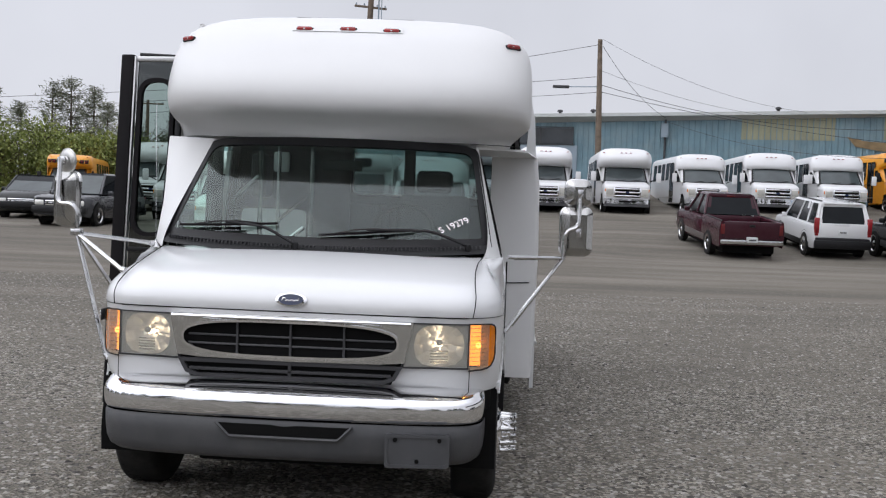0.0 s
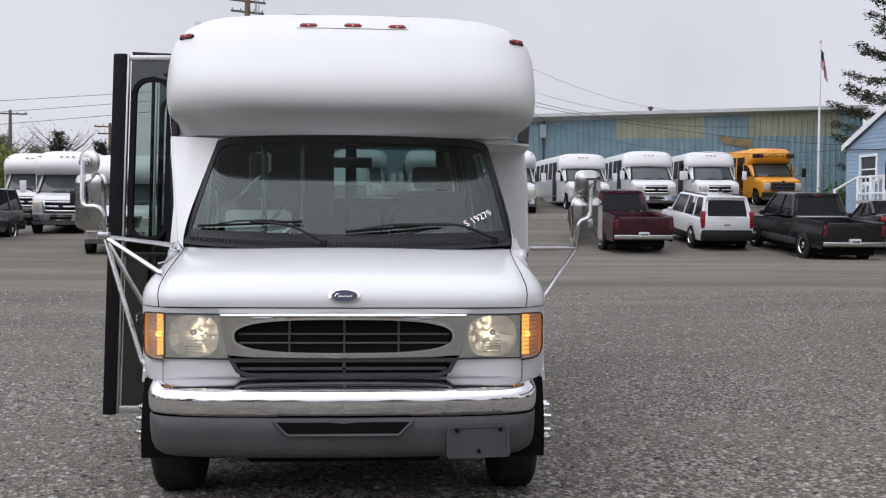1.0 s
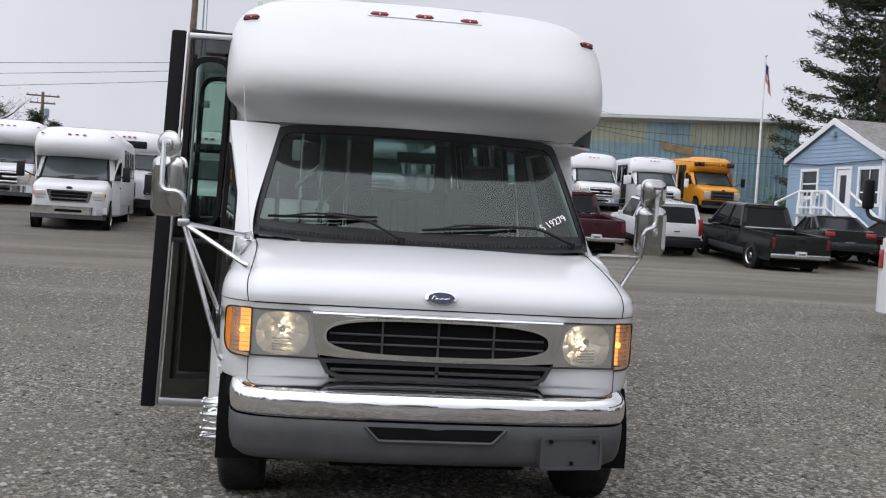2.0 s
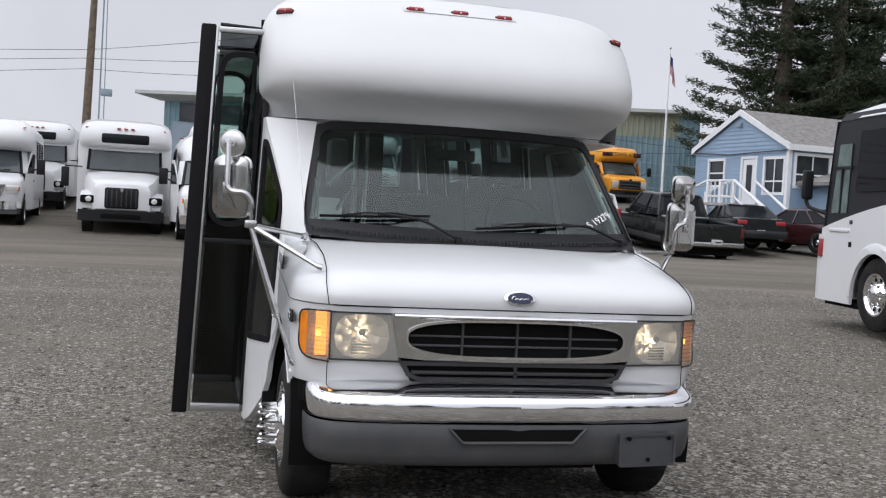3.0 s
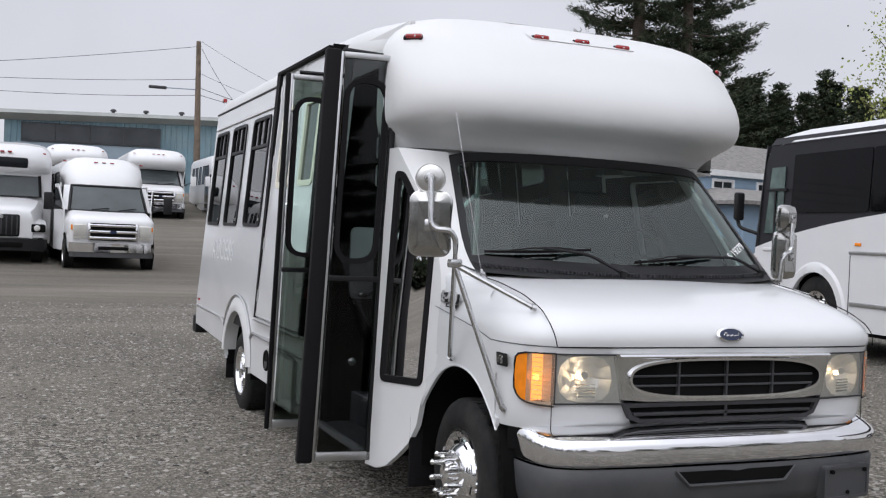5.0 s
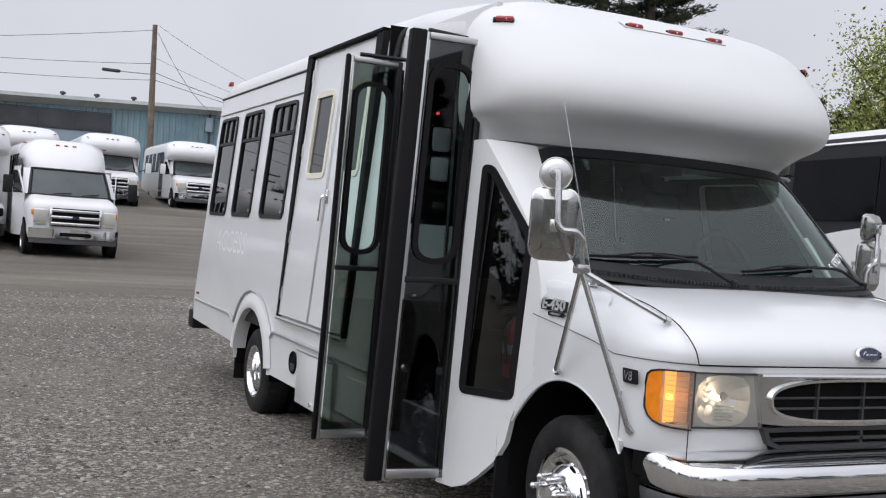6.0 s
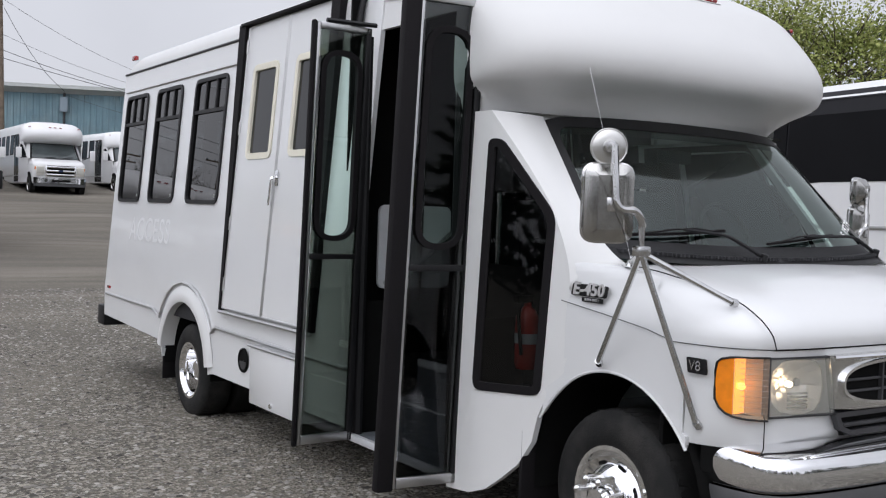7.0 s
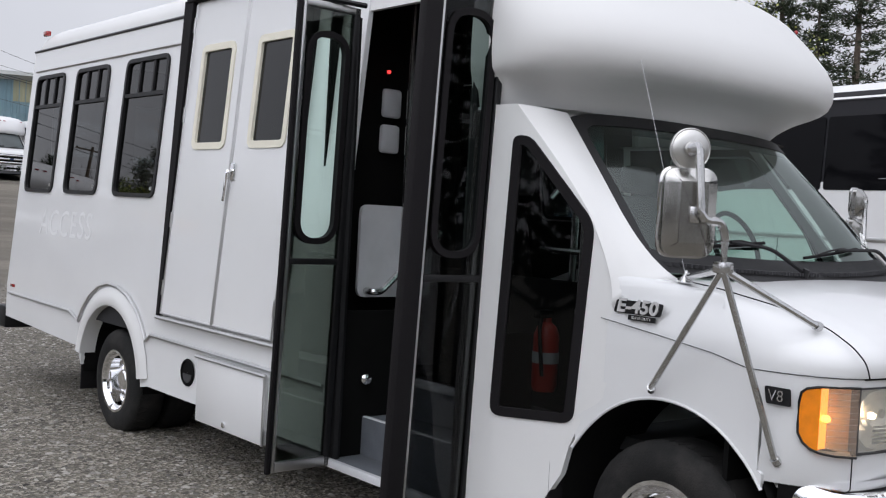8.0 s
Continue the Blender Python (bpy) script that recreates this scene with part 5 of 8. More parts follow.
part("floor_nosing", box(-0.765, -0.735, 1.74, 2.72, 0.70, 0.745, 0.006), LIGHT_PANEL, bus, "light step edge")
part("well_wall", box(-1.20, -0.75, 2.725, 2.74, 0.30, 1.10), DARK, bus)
part("entry_post", tube([(-1.17, 1.75, 0.32), (-1.17, 1.75, 2.62)], 0.03, 8), BLACK, bus)
part("entry_post", tube([(-1.17, 2.71, 0.32), (-1.17, 2.71, 2.62)], 0.03, 8), BLACK, bus)
part("step_lamp", lathe((-1.0, 2.70, 0.74), (-0.3, -1, 0), [(0, 0.03), (0.02, 0.028), (0.03, 0.015), (0.032, 0.001)], 12), CHROME, bus)
modesty = part("modesty_panel", sheet(rect(-1.01, -0.50, 1.165, 1.665, 0.05), [], lambda x, z: (x, 2.80, z), (0, 0.02, 0)), LIGHT_PANEL, bus, "light grey modesty panel")
part("grab_rail", tube(bend([(-0.955, 2.80, 1.20), (-0.95, 2.735, 1.20), (-0.90, 2.735, 1.20), (-0.70, 2.735, 1.37), (-0.50, 2.735, 1.53)], 0.04), 0.019, 8), STEEL, modesty)
part("stanchion", tube([(-0.72, 2.80, 0.7), (-0.72, 2.80, 2.9)], 0.016, 8), STEEL, bus)


# folding entrance door, both leaves swung out
def leaf(x_in, x_out, y, z0=0.305, z1=2.665, turn=0.0, oval_glass=None, rub=0.085, lean=0.0, smoke=None):
    """x_in at the hinge, x_out at the free edge."""
    w = abs(x_out - x_in)
    root = part("door_leaf", box(-w, -w + 0.016, -0.018, 0.018, z0, z1, 0.003), ALUMINIUM, bus, "black-framed glass door leaf, folded open")
    root.matrix_local = pose(x_in, y, 0, 0, 0, turn)
    oval = rect(-w * 0.83, -w * 0.20, 1.47, 2.50, w * 0.30, 8)
    part("leaf_panel", sheet(rect(-w + 0.03, -0.025, 1.37, z1 - 0.025), [oval], lambda x, z: (x, -0.008, z), (0, 0.016, 0)), smoke or GLASS_SMOKE, root)
    part("oval_window", sheet(oval, [], lambda x, z: (x, 0.0, z), (0, 0, 0)), oval_glass or GLASS_OVAL, root)
    part("oval_seal", ring2(inset(oval, -0.022), inset(oval, 0.008), lambda x, z: (x, -0.018, z), (0, 0.036, 0)), RUBBER, root)
    part("lower_glass", sheet(rect(-w + 0.03, -0.025, z0 + 0.05, 1.35), [], lambda x, z: (x, -0.006, z), (0, 0.012, 0)), smoke or GLASS_SMOKE, root)
    part("mid_rail", box(-w + 0.02, -0.01, -0.016, 0.016, 1.345, 1.375, 0.004), BLACK, root)
    part("top_rail", box(-w + 0.02, 0.0, -0.018, 0.018, z1 - 0.035, z1, 0.004), ALUMINIUM, root)
    part("bottom_rail", box(-w + 0.02, 0.0, -0.018, 0.018, z0, z0 + 0.05, 0.004), ALUMINIUM, root)
    part("hinge_stile", box(-0.035, 0.0, -0.018, 0.018, z0, z1, 0.004), BLACK, root)
    part("edge_rubber", box(-w - rub, -w + 0.002, -0.03 if rub > 0.05 else -0.014, 0.03 if rub > 0.05 else 0.014, z0 - 0.01, z1 + 0.01, 0.012), RUBBER, root, "thick black rubber door edge")
    slant = Matrix(((1, 0, lean, -lean * z0), (0, 1, 0, 0), (0, 0, 1, 0), (0, 0, 0, 1)))
    for o in (root, *root.children):
        o.data.transform(slant)
    return root


leaf(-1.205, -1.557, 1.648, turn=-5, oval_glass=GLASS_MID, rub=0.088, lean=0.034)
leaf(-1.22, -1.567, 2.70, turn=1, rub=0.03, lean=0.024, smoke=GLASS_SMOKE_GREEN)
part("door_arm", tube([(-1.15, 1.75, 2.68), (-1.45, 1.69, 2.68)], 0.014, 6), BLACK, bus)
part("door_arm", tube([(-1.15, 2.66, 2.68), (-1.45, 2.69, 2.68)], 0.014, 6), BLACK, bus)

# wheelchair lift doors, leaning with the wall
def lift_at(d):
    return lambda y, z: (-(SIDE - 0.0802 * (z - 0.8)) - d, y, z)


for n, (a, b) in enumerate(((3.985, 4.68), (3.28, 3.965))):
    wz = rect(a + 0.13, b - 0.19, 2.0, 2.615, 0.03, 3)
    d = part("lift_door", sheet(rect(a, b, 0.875, 2.95), [wz], lift_at(0.016), (0.03, 0, 0)), WHITE, bus, "white wheelchair lift door")
    part("window_trim", ring2(inset(wz, -0.034), inset(wz, 0.010), lift_at(0.024), (0.02, 0, 0)), CREAM, d, "cream rubber window surround")
    part("pane", sheet(wz, [], lift_at(0.006), (0, 0, 0)), GLASS_DARK, d)
    for y in (a, b):
        part("edge_trim", tube([lift_at(0.017)(y, 0.88), lift_at(0.017)(y, 2.94)], 0.007, 6), ALUMINIUM, d)
    part("edge_trim", tube([lift_at(0.017)(a, 0.88), lift_at(0.017)(b, 0.88)], 0.008, 6), ALUMINIUM, d)
    for z in (1.05, 1.5, 2.2, 2.8):
        part("hinge", tube([lift_at(0.02)(b if n == 0 else a, z - 0.05), lift_at(0.02)(b if n == 0 else a, z + 0.05)], 0.011, 6), ALUMINIUM, d)
    if n == 1:
        hx = lift_at(0.02)(3.93, 1.8)[0]
        h = part("door_handle", tube(bend([(hx - 0.0, 3.93, 1.83), (hx - 0.04, 3.93, 1.83), (hx - 0.048, 3.945, 1.64)], 0.03), 0.012, 8), CHROME, d, "chrome lever handle")
        part("handle_plate", box(hx - 0.008, hx + 0.006, 3.905, 3.955, 1.77, 1.88, 0.006), CHROME, h)
# black frame round the lift doors, deeper towards the roof
strip = lambda y: loft([[lift_at(-0.03)(y, z), lift_at(0.028 + 0.02 * (z - 0.86) / 2.1)(y, z), lift_at(0.028 + 0.02 * (z - 0.86) / 2.1)(y + 0.035 + 0.085 * (z - 0.86) / 2.1, z), lift_at(-0.03)(y + 0.035 + 0.085 * (z - 0.86) / 2.1, z)] for z in (0.86, 1.5, 2.2, 2.97)], True, (True, True))
part("lift_frame", strip(4.69), RUBBER, bus, "black lift door frame")
part("lift_frame", strip(3.20), RUBBER, bus, "black lift door frame")
part("lift_frame", box(-1.11, -1.0, 3.20, 4.77, 2.955, 2.98, 0.006), RUBBER, bus, "black gutter above the lift door")
part("lift_sill", tube([(-SIDE - 0.022, 3.2, 0.85), (-SIDE - 0.022, 4.72, 0.85)], 0.014, 6), ALUMINIUM, bus)
part("roof_strap", tube(bend([(-1.12, 2.95, 2.66), (-1.08, 2.95, 2.90), (-0.9, 2.95, 3.02)], 0.05), 0.02, 6), BLACK, bus)

# skirt, fuel filler, battery box
ff = part("fuel_filler", lathe((-SIDE - 0.002, 4.27, 0.545), (-1, 0, 0), [(0.0, 0.088), (0.010, 0.084), (0.012, 0.074), (0.003, 0.070), (0.003, 0.001)], 28), DARK, bus, "black fuel filler recess")
part("filler_cap", sheet([(4.27 + 0.058 * math.cos(a), 0.535 + 0.056 * math.sin(a)) for a in np.linspace(math.pi, 2 * math.pi, 13)], [], lambda y, z: (-SIDE - 0.009, y, z), (0.006, 0, 0)), GRILLE_GREY, ff)
bx = part("battery_box", box(-SIDE - 0.03, -0.9, 3.30, 4.10, 0.275, 0.665, 0.01), WHITE, bus, "white battery box door")
part("box_rim", tube([(-SIDE - 0.032, 3.28, 0.675), (-SIDE - 0.032, 4.12, 0.675)], 0.012, 6), ALUMINIUM, bx)
part("box_rim", tube([(-SIDE - 0.032, 3.29, 0.28), (-SIDE - 0.032, 3.29, 0.675)], 0.010, 6), ALUMINIUM, bx)
part("box_lock", lathe((-SIDE - 0.03, 3.73, 0.315), (-1, 0, 0), [(0, 0.018), (0.01, 0.017), (0.012, 0.001)], 12), CHROME, bx)
fm = Matrix(((0, 0.08, -1, -wall_x(1.40) - 0.003), (-1, 0, 0, 6.6), (0, 1, 0, 1.38), (0, 0, 0, 1)))
letters("ACCESS", 0.30, fm, PALE_MARK, "faded_lettering", bus, 0.0006, 1.1)

# marker lamps on the cap
for x, z in ((-1.075, 2.775), (-0.285, 2.845), (0.0, 2.85), (0.285, 2.845), (1.075, 2.775)):
    y = cap_y(x, z)
    m = part("marker_lamp", move(box(-0.05, 0.05, -0.02, 0.02, -0.013, 0.013, 0.011, 3), Matrix.Translation((x, y - 0.012, z)) @ pose(0, 0, 0, -38, 0, -38 * (x < -1) + 38 * (x > 1))), RED, bus, "red roof marker lamp")
    part("lamp_base", move(box(-0.058, 0.058, -0.012, 0.02, -0.018, 0.016, 0.008, 2), Matrix.Translation((x, y - 0.002, z - 0.002)) @ pose(0, 0, 0, -38, 0, -38 * (x < -1) + 38 * (x > 1))), RUBBER, m)
    # pale chip on the red lens, drawn in place of its glint
    part("filament", move(box(-0.006, 0.006, -0.004, 0.0, -0.004, 0.004, 0.002), Matrix.Translation((x, y - 0.032, z + 0.002))), LIGHT_PANEL, m)

plinth = [[(x, cap_y(x, z) + dy, z) for x in np.linspace(-0.36, 0.36, 13)] for z, dy in ((2.828, 0.004), (2.832, -0.012), (2.866, -0.012), (2.872, 0.010))]
part("lamp_plinth", loft(plinth, False), GELCOAT, bus, "raised white strip under the marker lamps", 50)

# badges on the wing
LETTER = mat("bright_badge_letters", (0.72, 0.72, 0.73), 0.25, 0.4, vary=0.05)


def side_plate(name, y, z, w, h, body, size, s=-1):
    x = s * (side_x(y) + 0.004)
    p = part(name, sheet(rounded([(y - w / 2 - h * 0.12, z + h / 2), (y + w / 2 - h * 0.12, z + h / 2), (y + w / 2 + h * 0.12, z - h / 2), (y - w / 2 + h * 0.12, z - h / 2)], 0.01, 3), [], lambda u, v: (x, u, v), (-s * 0.006, 0, 0)), BLACK, bus, "black badge with chrome characters")
    face = Matrix(((0, 0, -1, x - 0.001), (-1, 0, 0, y), (0, 1, 0, z + h * 0.05), (0, 0, 0, 1))) @ Matrix(((1.12, 0.18, 0, 0), (0, 1, 0, 0), (0, 0, 1, 0), (0, 0, 0, 1)))
    letters(body, size, face, LETTER, "lettering", p, 0.0035, 1.04, 0.0022)
    return p


e = side_plate("badge_plate", 0.85, 1.312, 0.225, 0.052, "E-450", 0.074)
part("script_bar", sheet(rect(0.765, 0.895, 1.262, 1.282), [], lambda y, z: (-side_x(y) - 0.005, y, z), (0.006, 0, 0)), BLACK, e)
letters("SUPER DUTY", 0.0165, Matrix(((0, 0, -1, -side_x(0.83) - 0.0065), (-1, 0, 0, 0.83), (0, 1, 0, 1.272), (0, 0, 0, 1))), LETTER, "lettering", e, 0.001)
v8 = part("badge_plate", sheet(rounded([(0.19, 1.103), (0.285, 1.103), (0.275, 1.043), (0.185, 1.043)], 0.008, 3), [], lambda y, z: (-1.082 + 0.1 * max(0, 0.25 - y), y, z), (0.006, 0, 0)), BLACK, bus, "black badge with chrome characters")
letters("V8", 0.055, Matrix(((0, 0, -1, -1.087), (-1, 0, 0, 0.236), (0, 1, 0, 1.073), (0, 0, 0, 1))), STEEL, "lettering", v8, 0.002)

# mirrors
def mirror_head(parent, c, w, h, yaw, name="mirror_shell", flip=False):
    sh = part(name, loft([[(x, -0.035, z) for x, z in inset(rect(-w / 2, w / 2, -h / 2, h / 2, 0.05, 5), 0.045)], [(x, -0.008, z) for x, z in inset(rect(-w / 2, w / 2, -h / 2, h / 2, 0.05, 5), 0.012)], [(x, 0.0, z) for x, z in rect(-w / 2, w / 2, -h / 2, h / 2, 0.05, 5)], [(x, 0.03, z) for x, z in rect(-w / 2, w / 2, -h / 2, h / 2, 0.05, 5)]], True, (True, False)), SHELL, parent, "polished steel mirror shell", 15)
    part("mirror_glass", sheet(inset(rect(-w / 2, w / 2, -h / 2, h / 2, 0.05, 5), 0.004), [], lambda x, z: (x, 0.028, z), (0, 0.004, 0)), CHROME, sh)
    part("mirror_rim", tube([(x, 0.03, z) for x, z in rect(-w / 2, w / 2, -h / 2, h / 2, 0.05, 5)] + [(rect(-w / 2, w / 2, -h / 2, h / 2, 0.05, 5)[0][0], 0.03, rect(-w / 2, w / 2, -h / 2, h / 2, 0.05, 5)[0][1])], 0.009, 6), STEEL, sh)
    part("bracket_plate", box(-0.018, 0.018, -0.045, -0.03, -0.035, 0.02, 0.005), STEEL, sh)
    sh.matrix_local = pose(*c, 0, 0, yaw)
    return sh


def round_mirror(parent, c, r, yaw):
    m = part("round_mirror", lathe((0, 0, 0), (0, -1, 0), [(-0.014, r * 0.97), (-0.010, r), (-0.001, r), (0.002, r * 0.96), (0.001, r * 0.91), (0.0035, r * 0.86), (0.0075, r * 0.55), (0.009, r * 0.36), (0.016, r * 0.30), (0.018, 0.001)], 36), MIRROR_BACK, parent, "round convex mirror")
    part("mirror_face", lathe((0, 0.013, 0), (0, 1, 0), [(0, r * 0.97), (0.005, r * 0.7), (0.008, 0.001)], 28), CHROME, m)
    part("mount", lathe((0, -0.03, 0), (0, -1, 0), [(0, 0.028), (0.02, 0.022), (0.022, 0.001)], 12), STEEL, m)
    m.matrix_local = pose(*c, 0, 0, yaw)


mir = part("passenger_mirror", tube(bend([(-1.405, 0.385, 1.897), (-1.405, 0.360, 1.66), (-1.32, 0.345, 1.66), (-1.285, 0.345, 1.62), (-1.285, 0.345, 1.49)], 0.05), 0.015, 8), STEEL, bus, "polished steel mirror on tripod arms")
mirror_head(mir, (-1.390, 0.42, 1.685), 0.19, 0.295, -30)
round_mirror(mir, (-1.390, 0.43, 1.897), 0.072, -30)
JL = (-1.285, 0.345, 1.50)
for end in ((-1.115, 0.75, 1.01), (-1.06, 0.235, 0.835), (-0.955, 0.17, 1.315), (-0.985, 0.70, 1.445)):
    v = Vector(JL).lerp(Vector(end), 0.97)
    st = part("strut", tube([JL, v], 0.0125, 8), STEEL, mir)
    part("strut_foot", tube([v, Vector(end) + Vector((0.012, 0, 0))], 0.017, 8), STEEL, st)
part("joint", box(-1.315, -1.255, 0.32, 0.37, 1.485, 1.525, 0.008), STEEL, mir)
mir = part("driver_mirror", tube(bend([(1.53, 1.30, 1.83), (1.525, 1.29, 1.62), (1.45, 1.28, 1.60), (1.44, 1.29, 1.42)], 0.05), 0.015, 8), STEEL, bus, "polished steel mirror on tripod arms")
mirror_head(mir, (1.52, 1.33, 1.595), 0.20, 0.30, 10)
mirror_head(mir, (1.525, 1.33, 1.84), 0.16, 0.16, 10, "small_mirror_shell")
JR = (1.44, 1.30, 1.425)
for end in ((1.09, 1.02, 1.43), (1.13, 1.18, 1.42), (1.09, 1.02, 0.98), (1.13, 1.2, 1.0)):
    st = part("strut", tube([JR, end], 0.0125, 8), STEEL, mir)
# aerial
aer = part("aerial", tube([(-0.97, 0.72, 1.44), (-1.06, 0.93, 2.28)], 0.0010, 5), STEEL, bus)
part("aerial_base", lathe((-0.97, 0.72, 1.425), (0, 0, 1), [(0, 0.03), (0.015, 0.022), (0.03, 0.008), (0.045, 0.006), (0.046, 0.001)], 12), STEEL, aer)

# inside
dash = part("dashboard", loft([[(x, y + 0.05 * abs(x), z) for x in np.linspace(-0.95, 0.95, 9)] for y, z in ((0.86, 1.44), (1.1, 1.43), (1.2, 1.38), (1.25, 1.25), (1.2, 1.0), (1.15, 0.75))], False), DASH_GREY, bus, "grey dashboard")
ph = np.linspace(0, 2 * math.pi, 29)
sw = part("steering_wheel", tube([Vector((0.42, 1.42, 1.55)) + Vector((0.19 * math.cos(a), 0.075 * math.sin(a), 0.175 * math.sin(a))) for a in ph], 0.014, 8), BLACK, dash)
part("spoke", box(0.25, 0.59, 1.405, 1.425, 1.535, 1.565, 0.008), BLACK, sw)
part("interior_mirror", box(-0.13, 0.13, 1.42, 1.44, 1.93, 2.0, 0.012), BLACK, bus)


def seat(x, y, w=0.46, z=0.74, back=0.62, head=True):
    st = part("seat", box(x - w / 2, x + w / 2, y, y + 0.45, z + 0.30, z + 0.44, 0.05, 3), SEAT_CLOTH, bus, "dark cloth passenger seat")
    bk = box(x - w / 2, x + w / 2, -0.06, 0.06, 0, back, 0.05, 3)
    part("backrest", move(bk, Matrix.Translation((0, y + 0.46, z + 0.40)) @ pose(0, 0, 0, -12)), SEAT_CLOTH, st)
    if head:
        part("headrest", box(x - 0.13, x + 0.13, y + 0.53, y + 0.63, z + 0.40 + back, z + 0.56 + back, 0.04, 3), SEAT_CLOTH, st)
    part("pedestal", box(x - 0.12, x + 0.12, y + 0.1, y + 0.35, z, z + 0.3), DARK, st)


seat(0.55, 1.62, 0.52, 0.70, 0.72)
for r in range(5):
    y = 3.15 + 0.82 * r
    seat(0.93, y, 0.44, head=False), seat(0.47, y, 0.44, head=False)
    if r > 1:
        seat(-0.90, y, 0.44, head=False), seat(-0.44, y, 0.44, head=False)
seat(0.0, 7.0, 0.44, head=False)
# near-black bulkhead, cabin shade put into its colour
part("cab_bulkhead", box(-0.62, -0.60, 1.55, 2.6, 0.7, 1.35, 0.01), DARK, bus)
for x, y, a, b in ((-0.585, 1.65, (-0.755, 1.66, 1.735), (-0.60, 1.64, 1.885)), (-0.39, 2.45, (-0.60, 2.30, 1.59), (-0.44, 2.63, 1.785))):
    pole = part("stanchion", tube([(x, y, 0.7), (x, y, 2.75)], 0.017, 8), STEEL, bus, "steel grab pole")
    part("grab_rail", tube([a, b], 0.014, 8), STEEL, pole)
part("overhead_panel", box(-0.6, 1.0, 1.75, 1.95, 2.35, 2.62, 0.03), INTERIOR, bus)
part("fan_housing", box(-0.72, -0.6, 1.9, 2.1, 1.75, 2.05, 0.03), GRILLE_GREY, bus)
ext = part("fire_extinguisher", lathe((-0.92, 1.48, 0.87), (0, 0, 1), [(0, 0.001), (0.004, 0.05), (0.03, 0.058), (0.25, 0.058), (0.29, 0.045), (0.31, 0.02), (0.34, 0.018), (0.345, 0.001)], 20), RED_PAINT, bus, "red fire extinguisher")
part("lever", box(-0.99, -0.90, 1.46, 1.50, 1.20, 1.235, 0.005), BLACK, ext)
part("hose", tube(bend([(-0.96, 1.48, 1.20), (-1.0, 1.45, 1.15), (-0.99, 1.43, 0.95)], 0.04), 0.009, 6), RUBBER, ext)
part("extinguisher_band", lathe((-0.92, 1.48, 1.0), (0, 0, 1), [(0, 0.060), (0.05, 0.060)], 20), LIGHT_PANEL, ext)
part("indicator", box(-0.80, -0.785, 2.90, 2.915, 2.40, 2.415), RED_LED, bus, "small red indicator light")
part("wall_box", box(-0.80, -0.67, 2.93, 2.96, 2.16, 2.32, 0.02), LIGHT_PANEL, bus, "light grey wall box")
part("wall_box", box(-0.80, -0.67, 2.93, 2.97, 1.96, 2.12, 0.02), LIGHT_PANEL, bus, "light grey wall box")
# added sheet, black to block the bright windows behind the doorway
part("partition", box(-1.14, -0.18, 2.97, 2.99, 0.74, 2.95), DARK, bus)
part("cab_rail", tube([(-0.85, 1.36, 0.95), (-0.85, 1.36, 1.78)], 0.014, 8), STEEL, bus)
part("cab_rail", tube(bend([(-0.85, 1.36, 1.50), (-0.80, 1.60, 1.50), (-0.70, 1.75, 1.50)], 0.05), 0.014, 8), STEEL, bus)
# ---- parked vehicles ----
PANE = mat("vehicle_dark_glass", (0.012, 0.014, 0.016), 0.05, vary=0.2, scale=1.2, spec=0.14)
CAB_PANE = mat("pale_green_cab_glass", (0.07, 0.105, 0.095), 0.06, vary=0.5, scale=3.0, spec=0.45)
PANE_PALE = mat("vehicle_windscreen", (0.06, 0.072, 0.074), 0.06, vary=0.25, scale=1.0, spec=0.45)
MAROON = mat("maroon_paint", (0.040, 0.007, 0.014), 0.25, vary=0.05, coat=0.15, spec=0.35, dirt=(0.10, 0.08, 0.08), dirt_amount=0.08)
MAROON_GREY = mat("greyish_lower_paint", (0.10, 0.085, 0.08), 0.35, vary=0.1)
DARK_RED = mat("dark_cherry_paint", (0.035, 0.010, 0.012), 0.22, vary=0.08, coat=0.6)
BLACK_PAINT = mat("black_car_paint", (0.010, 0.012, 0.012), 0.25, vary=0.1, coat=0.2, spec=0.35, dirt=(0.08, 0.08, 0.075), dirt_amount=0.06)
CHARCOAL = mat("charcoal_paint", (0.035, 0.037, 0.042), 0.25, vary=0.1, coat=0.6)
SCHOOL_YELLOW = mat("school_bus_yellow", (0.72, 0.30, 0.015), 0.35, vary=0.05, coat=0.3)
COACH_PANE = mat("flush_coach_glass", (0.005, 0.005, 0.006), 0.03, vary=0.3, scale=0.8, spec=0.08)
COACH_GREY = mat("graphite_coach_paint", (0.022, 0.022, 0.025), 0.42, vary=0.08, spec=0.16)
RED_TAIL = mat("red_tail_lens", (0.30, 0.02, 0.025), 0.2, vary=0.1, coat=0.4)
RED_DULL = mat("dull_red_lens", (0.12, 0.012, 0.014), 0.25, vary=0.1, coat=0.3)
PLATE = mat("plate_metal", (0.6, 0.62, 0.62), 0.5, vary=0.1, scale=8)
WHITE_FAR = mat("white_bus_enamel", (0.72, 0.72, 0.725), 0.35, vary=0.03, scale=1.2, coat=0.2, dirt=(0.5, 0.48, 0.45), dirt_amount=0.25, dirt_scale=1.2)


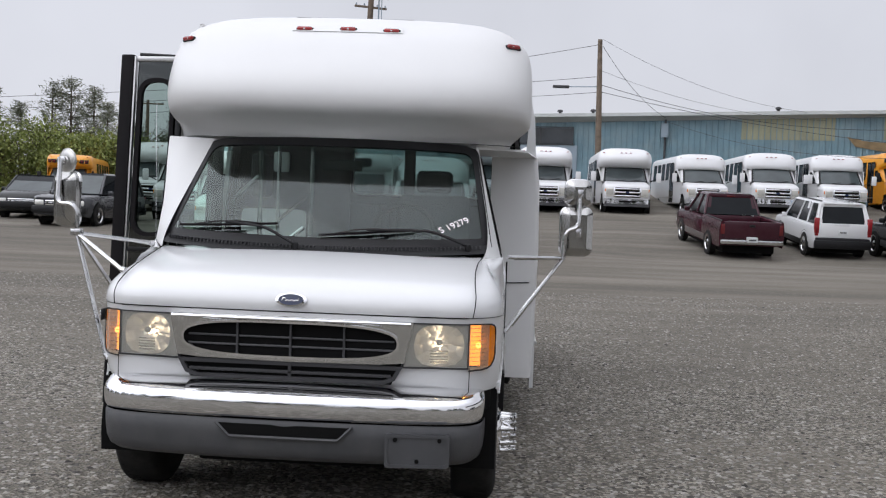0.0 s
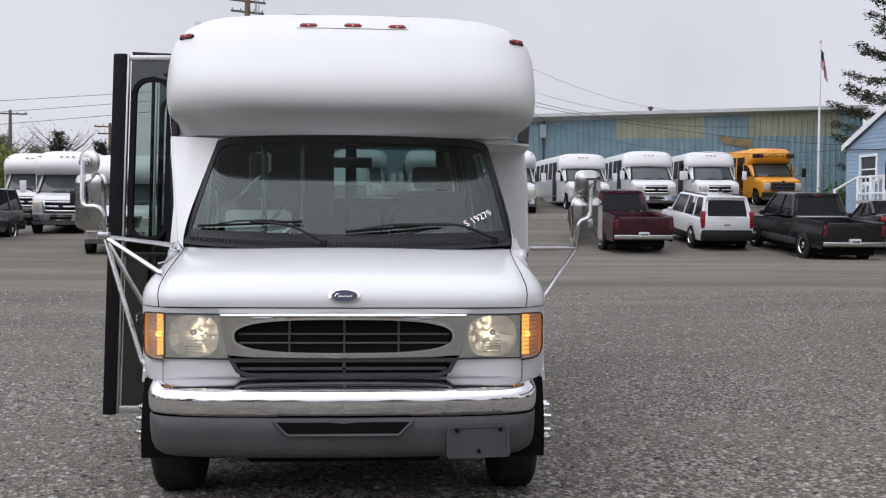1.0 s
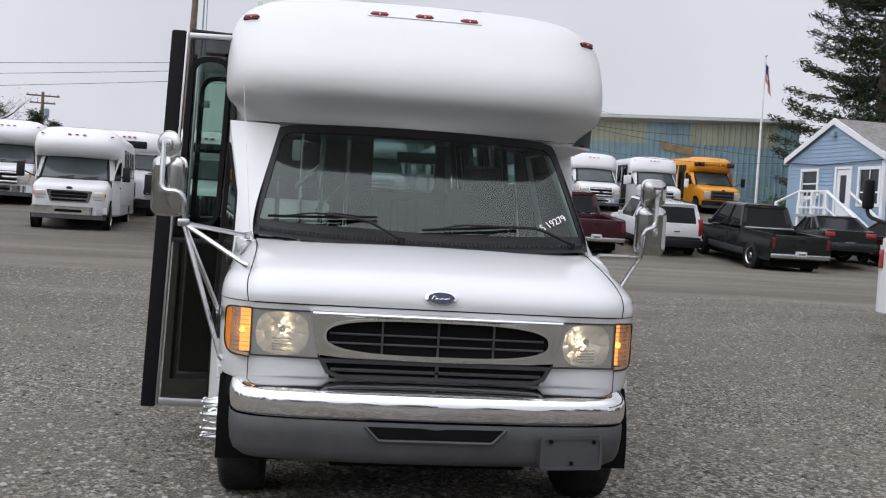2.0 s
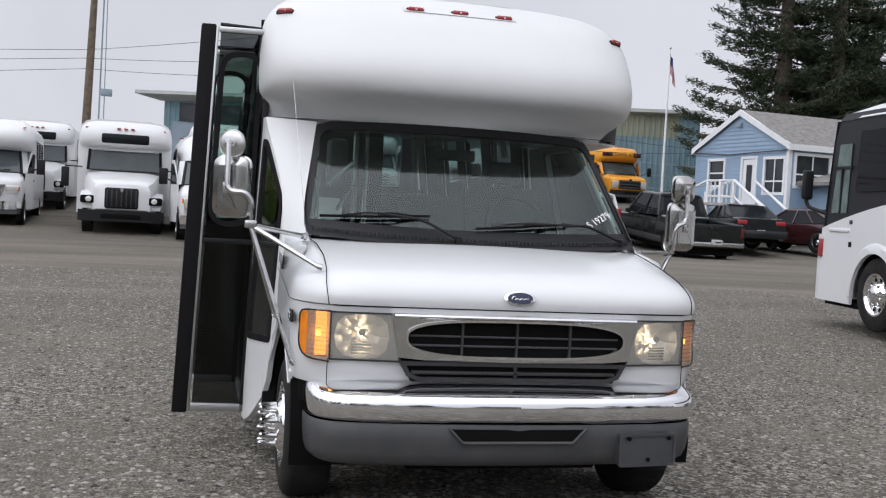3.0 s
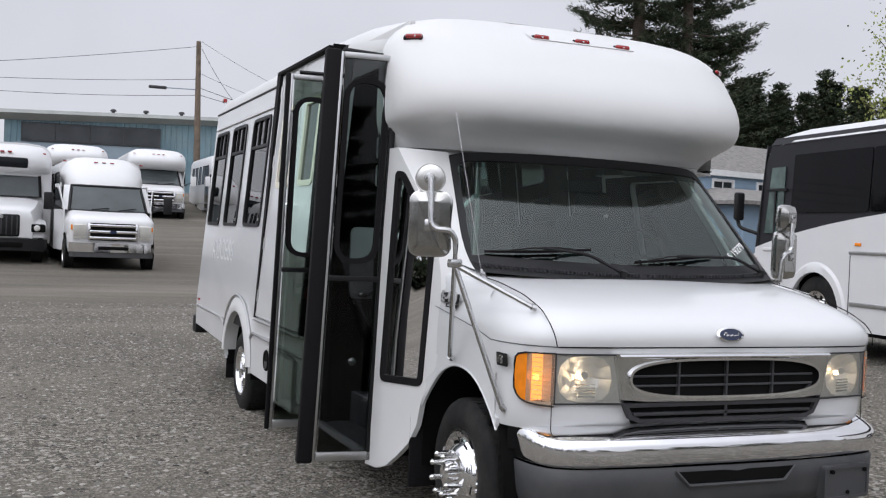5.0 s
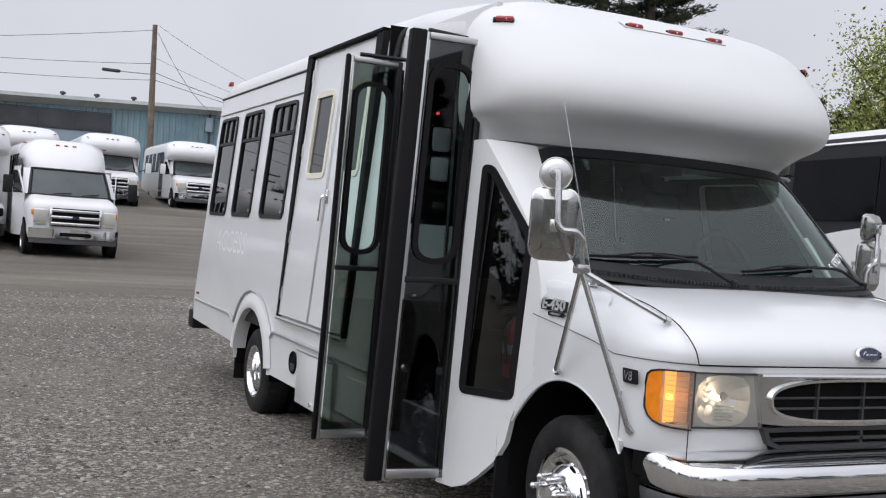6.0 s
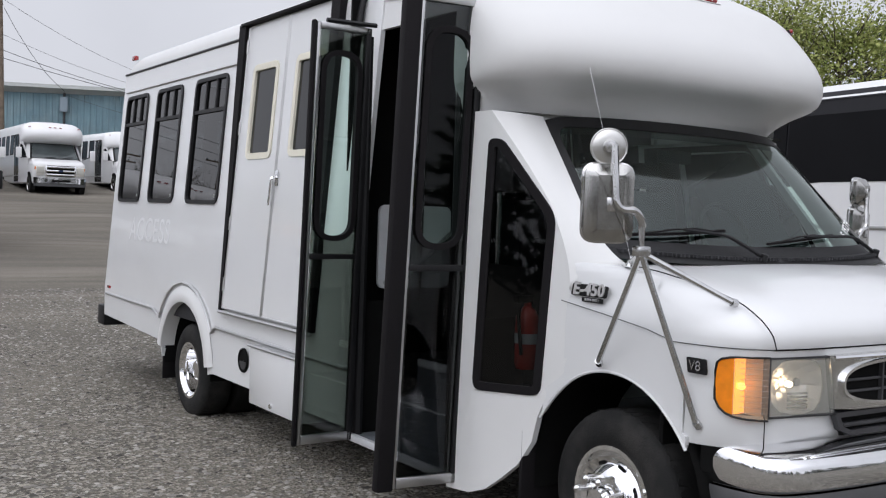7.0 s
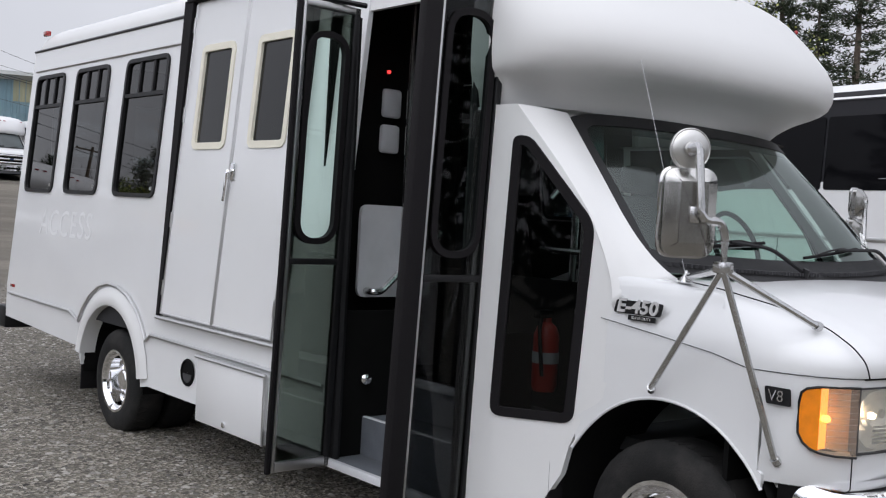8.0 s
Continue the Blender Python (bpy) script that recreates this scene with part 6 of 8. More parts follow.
def simple_wheel(parent, x, y, z, s, r=0.37, w=0.22, rim=0.6, rim_mat=None, seg=24):
    o, a = Vector((x, y, z)), (s, 0, 0)
    wh = part("wheel", lathe(o, a, [(-w, r * 0.6), (-w, r * 0.93), (-w * 0.9, r), (-w * 0.1, r), (0, r * 0.93), (0.006, r * rim + 0.01), (-0.008, r * rim)], seg), TYRE, parent)
    rr = part("rim", lathe(o, a, [(0.003, r * rim + 0.008), (0.003, r * rim - 0.012), (-0.04, r * rim * 0.86), (-0.05, r * rim * 0.55), (-0.015, r * rim * 0.3), (0.0, r * rim * 0.2), (0.001, 0.001)], seg), rim_mat or STEEL, wh)
    for k in range(5):
        an = 2 * math.pi * k / 5
        part("hand_hole", lathe(o + Vector((s * -0.044, math.cos(an) * r * rim * 0.68, math.sin(an) * r * rim * 0.68)), a, [(0, r * 0.085), (0.004, r * 0.08), (0.004, 0.001)], 8), DARK, rr)
    return wh


def pane_on(parent, pts, d, name="side_window", material=None, rim=0.03):
    """A dark pane of glass with a rubber rim on a flat outline in space, moved out along d."""
    d = Vector(d)
    pts = [Vector(p) for p in pts]
    c = sum(pts, Vector()) / len(pts)
    bm = bmesh.new()
    bm.faces.new([bm.verts.new(p + d * 0.006) for p in pts])
    w = part(name, bm, material or PANE, parent)
    inner = [p + (c - p).normalized() * rim * 1.4 + d * 0.012 for p in pts]
    outer = [p - (c - p).normalized() * 0.005 + d * 0.012 for p in pts]
    part("seal", loft([outer, inner, [p - d * 0.01 for p in inner]], True), RUBBER, w)
    return w


def cutaway(name, label, m, L=7.2, H=2.9, W=1.2, nose="new", cap="round", paint=None, dest=False, group="buses parked along the warehouse"):
    """A parked cutaway bus; its nose looks along -y."""
    paint = paint or WHITE_FAR
    b = thing(name, label, "bus", m, group)
    # cab nose
    ns = [(0, 0), (0.35, 0), (0.62, 0.01), (0.85, 0.05), (0.95, 0.12), (1.0, 0.25), (1.02, 0.6), (1.03, 1.0), (1.05, 1.5)]

    def ring(z, dy, k=1.0):
        return both_sides([(x * k, max(dy + y * (1.5 - dy) / 1.5, dy)) for x, y in ns], z)

    part("cab", loft([ring(0.42, 0.08, 0.97), ring(0.55, 0.0), ring(0.95, 0.0), ring(1.12, 0.0), ring(1.2, 0.02), ring(1.27, 0.12, 0.97), ring(1.34, 0.35, 0.93), ring(1.40, 0.62, 0.90), ring(1.43, 0.8, 0.89)], False), paint, b, angle=50)
    # windscreen
    def wp(u, v):
        return Vector((0.93 * u, 0.75 + 0.16 * u * u, 1.42 + 0.02 * u * u)).lerp(Vector((0.84 * u, 1.32 + 0.1 * u * u, 2.06)), v)
    ws = part("windscreen", loft([[wp(u, v) for u in np.linspace(-0.95, 0.95, 13)] for v in (0.02, 0.5, 0.97)], False), PANE_PALE, b, angle=80)
    fr = [wp(u, 0.0) for u in np.linspace(-1, 1, 9)] + [wp(1, v) for v in (0.33, 0.66, 1)] + [wp(u, 1.0) for u in np.linspace(0.8, -0.8, 7)] + [wp(-1, v) for v in (1, 0.66, 0.33)]
    part("windscreen_seal", tube(fr + [fr[0]], 0.035, 6), BLACK, ws)
    for u in (-0.45, 0.25):
        part("wiper", tube([wp(u, 0.03) + Vector((0, -0.03, 0.02)), wp(u + 0.45, 0.12) + Vector((0, -0.03, 0.02))], 0.014, 5), BLACK, ws)
    part("pillar", loft([[wp(-1, v) + Vector((-0.02 - 0.14 * k, 0.02 + 0.16 * k, 0)) for v in (0, 0.5, 1)] for k in (0, 1)], False), paint, b)
    part("pillar", loft([[wp(1, v) + Vector((0.02 + 0.14 * k, 0.02 + 0.16 * k, 0)) for v in (0, 0.5, 1)] for k in (0, 1)], False), paint, b)
    # cab sides with their quarter windows
    for s in (-1, 1):
        out = [(0.95, 0.45), (1.7, 0.45), (1.7, 2.08), (1.42, 2.08), (0.95, 1.45)]
        part("cab_side", sheet(out, [], lambda y, z: (s * (1.04 + 0.16 * smooth(0.95, 1.7, y)), y, z), (-s * 0.02, 0, 0)), paint, b)
        pane_on(b, [(s * (1.05 + 0.16 * smooth(0.95, 1.7, y)), y, z) for y, z in ((1.12, 1.45), (1.58, 1.45), (1.58, 1.98), (1.42, 1.98), (1.12, 1.6))], (s, 0, 0), "cab_window")
        part("mirror_arm", tube([(s * 1.08, 0.95, 1.45), (s * 1.42, 0.75, 1.62)], 0.02, 6), BLACK, b)
        part("mirror", box(s * 1.42 - 0.11, s * 1.42 + 0.11, 0.72, 0.78, 1.42, 1.84, 0.03), paint if nose == "new" and cap != "van" else BLACK, b)
    # roof cap
    if cap == "round":
        lv = [(2.05, 1.34, W - 0.02), (2.13, 1.05, W), (2.24, 0.86, W), (2.36, 0.8, W), (2.5, 0.83, W - 0.01), (2.62, 0.95, W - 0.03), (2.72, 1.12, W - 0.08), (2.79, 1.32, W - 0.17), (H - 0.06, 1.5, W - 0.34), (H - 0.03, 1.62, W - 0.6)]
    else:
        lv = [(2.05, 1.34, W - 0.02), (2.12, 1.24, W), (2.25, 1.24, W), (2.42, 1.30, W - 0.01), (2.56, 1.38, W - 0.04), (2.66, 1.46, W - 0.1), (2.73, 1.54, W - 0.2), (H - 0.06, 1.6, W - 0.36), (H - 0.03, 1.65, W - 0.6)]
    if cap == "van":
        lv = [(2.03, 1.34, W - 0.10), (2.12, 1.38, W - 0.07), (2.28, 1.50, W - 0.06), (2.45, 1.68, W - 0.08), (2.60, 1.88, W - 0.14), (2.71, 2.10, W - 0.26), (H - 0.05, 2.35, W - 0.42), (H - 0.02, 2.5, W - 0.62)]
    start = 2.6 if cap == "van" else 1.68
    part("roof_cap", loft([both_sides(superfront(y0, w, start + 0.07, 3.0, 11), z) for z, y0, w in lv], False), paint, b, "rounded white roof cap" if paint is WHITE_FAR else "", 60)
    if cap == "van":
        for s in (-1, 1):
            part("lower_front_side", sheet([(1.66, 0.45), (2.65, 0.45), (2.65, 2.12), (1.66, 2.12)], [], lambda y, z: (s * (W - 0.01), y, z), (-s * 0.02, 0, 0)), paint, b)
    yc = {"round": 1.0, "van": 2.02}.get(cap, 1.36)
    for x in (-0.2, 0.0, 0.2, -0.95, 0.95):
        part("marker_lamp", box(x - 0.045, x + 0.045, yc + 0.14 * (abs(x) > 0.5), yc + 0.2, 2.68 if cap != "slope" else 2.60, 2.71 if cap != "slope" else 2.63, 0.01), RED_TAIL if nose != "yellow" else AMBER, b)
    if dest:
        part("destination_sign", box(-0.55, 0.55, 0.78, 0.86, 2.36, 2.60, 0.04), PANE, b)
    if nose == "yellow":
        letters("SCHOOL BUS", 0.20, Matrix(((1, 0, 0, 0), (0, 0, -1, 0.79), (0, 1, 0, 2.42), (0, 0, 0, 1))), BLACK, "lettering", b, 0.004)
        for x in (-0.92, -0.70, 0.70, 0.92):
            fl = part("flasher_box", box(x - 0.105, x + 0.105, 0.82 + 0.12 * (abs(x) > 0.8), 1.1, 2.33, 2.53, 0.02), BLACK, b)
            part("flasher_lens", lathe((x, 0.822 + 0.12 * (abs(x) > 0.8), 2.43), (0, -1, 0), [(0, 0.075), (0.02, 0.06), (0.025, 0.001)], 14), RED_DULL, fl)
    # body
    def body_ring(y, k=1.0):
        half = [(0, H), (0.6, H - 0.03), (W - 0.28, H - 0.08), (W - 0.12, H - 0.17), (W - 0.05, H - 0.32), (W, 1.5), (W, 0.45), (W - 0.1, 0.4), (0, 0.4)]
        return [(-x * k, y, z) for x, z in reversed(half[1:])] + [(x * k, y, z) for x, z in half[:-1]]
    part("body", loft([body_ring(start), body_ring(3), body_ring(L - 0.15), body_ring(L, 0.96)], True, (True, True)), paint, b, angle=40)
    n = int((L - 3.2) / 0.95)
    for s in (-1, 1):
        for k in range(n):
            y0 = 2.95 + 0.95 * k
            if y0 + 0.7 > L - 0.1:
                continue
            pane_on(b, [(s * (W - 0.055 * max(0, z - 1.5) / 1.08), y, z) for y, z in ((y0, 1.6), (y0 + 0.68, 1.6), (y0 + 0.68, 2.42), (y0, 2.42))], (s, 0, 0))
        part("rub_rail", box(s * W - 0.015, s * W + 0.015, 1.8, L - 0.1, 0.72, 0.76, 0.005), ALUMINIUM, b)
        for y in (0.75, L - 2.2):
            simple_wheel(b, s * (W + 0.01 if y > 2 else 1.05), y, 0.37, s)
            part("wheel_well", lathe((s * (W - 0.02 if y > 2 else 1.028), y, 0.42), (s, 0, 0), [(0.0, 0.47), (0.012, 0.46), (0.004, 0.42), (0.004, 0.001)], 24), DARK, b)
        if s < 0:
            for k in (0, 1):
                pane_on(b, [(s * W, y, z) for y, z in ((1.9 + 0.42 * k, 0.5), (2.28 + 0.42 * k, 0.5), (2.28 + 0.42 * k, 2.4), (1.9 + 0.42 * k, 2.4))], (s, 0, 0), "door_leaf")
        else:
            part("door_handle", box(s * 1.19, s * 1.215, 1.52, 1.62, 1.22, 1.26), BLACK, b)
    # face
    if nose in ("new", "yellow"):
        g = part("grille", box(-0.56, 0.56, -0.05, 0.02, 0.72, 1.14, 0.02), DARK if nose == "new" else BLACK, b, "chrome barred grille")
        for z in (0.78, 0.93, 1.08):
            part("grille_bar", box(-0.54, 0.54, -0.08, -0.03, z - 0.035, z + 0.035, 0.015), CHROME if nose == "new" else GRILLE_GREY, g)
        for x in (-0.55, 0.55):
            part("grille_bar", box(x - 0.03, x + 0.03, -0.07, -0.02, 0.72, 1.14, 0.01), CHROME if nose == "new" else GRILLE_GREY, g)
        hz0, hz1 = 0.74, 1.10
    else:
        g = part("grille", sheet([(-0.6, 1.1), (-0.5, 0.78), (0.5, 0.78), (0.6, 1.1)], [], lambda x, z: (x, -0.03, z), (0, 0.03, 0)), CHROME, b, "chrome oval grille")
        part("grille_void", sheet(rect(-0.48, 0.48, 0.90, 1.06, 0.07), [], lambda x, z: (x, -0.04, z), (0, 0, 0)), DARK, g)
        part("grille_bar", box(-0.48, 0.48, -0.05, -0.038, 0.97, 0.99), GRILLE_GREY, g)
        part("grille_void", sheet(rect(-0.45, 0.45, 0.80, 0.86, 0.02), [], lambda x, z: (x, -0.04, z), (0, 0, 0)), DARK, g)
        hz0, hz1 = 0.86, 1.08
    part("badge", lathe((0, -0.085, 0.93 if nose == "new" else 1.17), (0, -1, 0), [(0, 0.09), (0.015, 0.085), (0.016, 0.001)], 16), BLUE_OVAL, b).data.transform(Matrix.Translation((0, 0, (0.93 if nose == "new" else 1.17) * 0.55)) @ Matrix.Diagonal((1, 1, 0.45, 1)))
    for s in (-1, 1):
        hl = part("headlamp", box(s * 0.76 - 0.15, s * 0.76 + 0.15, -0.01, 0.08, hz0, hz1, 0.03), REFLECTOR, b)
        part("lens", box(s * 0.76 - 0.14, s * 0.76 + 0.14, -0.03, -0.015, hz0 + 0.08, hz1 - 0.02, 0.005), LAMP_SHELL, hl)
        part("turn_lamp", box(s * 0.935 - 0.02, s * 0.935 + 0.02, 0.06, 0.13, hz1 - 0.14, hz1 - 0.02, 0.015), AMBER, b)
    bp = part("bumper", loft([both_sides([(x, y - 0.15) for x, y in ((0, 0), (0.6, 0.015), (0.9, 0.08), (1.0, 0.22))], z) for z in (0.44, 0.46, 0.64, 0.66)], False), CHROME if nose != "yellow" else BLACK, b, "chrome bumper" if nose != "yellow" else "")
    part("valance", loft([both_sides([(x, y - 0.13) for x, y in ((0, 0), (0.6, 0.015), (0.9, 0.08), (0.98, 0.22))], z) for z in (0.32, 0.44)], False), GREY_BUMPER, bp)
    part("air_slot", box(-0.35, 0.35, -0.165, -0.12, 0.50, 0.58, 0.01), DARK, bp)
    part("underside", box(-0.9, 0.9, 0.3, L - 0.3, 0.3, 0.45), DARK, b)
    return b


def spot(x, y, rz, size=1.0):
    return pose(x, y, ground_z(x, y), 0, 0, rz) @ Matrix.Scale(size, 4)


ROW = "white cutaway bus parked in a row before the warehouse"
b2 = cutaway("cutaway_bus", ROW, spot(6.75, 43.9, 0, 1.10), H=2.95)
b3 = cutaway("cutaway_bus", "white cutaway bus with a sloped roof front in the row", spot(10.85, 45.6, 4, 1.05), H=2.84, cap="slope")
for x, y, r in ((14.35, 46.2, 0), (17.75, 46.5, -1)):
    copy_thing(b3, spot(x, y, r, 1.05))
for x, y, r in ((2.85, 43.2, 0), (-0.62, 42.4, 2)):
    copy_thing(b2, spot(x, y, r))
cutaway("school_bus", "short yellow school bus parked beside the white row", spot(21.75, 48.2, 4, 1.14), L=7.0, H=2.85, W=1.06, cap="round", nose="yellow", paint=SCHOOL_YELLOW)
far_bus = copy_thing(b2, spot(-11.7, 34.2, 5))
tagged(far_bus, group="buses on the open side of the yard", label="white cutaway bus parked among others in the yard")
tagged(copy_thing(b2, spot(-14.9, 40.0, 6)), group="buses on the open side of the yard", label="white cutaway bus parked among others in the yard")
tagged(copy_thing(b3, spot(-8.7, 36.5, 2)), group="buses on the open side of the yard", label="white cutaway bus parked among others in the yard")
cutaway("cutaway_bus", "white cutaway bus with an older chrome oval grille", spot(-7.1, 24.4, 5), H=2.95, nose="old", group="buses on the open side of the yard")
cutaway("van_bus", "narrow white bus with a sloped roof and chrome grille", spot(-0.95, 21.9, 3), L=6.6, H=2.86, W=1.08, cap="van", group="buses on the open side of the yard")


# bonneted truck-chassis bus with a destination sign
def truck_bus(m):
    b = thing("truck_bus", "white bus on a truck chassis with a black grille", "bus", m, "buses on the open side of the yard")
    H, W, L = 3.1, 1.22, 9.0
    sec = lambda y, hw, z0, z1: [(-hw * 0.55, y, z1), (-hw * 0.9, y, z1 - 0.06), (-hw, y, z1 - 0.2), (-hw, y, z0), (hw, y, z0), (hw, y, z1 - 0.2), (hw * 0.9, y, z1 - 0.06), (hw * 0.55, y, z1)]
    part("bonnet", loft([sec(0.0, 0.62, 0.66, 1.30), sec(0.06, 0.72, 0.62, 1.36), sec(0.5, 0.86, 0.6, 1.46), sec(1.2, 0.98, 0.6, 1.62), sec(1.45, 1.02, 0.6, 1.66)], True, (True, True)), WHITE_FAR, b, angle=40)
    for s in (-1, 1):
        part("wing", loft([sec2 for sec2 in ([(s * 0.58, y, z0), (s * 0.98, y + 0.05, z0), (s * 1.04, y + 0.08, z1 - 0.1), (s * 0.62, y, z1)] for y, z0, z1 in ((0.1, 0.66, 1.06), (0.6, 0.75, 1.2), (1.3, 0.75, 1.2)))], True, (True, True)), WHITE_FAR, b)
        hl = part("headlamp", box(s * 0.85 - 0.17, s * 0.85 + 0.17, 0.02, 0.14, 0.80, 1.0, 0.04), DARK, b)
        part("lens", lathe((s * 0.82, 0.01, 0.90), (0, -1, 0), [(0, 0.075), (0.02, 0.06), (0.025, 0.001)], 16), REFLECTOR, hl)
        simple_wheel(b, s * 1.0, 0.95, 0.45, s, 0.45, 0.26)
        simple_wheel(b, s * 1.1, 6.6, 0.45, s, 0.45, 0.3)
        part("mirror_arm", tube([(s * 1.1, 1.5, 1.75), (s * 1.5, 1.2, 1.75)], 0.02, 6), BLACK, b)
        part("mirror", box(s * 1.5 - 0.1, s * 1.5 + 0.1, 1.16, 1.24, 1.2, 1.72, 0.03), BLACK, b)
        for k in range(5):
            y0 = 3.0 + 1.1 * k
            pane_on(b, [(s * W, y, z) for y, z in ((y0, 1.7), (y0 + 0.85, 1.7), (y0 + 0.85, 2.55), (y0, 2.55))], (s, 0, 0))
    g = part("grille", box(-0.42, 0.42, -0.04, 0.03, 0.68, 1.22, 0.05), BLACK, b, "black slatted grille")
    for k in range(7):
        part("grille_bar", box(-0.36 + 0.12 * k - 0.015, -0.36 + 0.12 * k + 0.015, -0.07, -0.03, 0.72, 1.18, 0.006), GRILLE_GREY, g)
    part("badge", lathe((0, -0.05, 1.16), (0, -1, 0), [(0, 0.05), (0.02, 0.045), (0.022, 0.001)], 12), STEEL, g)
    bp = part("bumper", loft([both_sides([(0, -0.1), (0.7, -0.08), (1.0, 0.02), (1.08, 0.2)], z) for z in (0.34, 0.38, 0.60, 0.63)], False), BLACK, b, "black bumper")
    part("air_slot", box(-0.5, 0.5, -0.115, -0.08, 0.42, 0.54, 0.02), DARK, bp)
    pane_on(b, [(-0.98, 1.46, 1.68), (0.98, 1.46, 1.68), (0.95, 1.62, 2.28), (-0.95, 1.62, 2.28)], (0, -1, 0.2), "windscreen", PANE_PALE, 0.05)
    lv = [(2.28, 1.60, W), (2.36, 1.30, W), (2.5, 1.22, W), (2.7, 1.25, W - 0.01), (2.85, 1.34, W - 0.04), (2.98, 1.5, W - 0.12), (3.06, 1.66, W - 0.3), (3.09, 1.75, W - 0.6)]
    part("roof_cap", loft([both_sides(superfront(y0, w, 1.85, 3.2, 11), z) for z, y0, w in lv], False), WHITE_FAR, b, angle=60)
    part("destination_sign", box(-0.62, 0.62, 1.2, 1.3, 2.42, 2.68, 0.05), PANE, b)
    for x in (-0.18, 0.0, 0.18, -1.0, 1.0):
        part("marker_lamp", box(x - 0.05, x + 0.05, 1.24 + 0.2 * (abs(x) > 0.5), 1.36 + 0.2 * (abs(x) > 0.5), 2.80, 2.84, 0.01), RED_TAIL, b)
    rg = lambda y: [(-x, y, z) for x, z in reversed([(0.6, H - 0.02), (W - 0.2, H - 0.08), (W - 0.05, H - 0.22), (W, 2.6), (W, 0.5)])] + [(x, y, z) for x, z in [(0.6, H - 0.02), (W - 0.2, H - 0.08), (W - 0.05, H - 0.22), (W, 2.6), (W, 0.5)]]
    part("body", loft([rg(1.6), rg(5), rg(L)], True, (True, True)), WHITE_FAR, b, angle=40)
    part("step", box(-1.15, -0.9, 1.3, 2.0, 0.35, 0.5, 0.02), DARK, b)
    return b


tb = truck_bus(spot(-3.45, 23.1, 2))
tagged(copy_thing(tb, spot(-6.9, 31.5, 3)), label="white bus standing behind others in the yard")


# cars
def park(x, y, rz, fa, ra):
    """A stand on the slope, by the two axles' distances behind the nose at x, y."""
    d = Vector((math.sin(radians(rz)), -math.cos(radians(rz))))
    zf, zr = (ground_z(x - d.x * a, y - d.y * a) for a in (fa, ra))
    tilt = math.asin((zr - zf) / (ra - fa))
    return Matrix.Translation((x, y, zf - fa * math.sin(tilt))) @ pose(0, 0, 0, 0, 0, rz) @ pose(0, 0, 0, math.degrees(tilt))


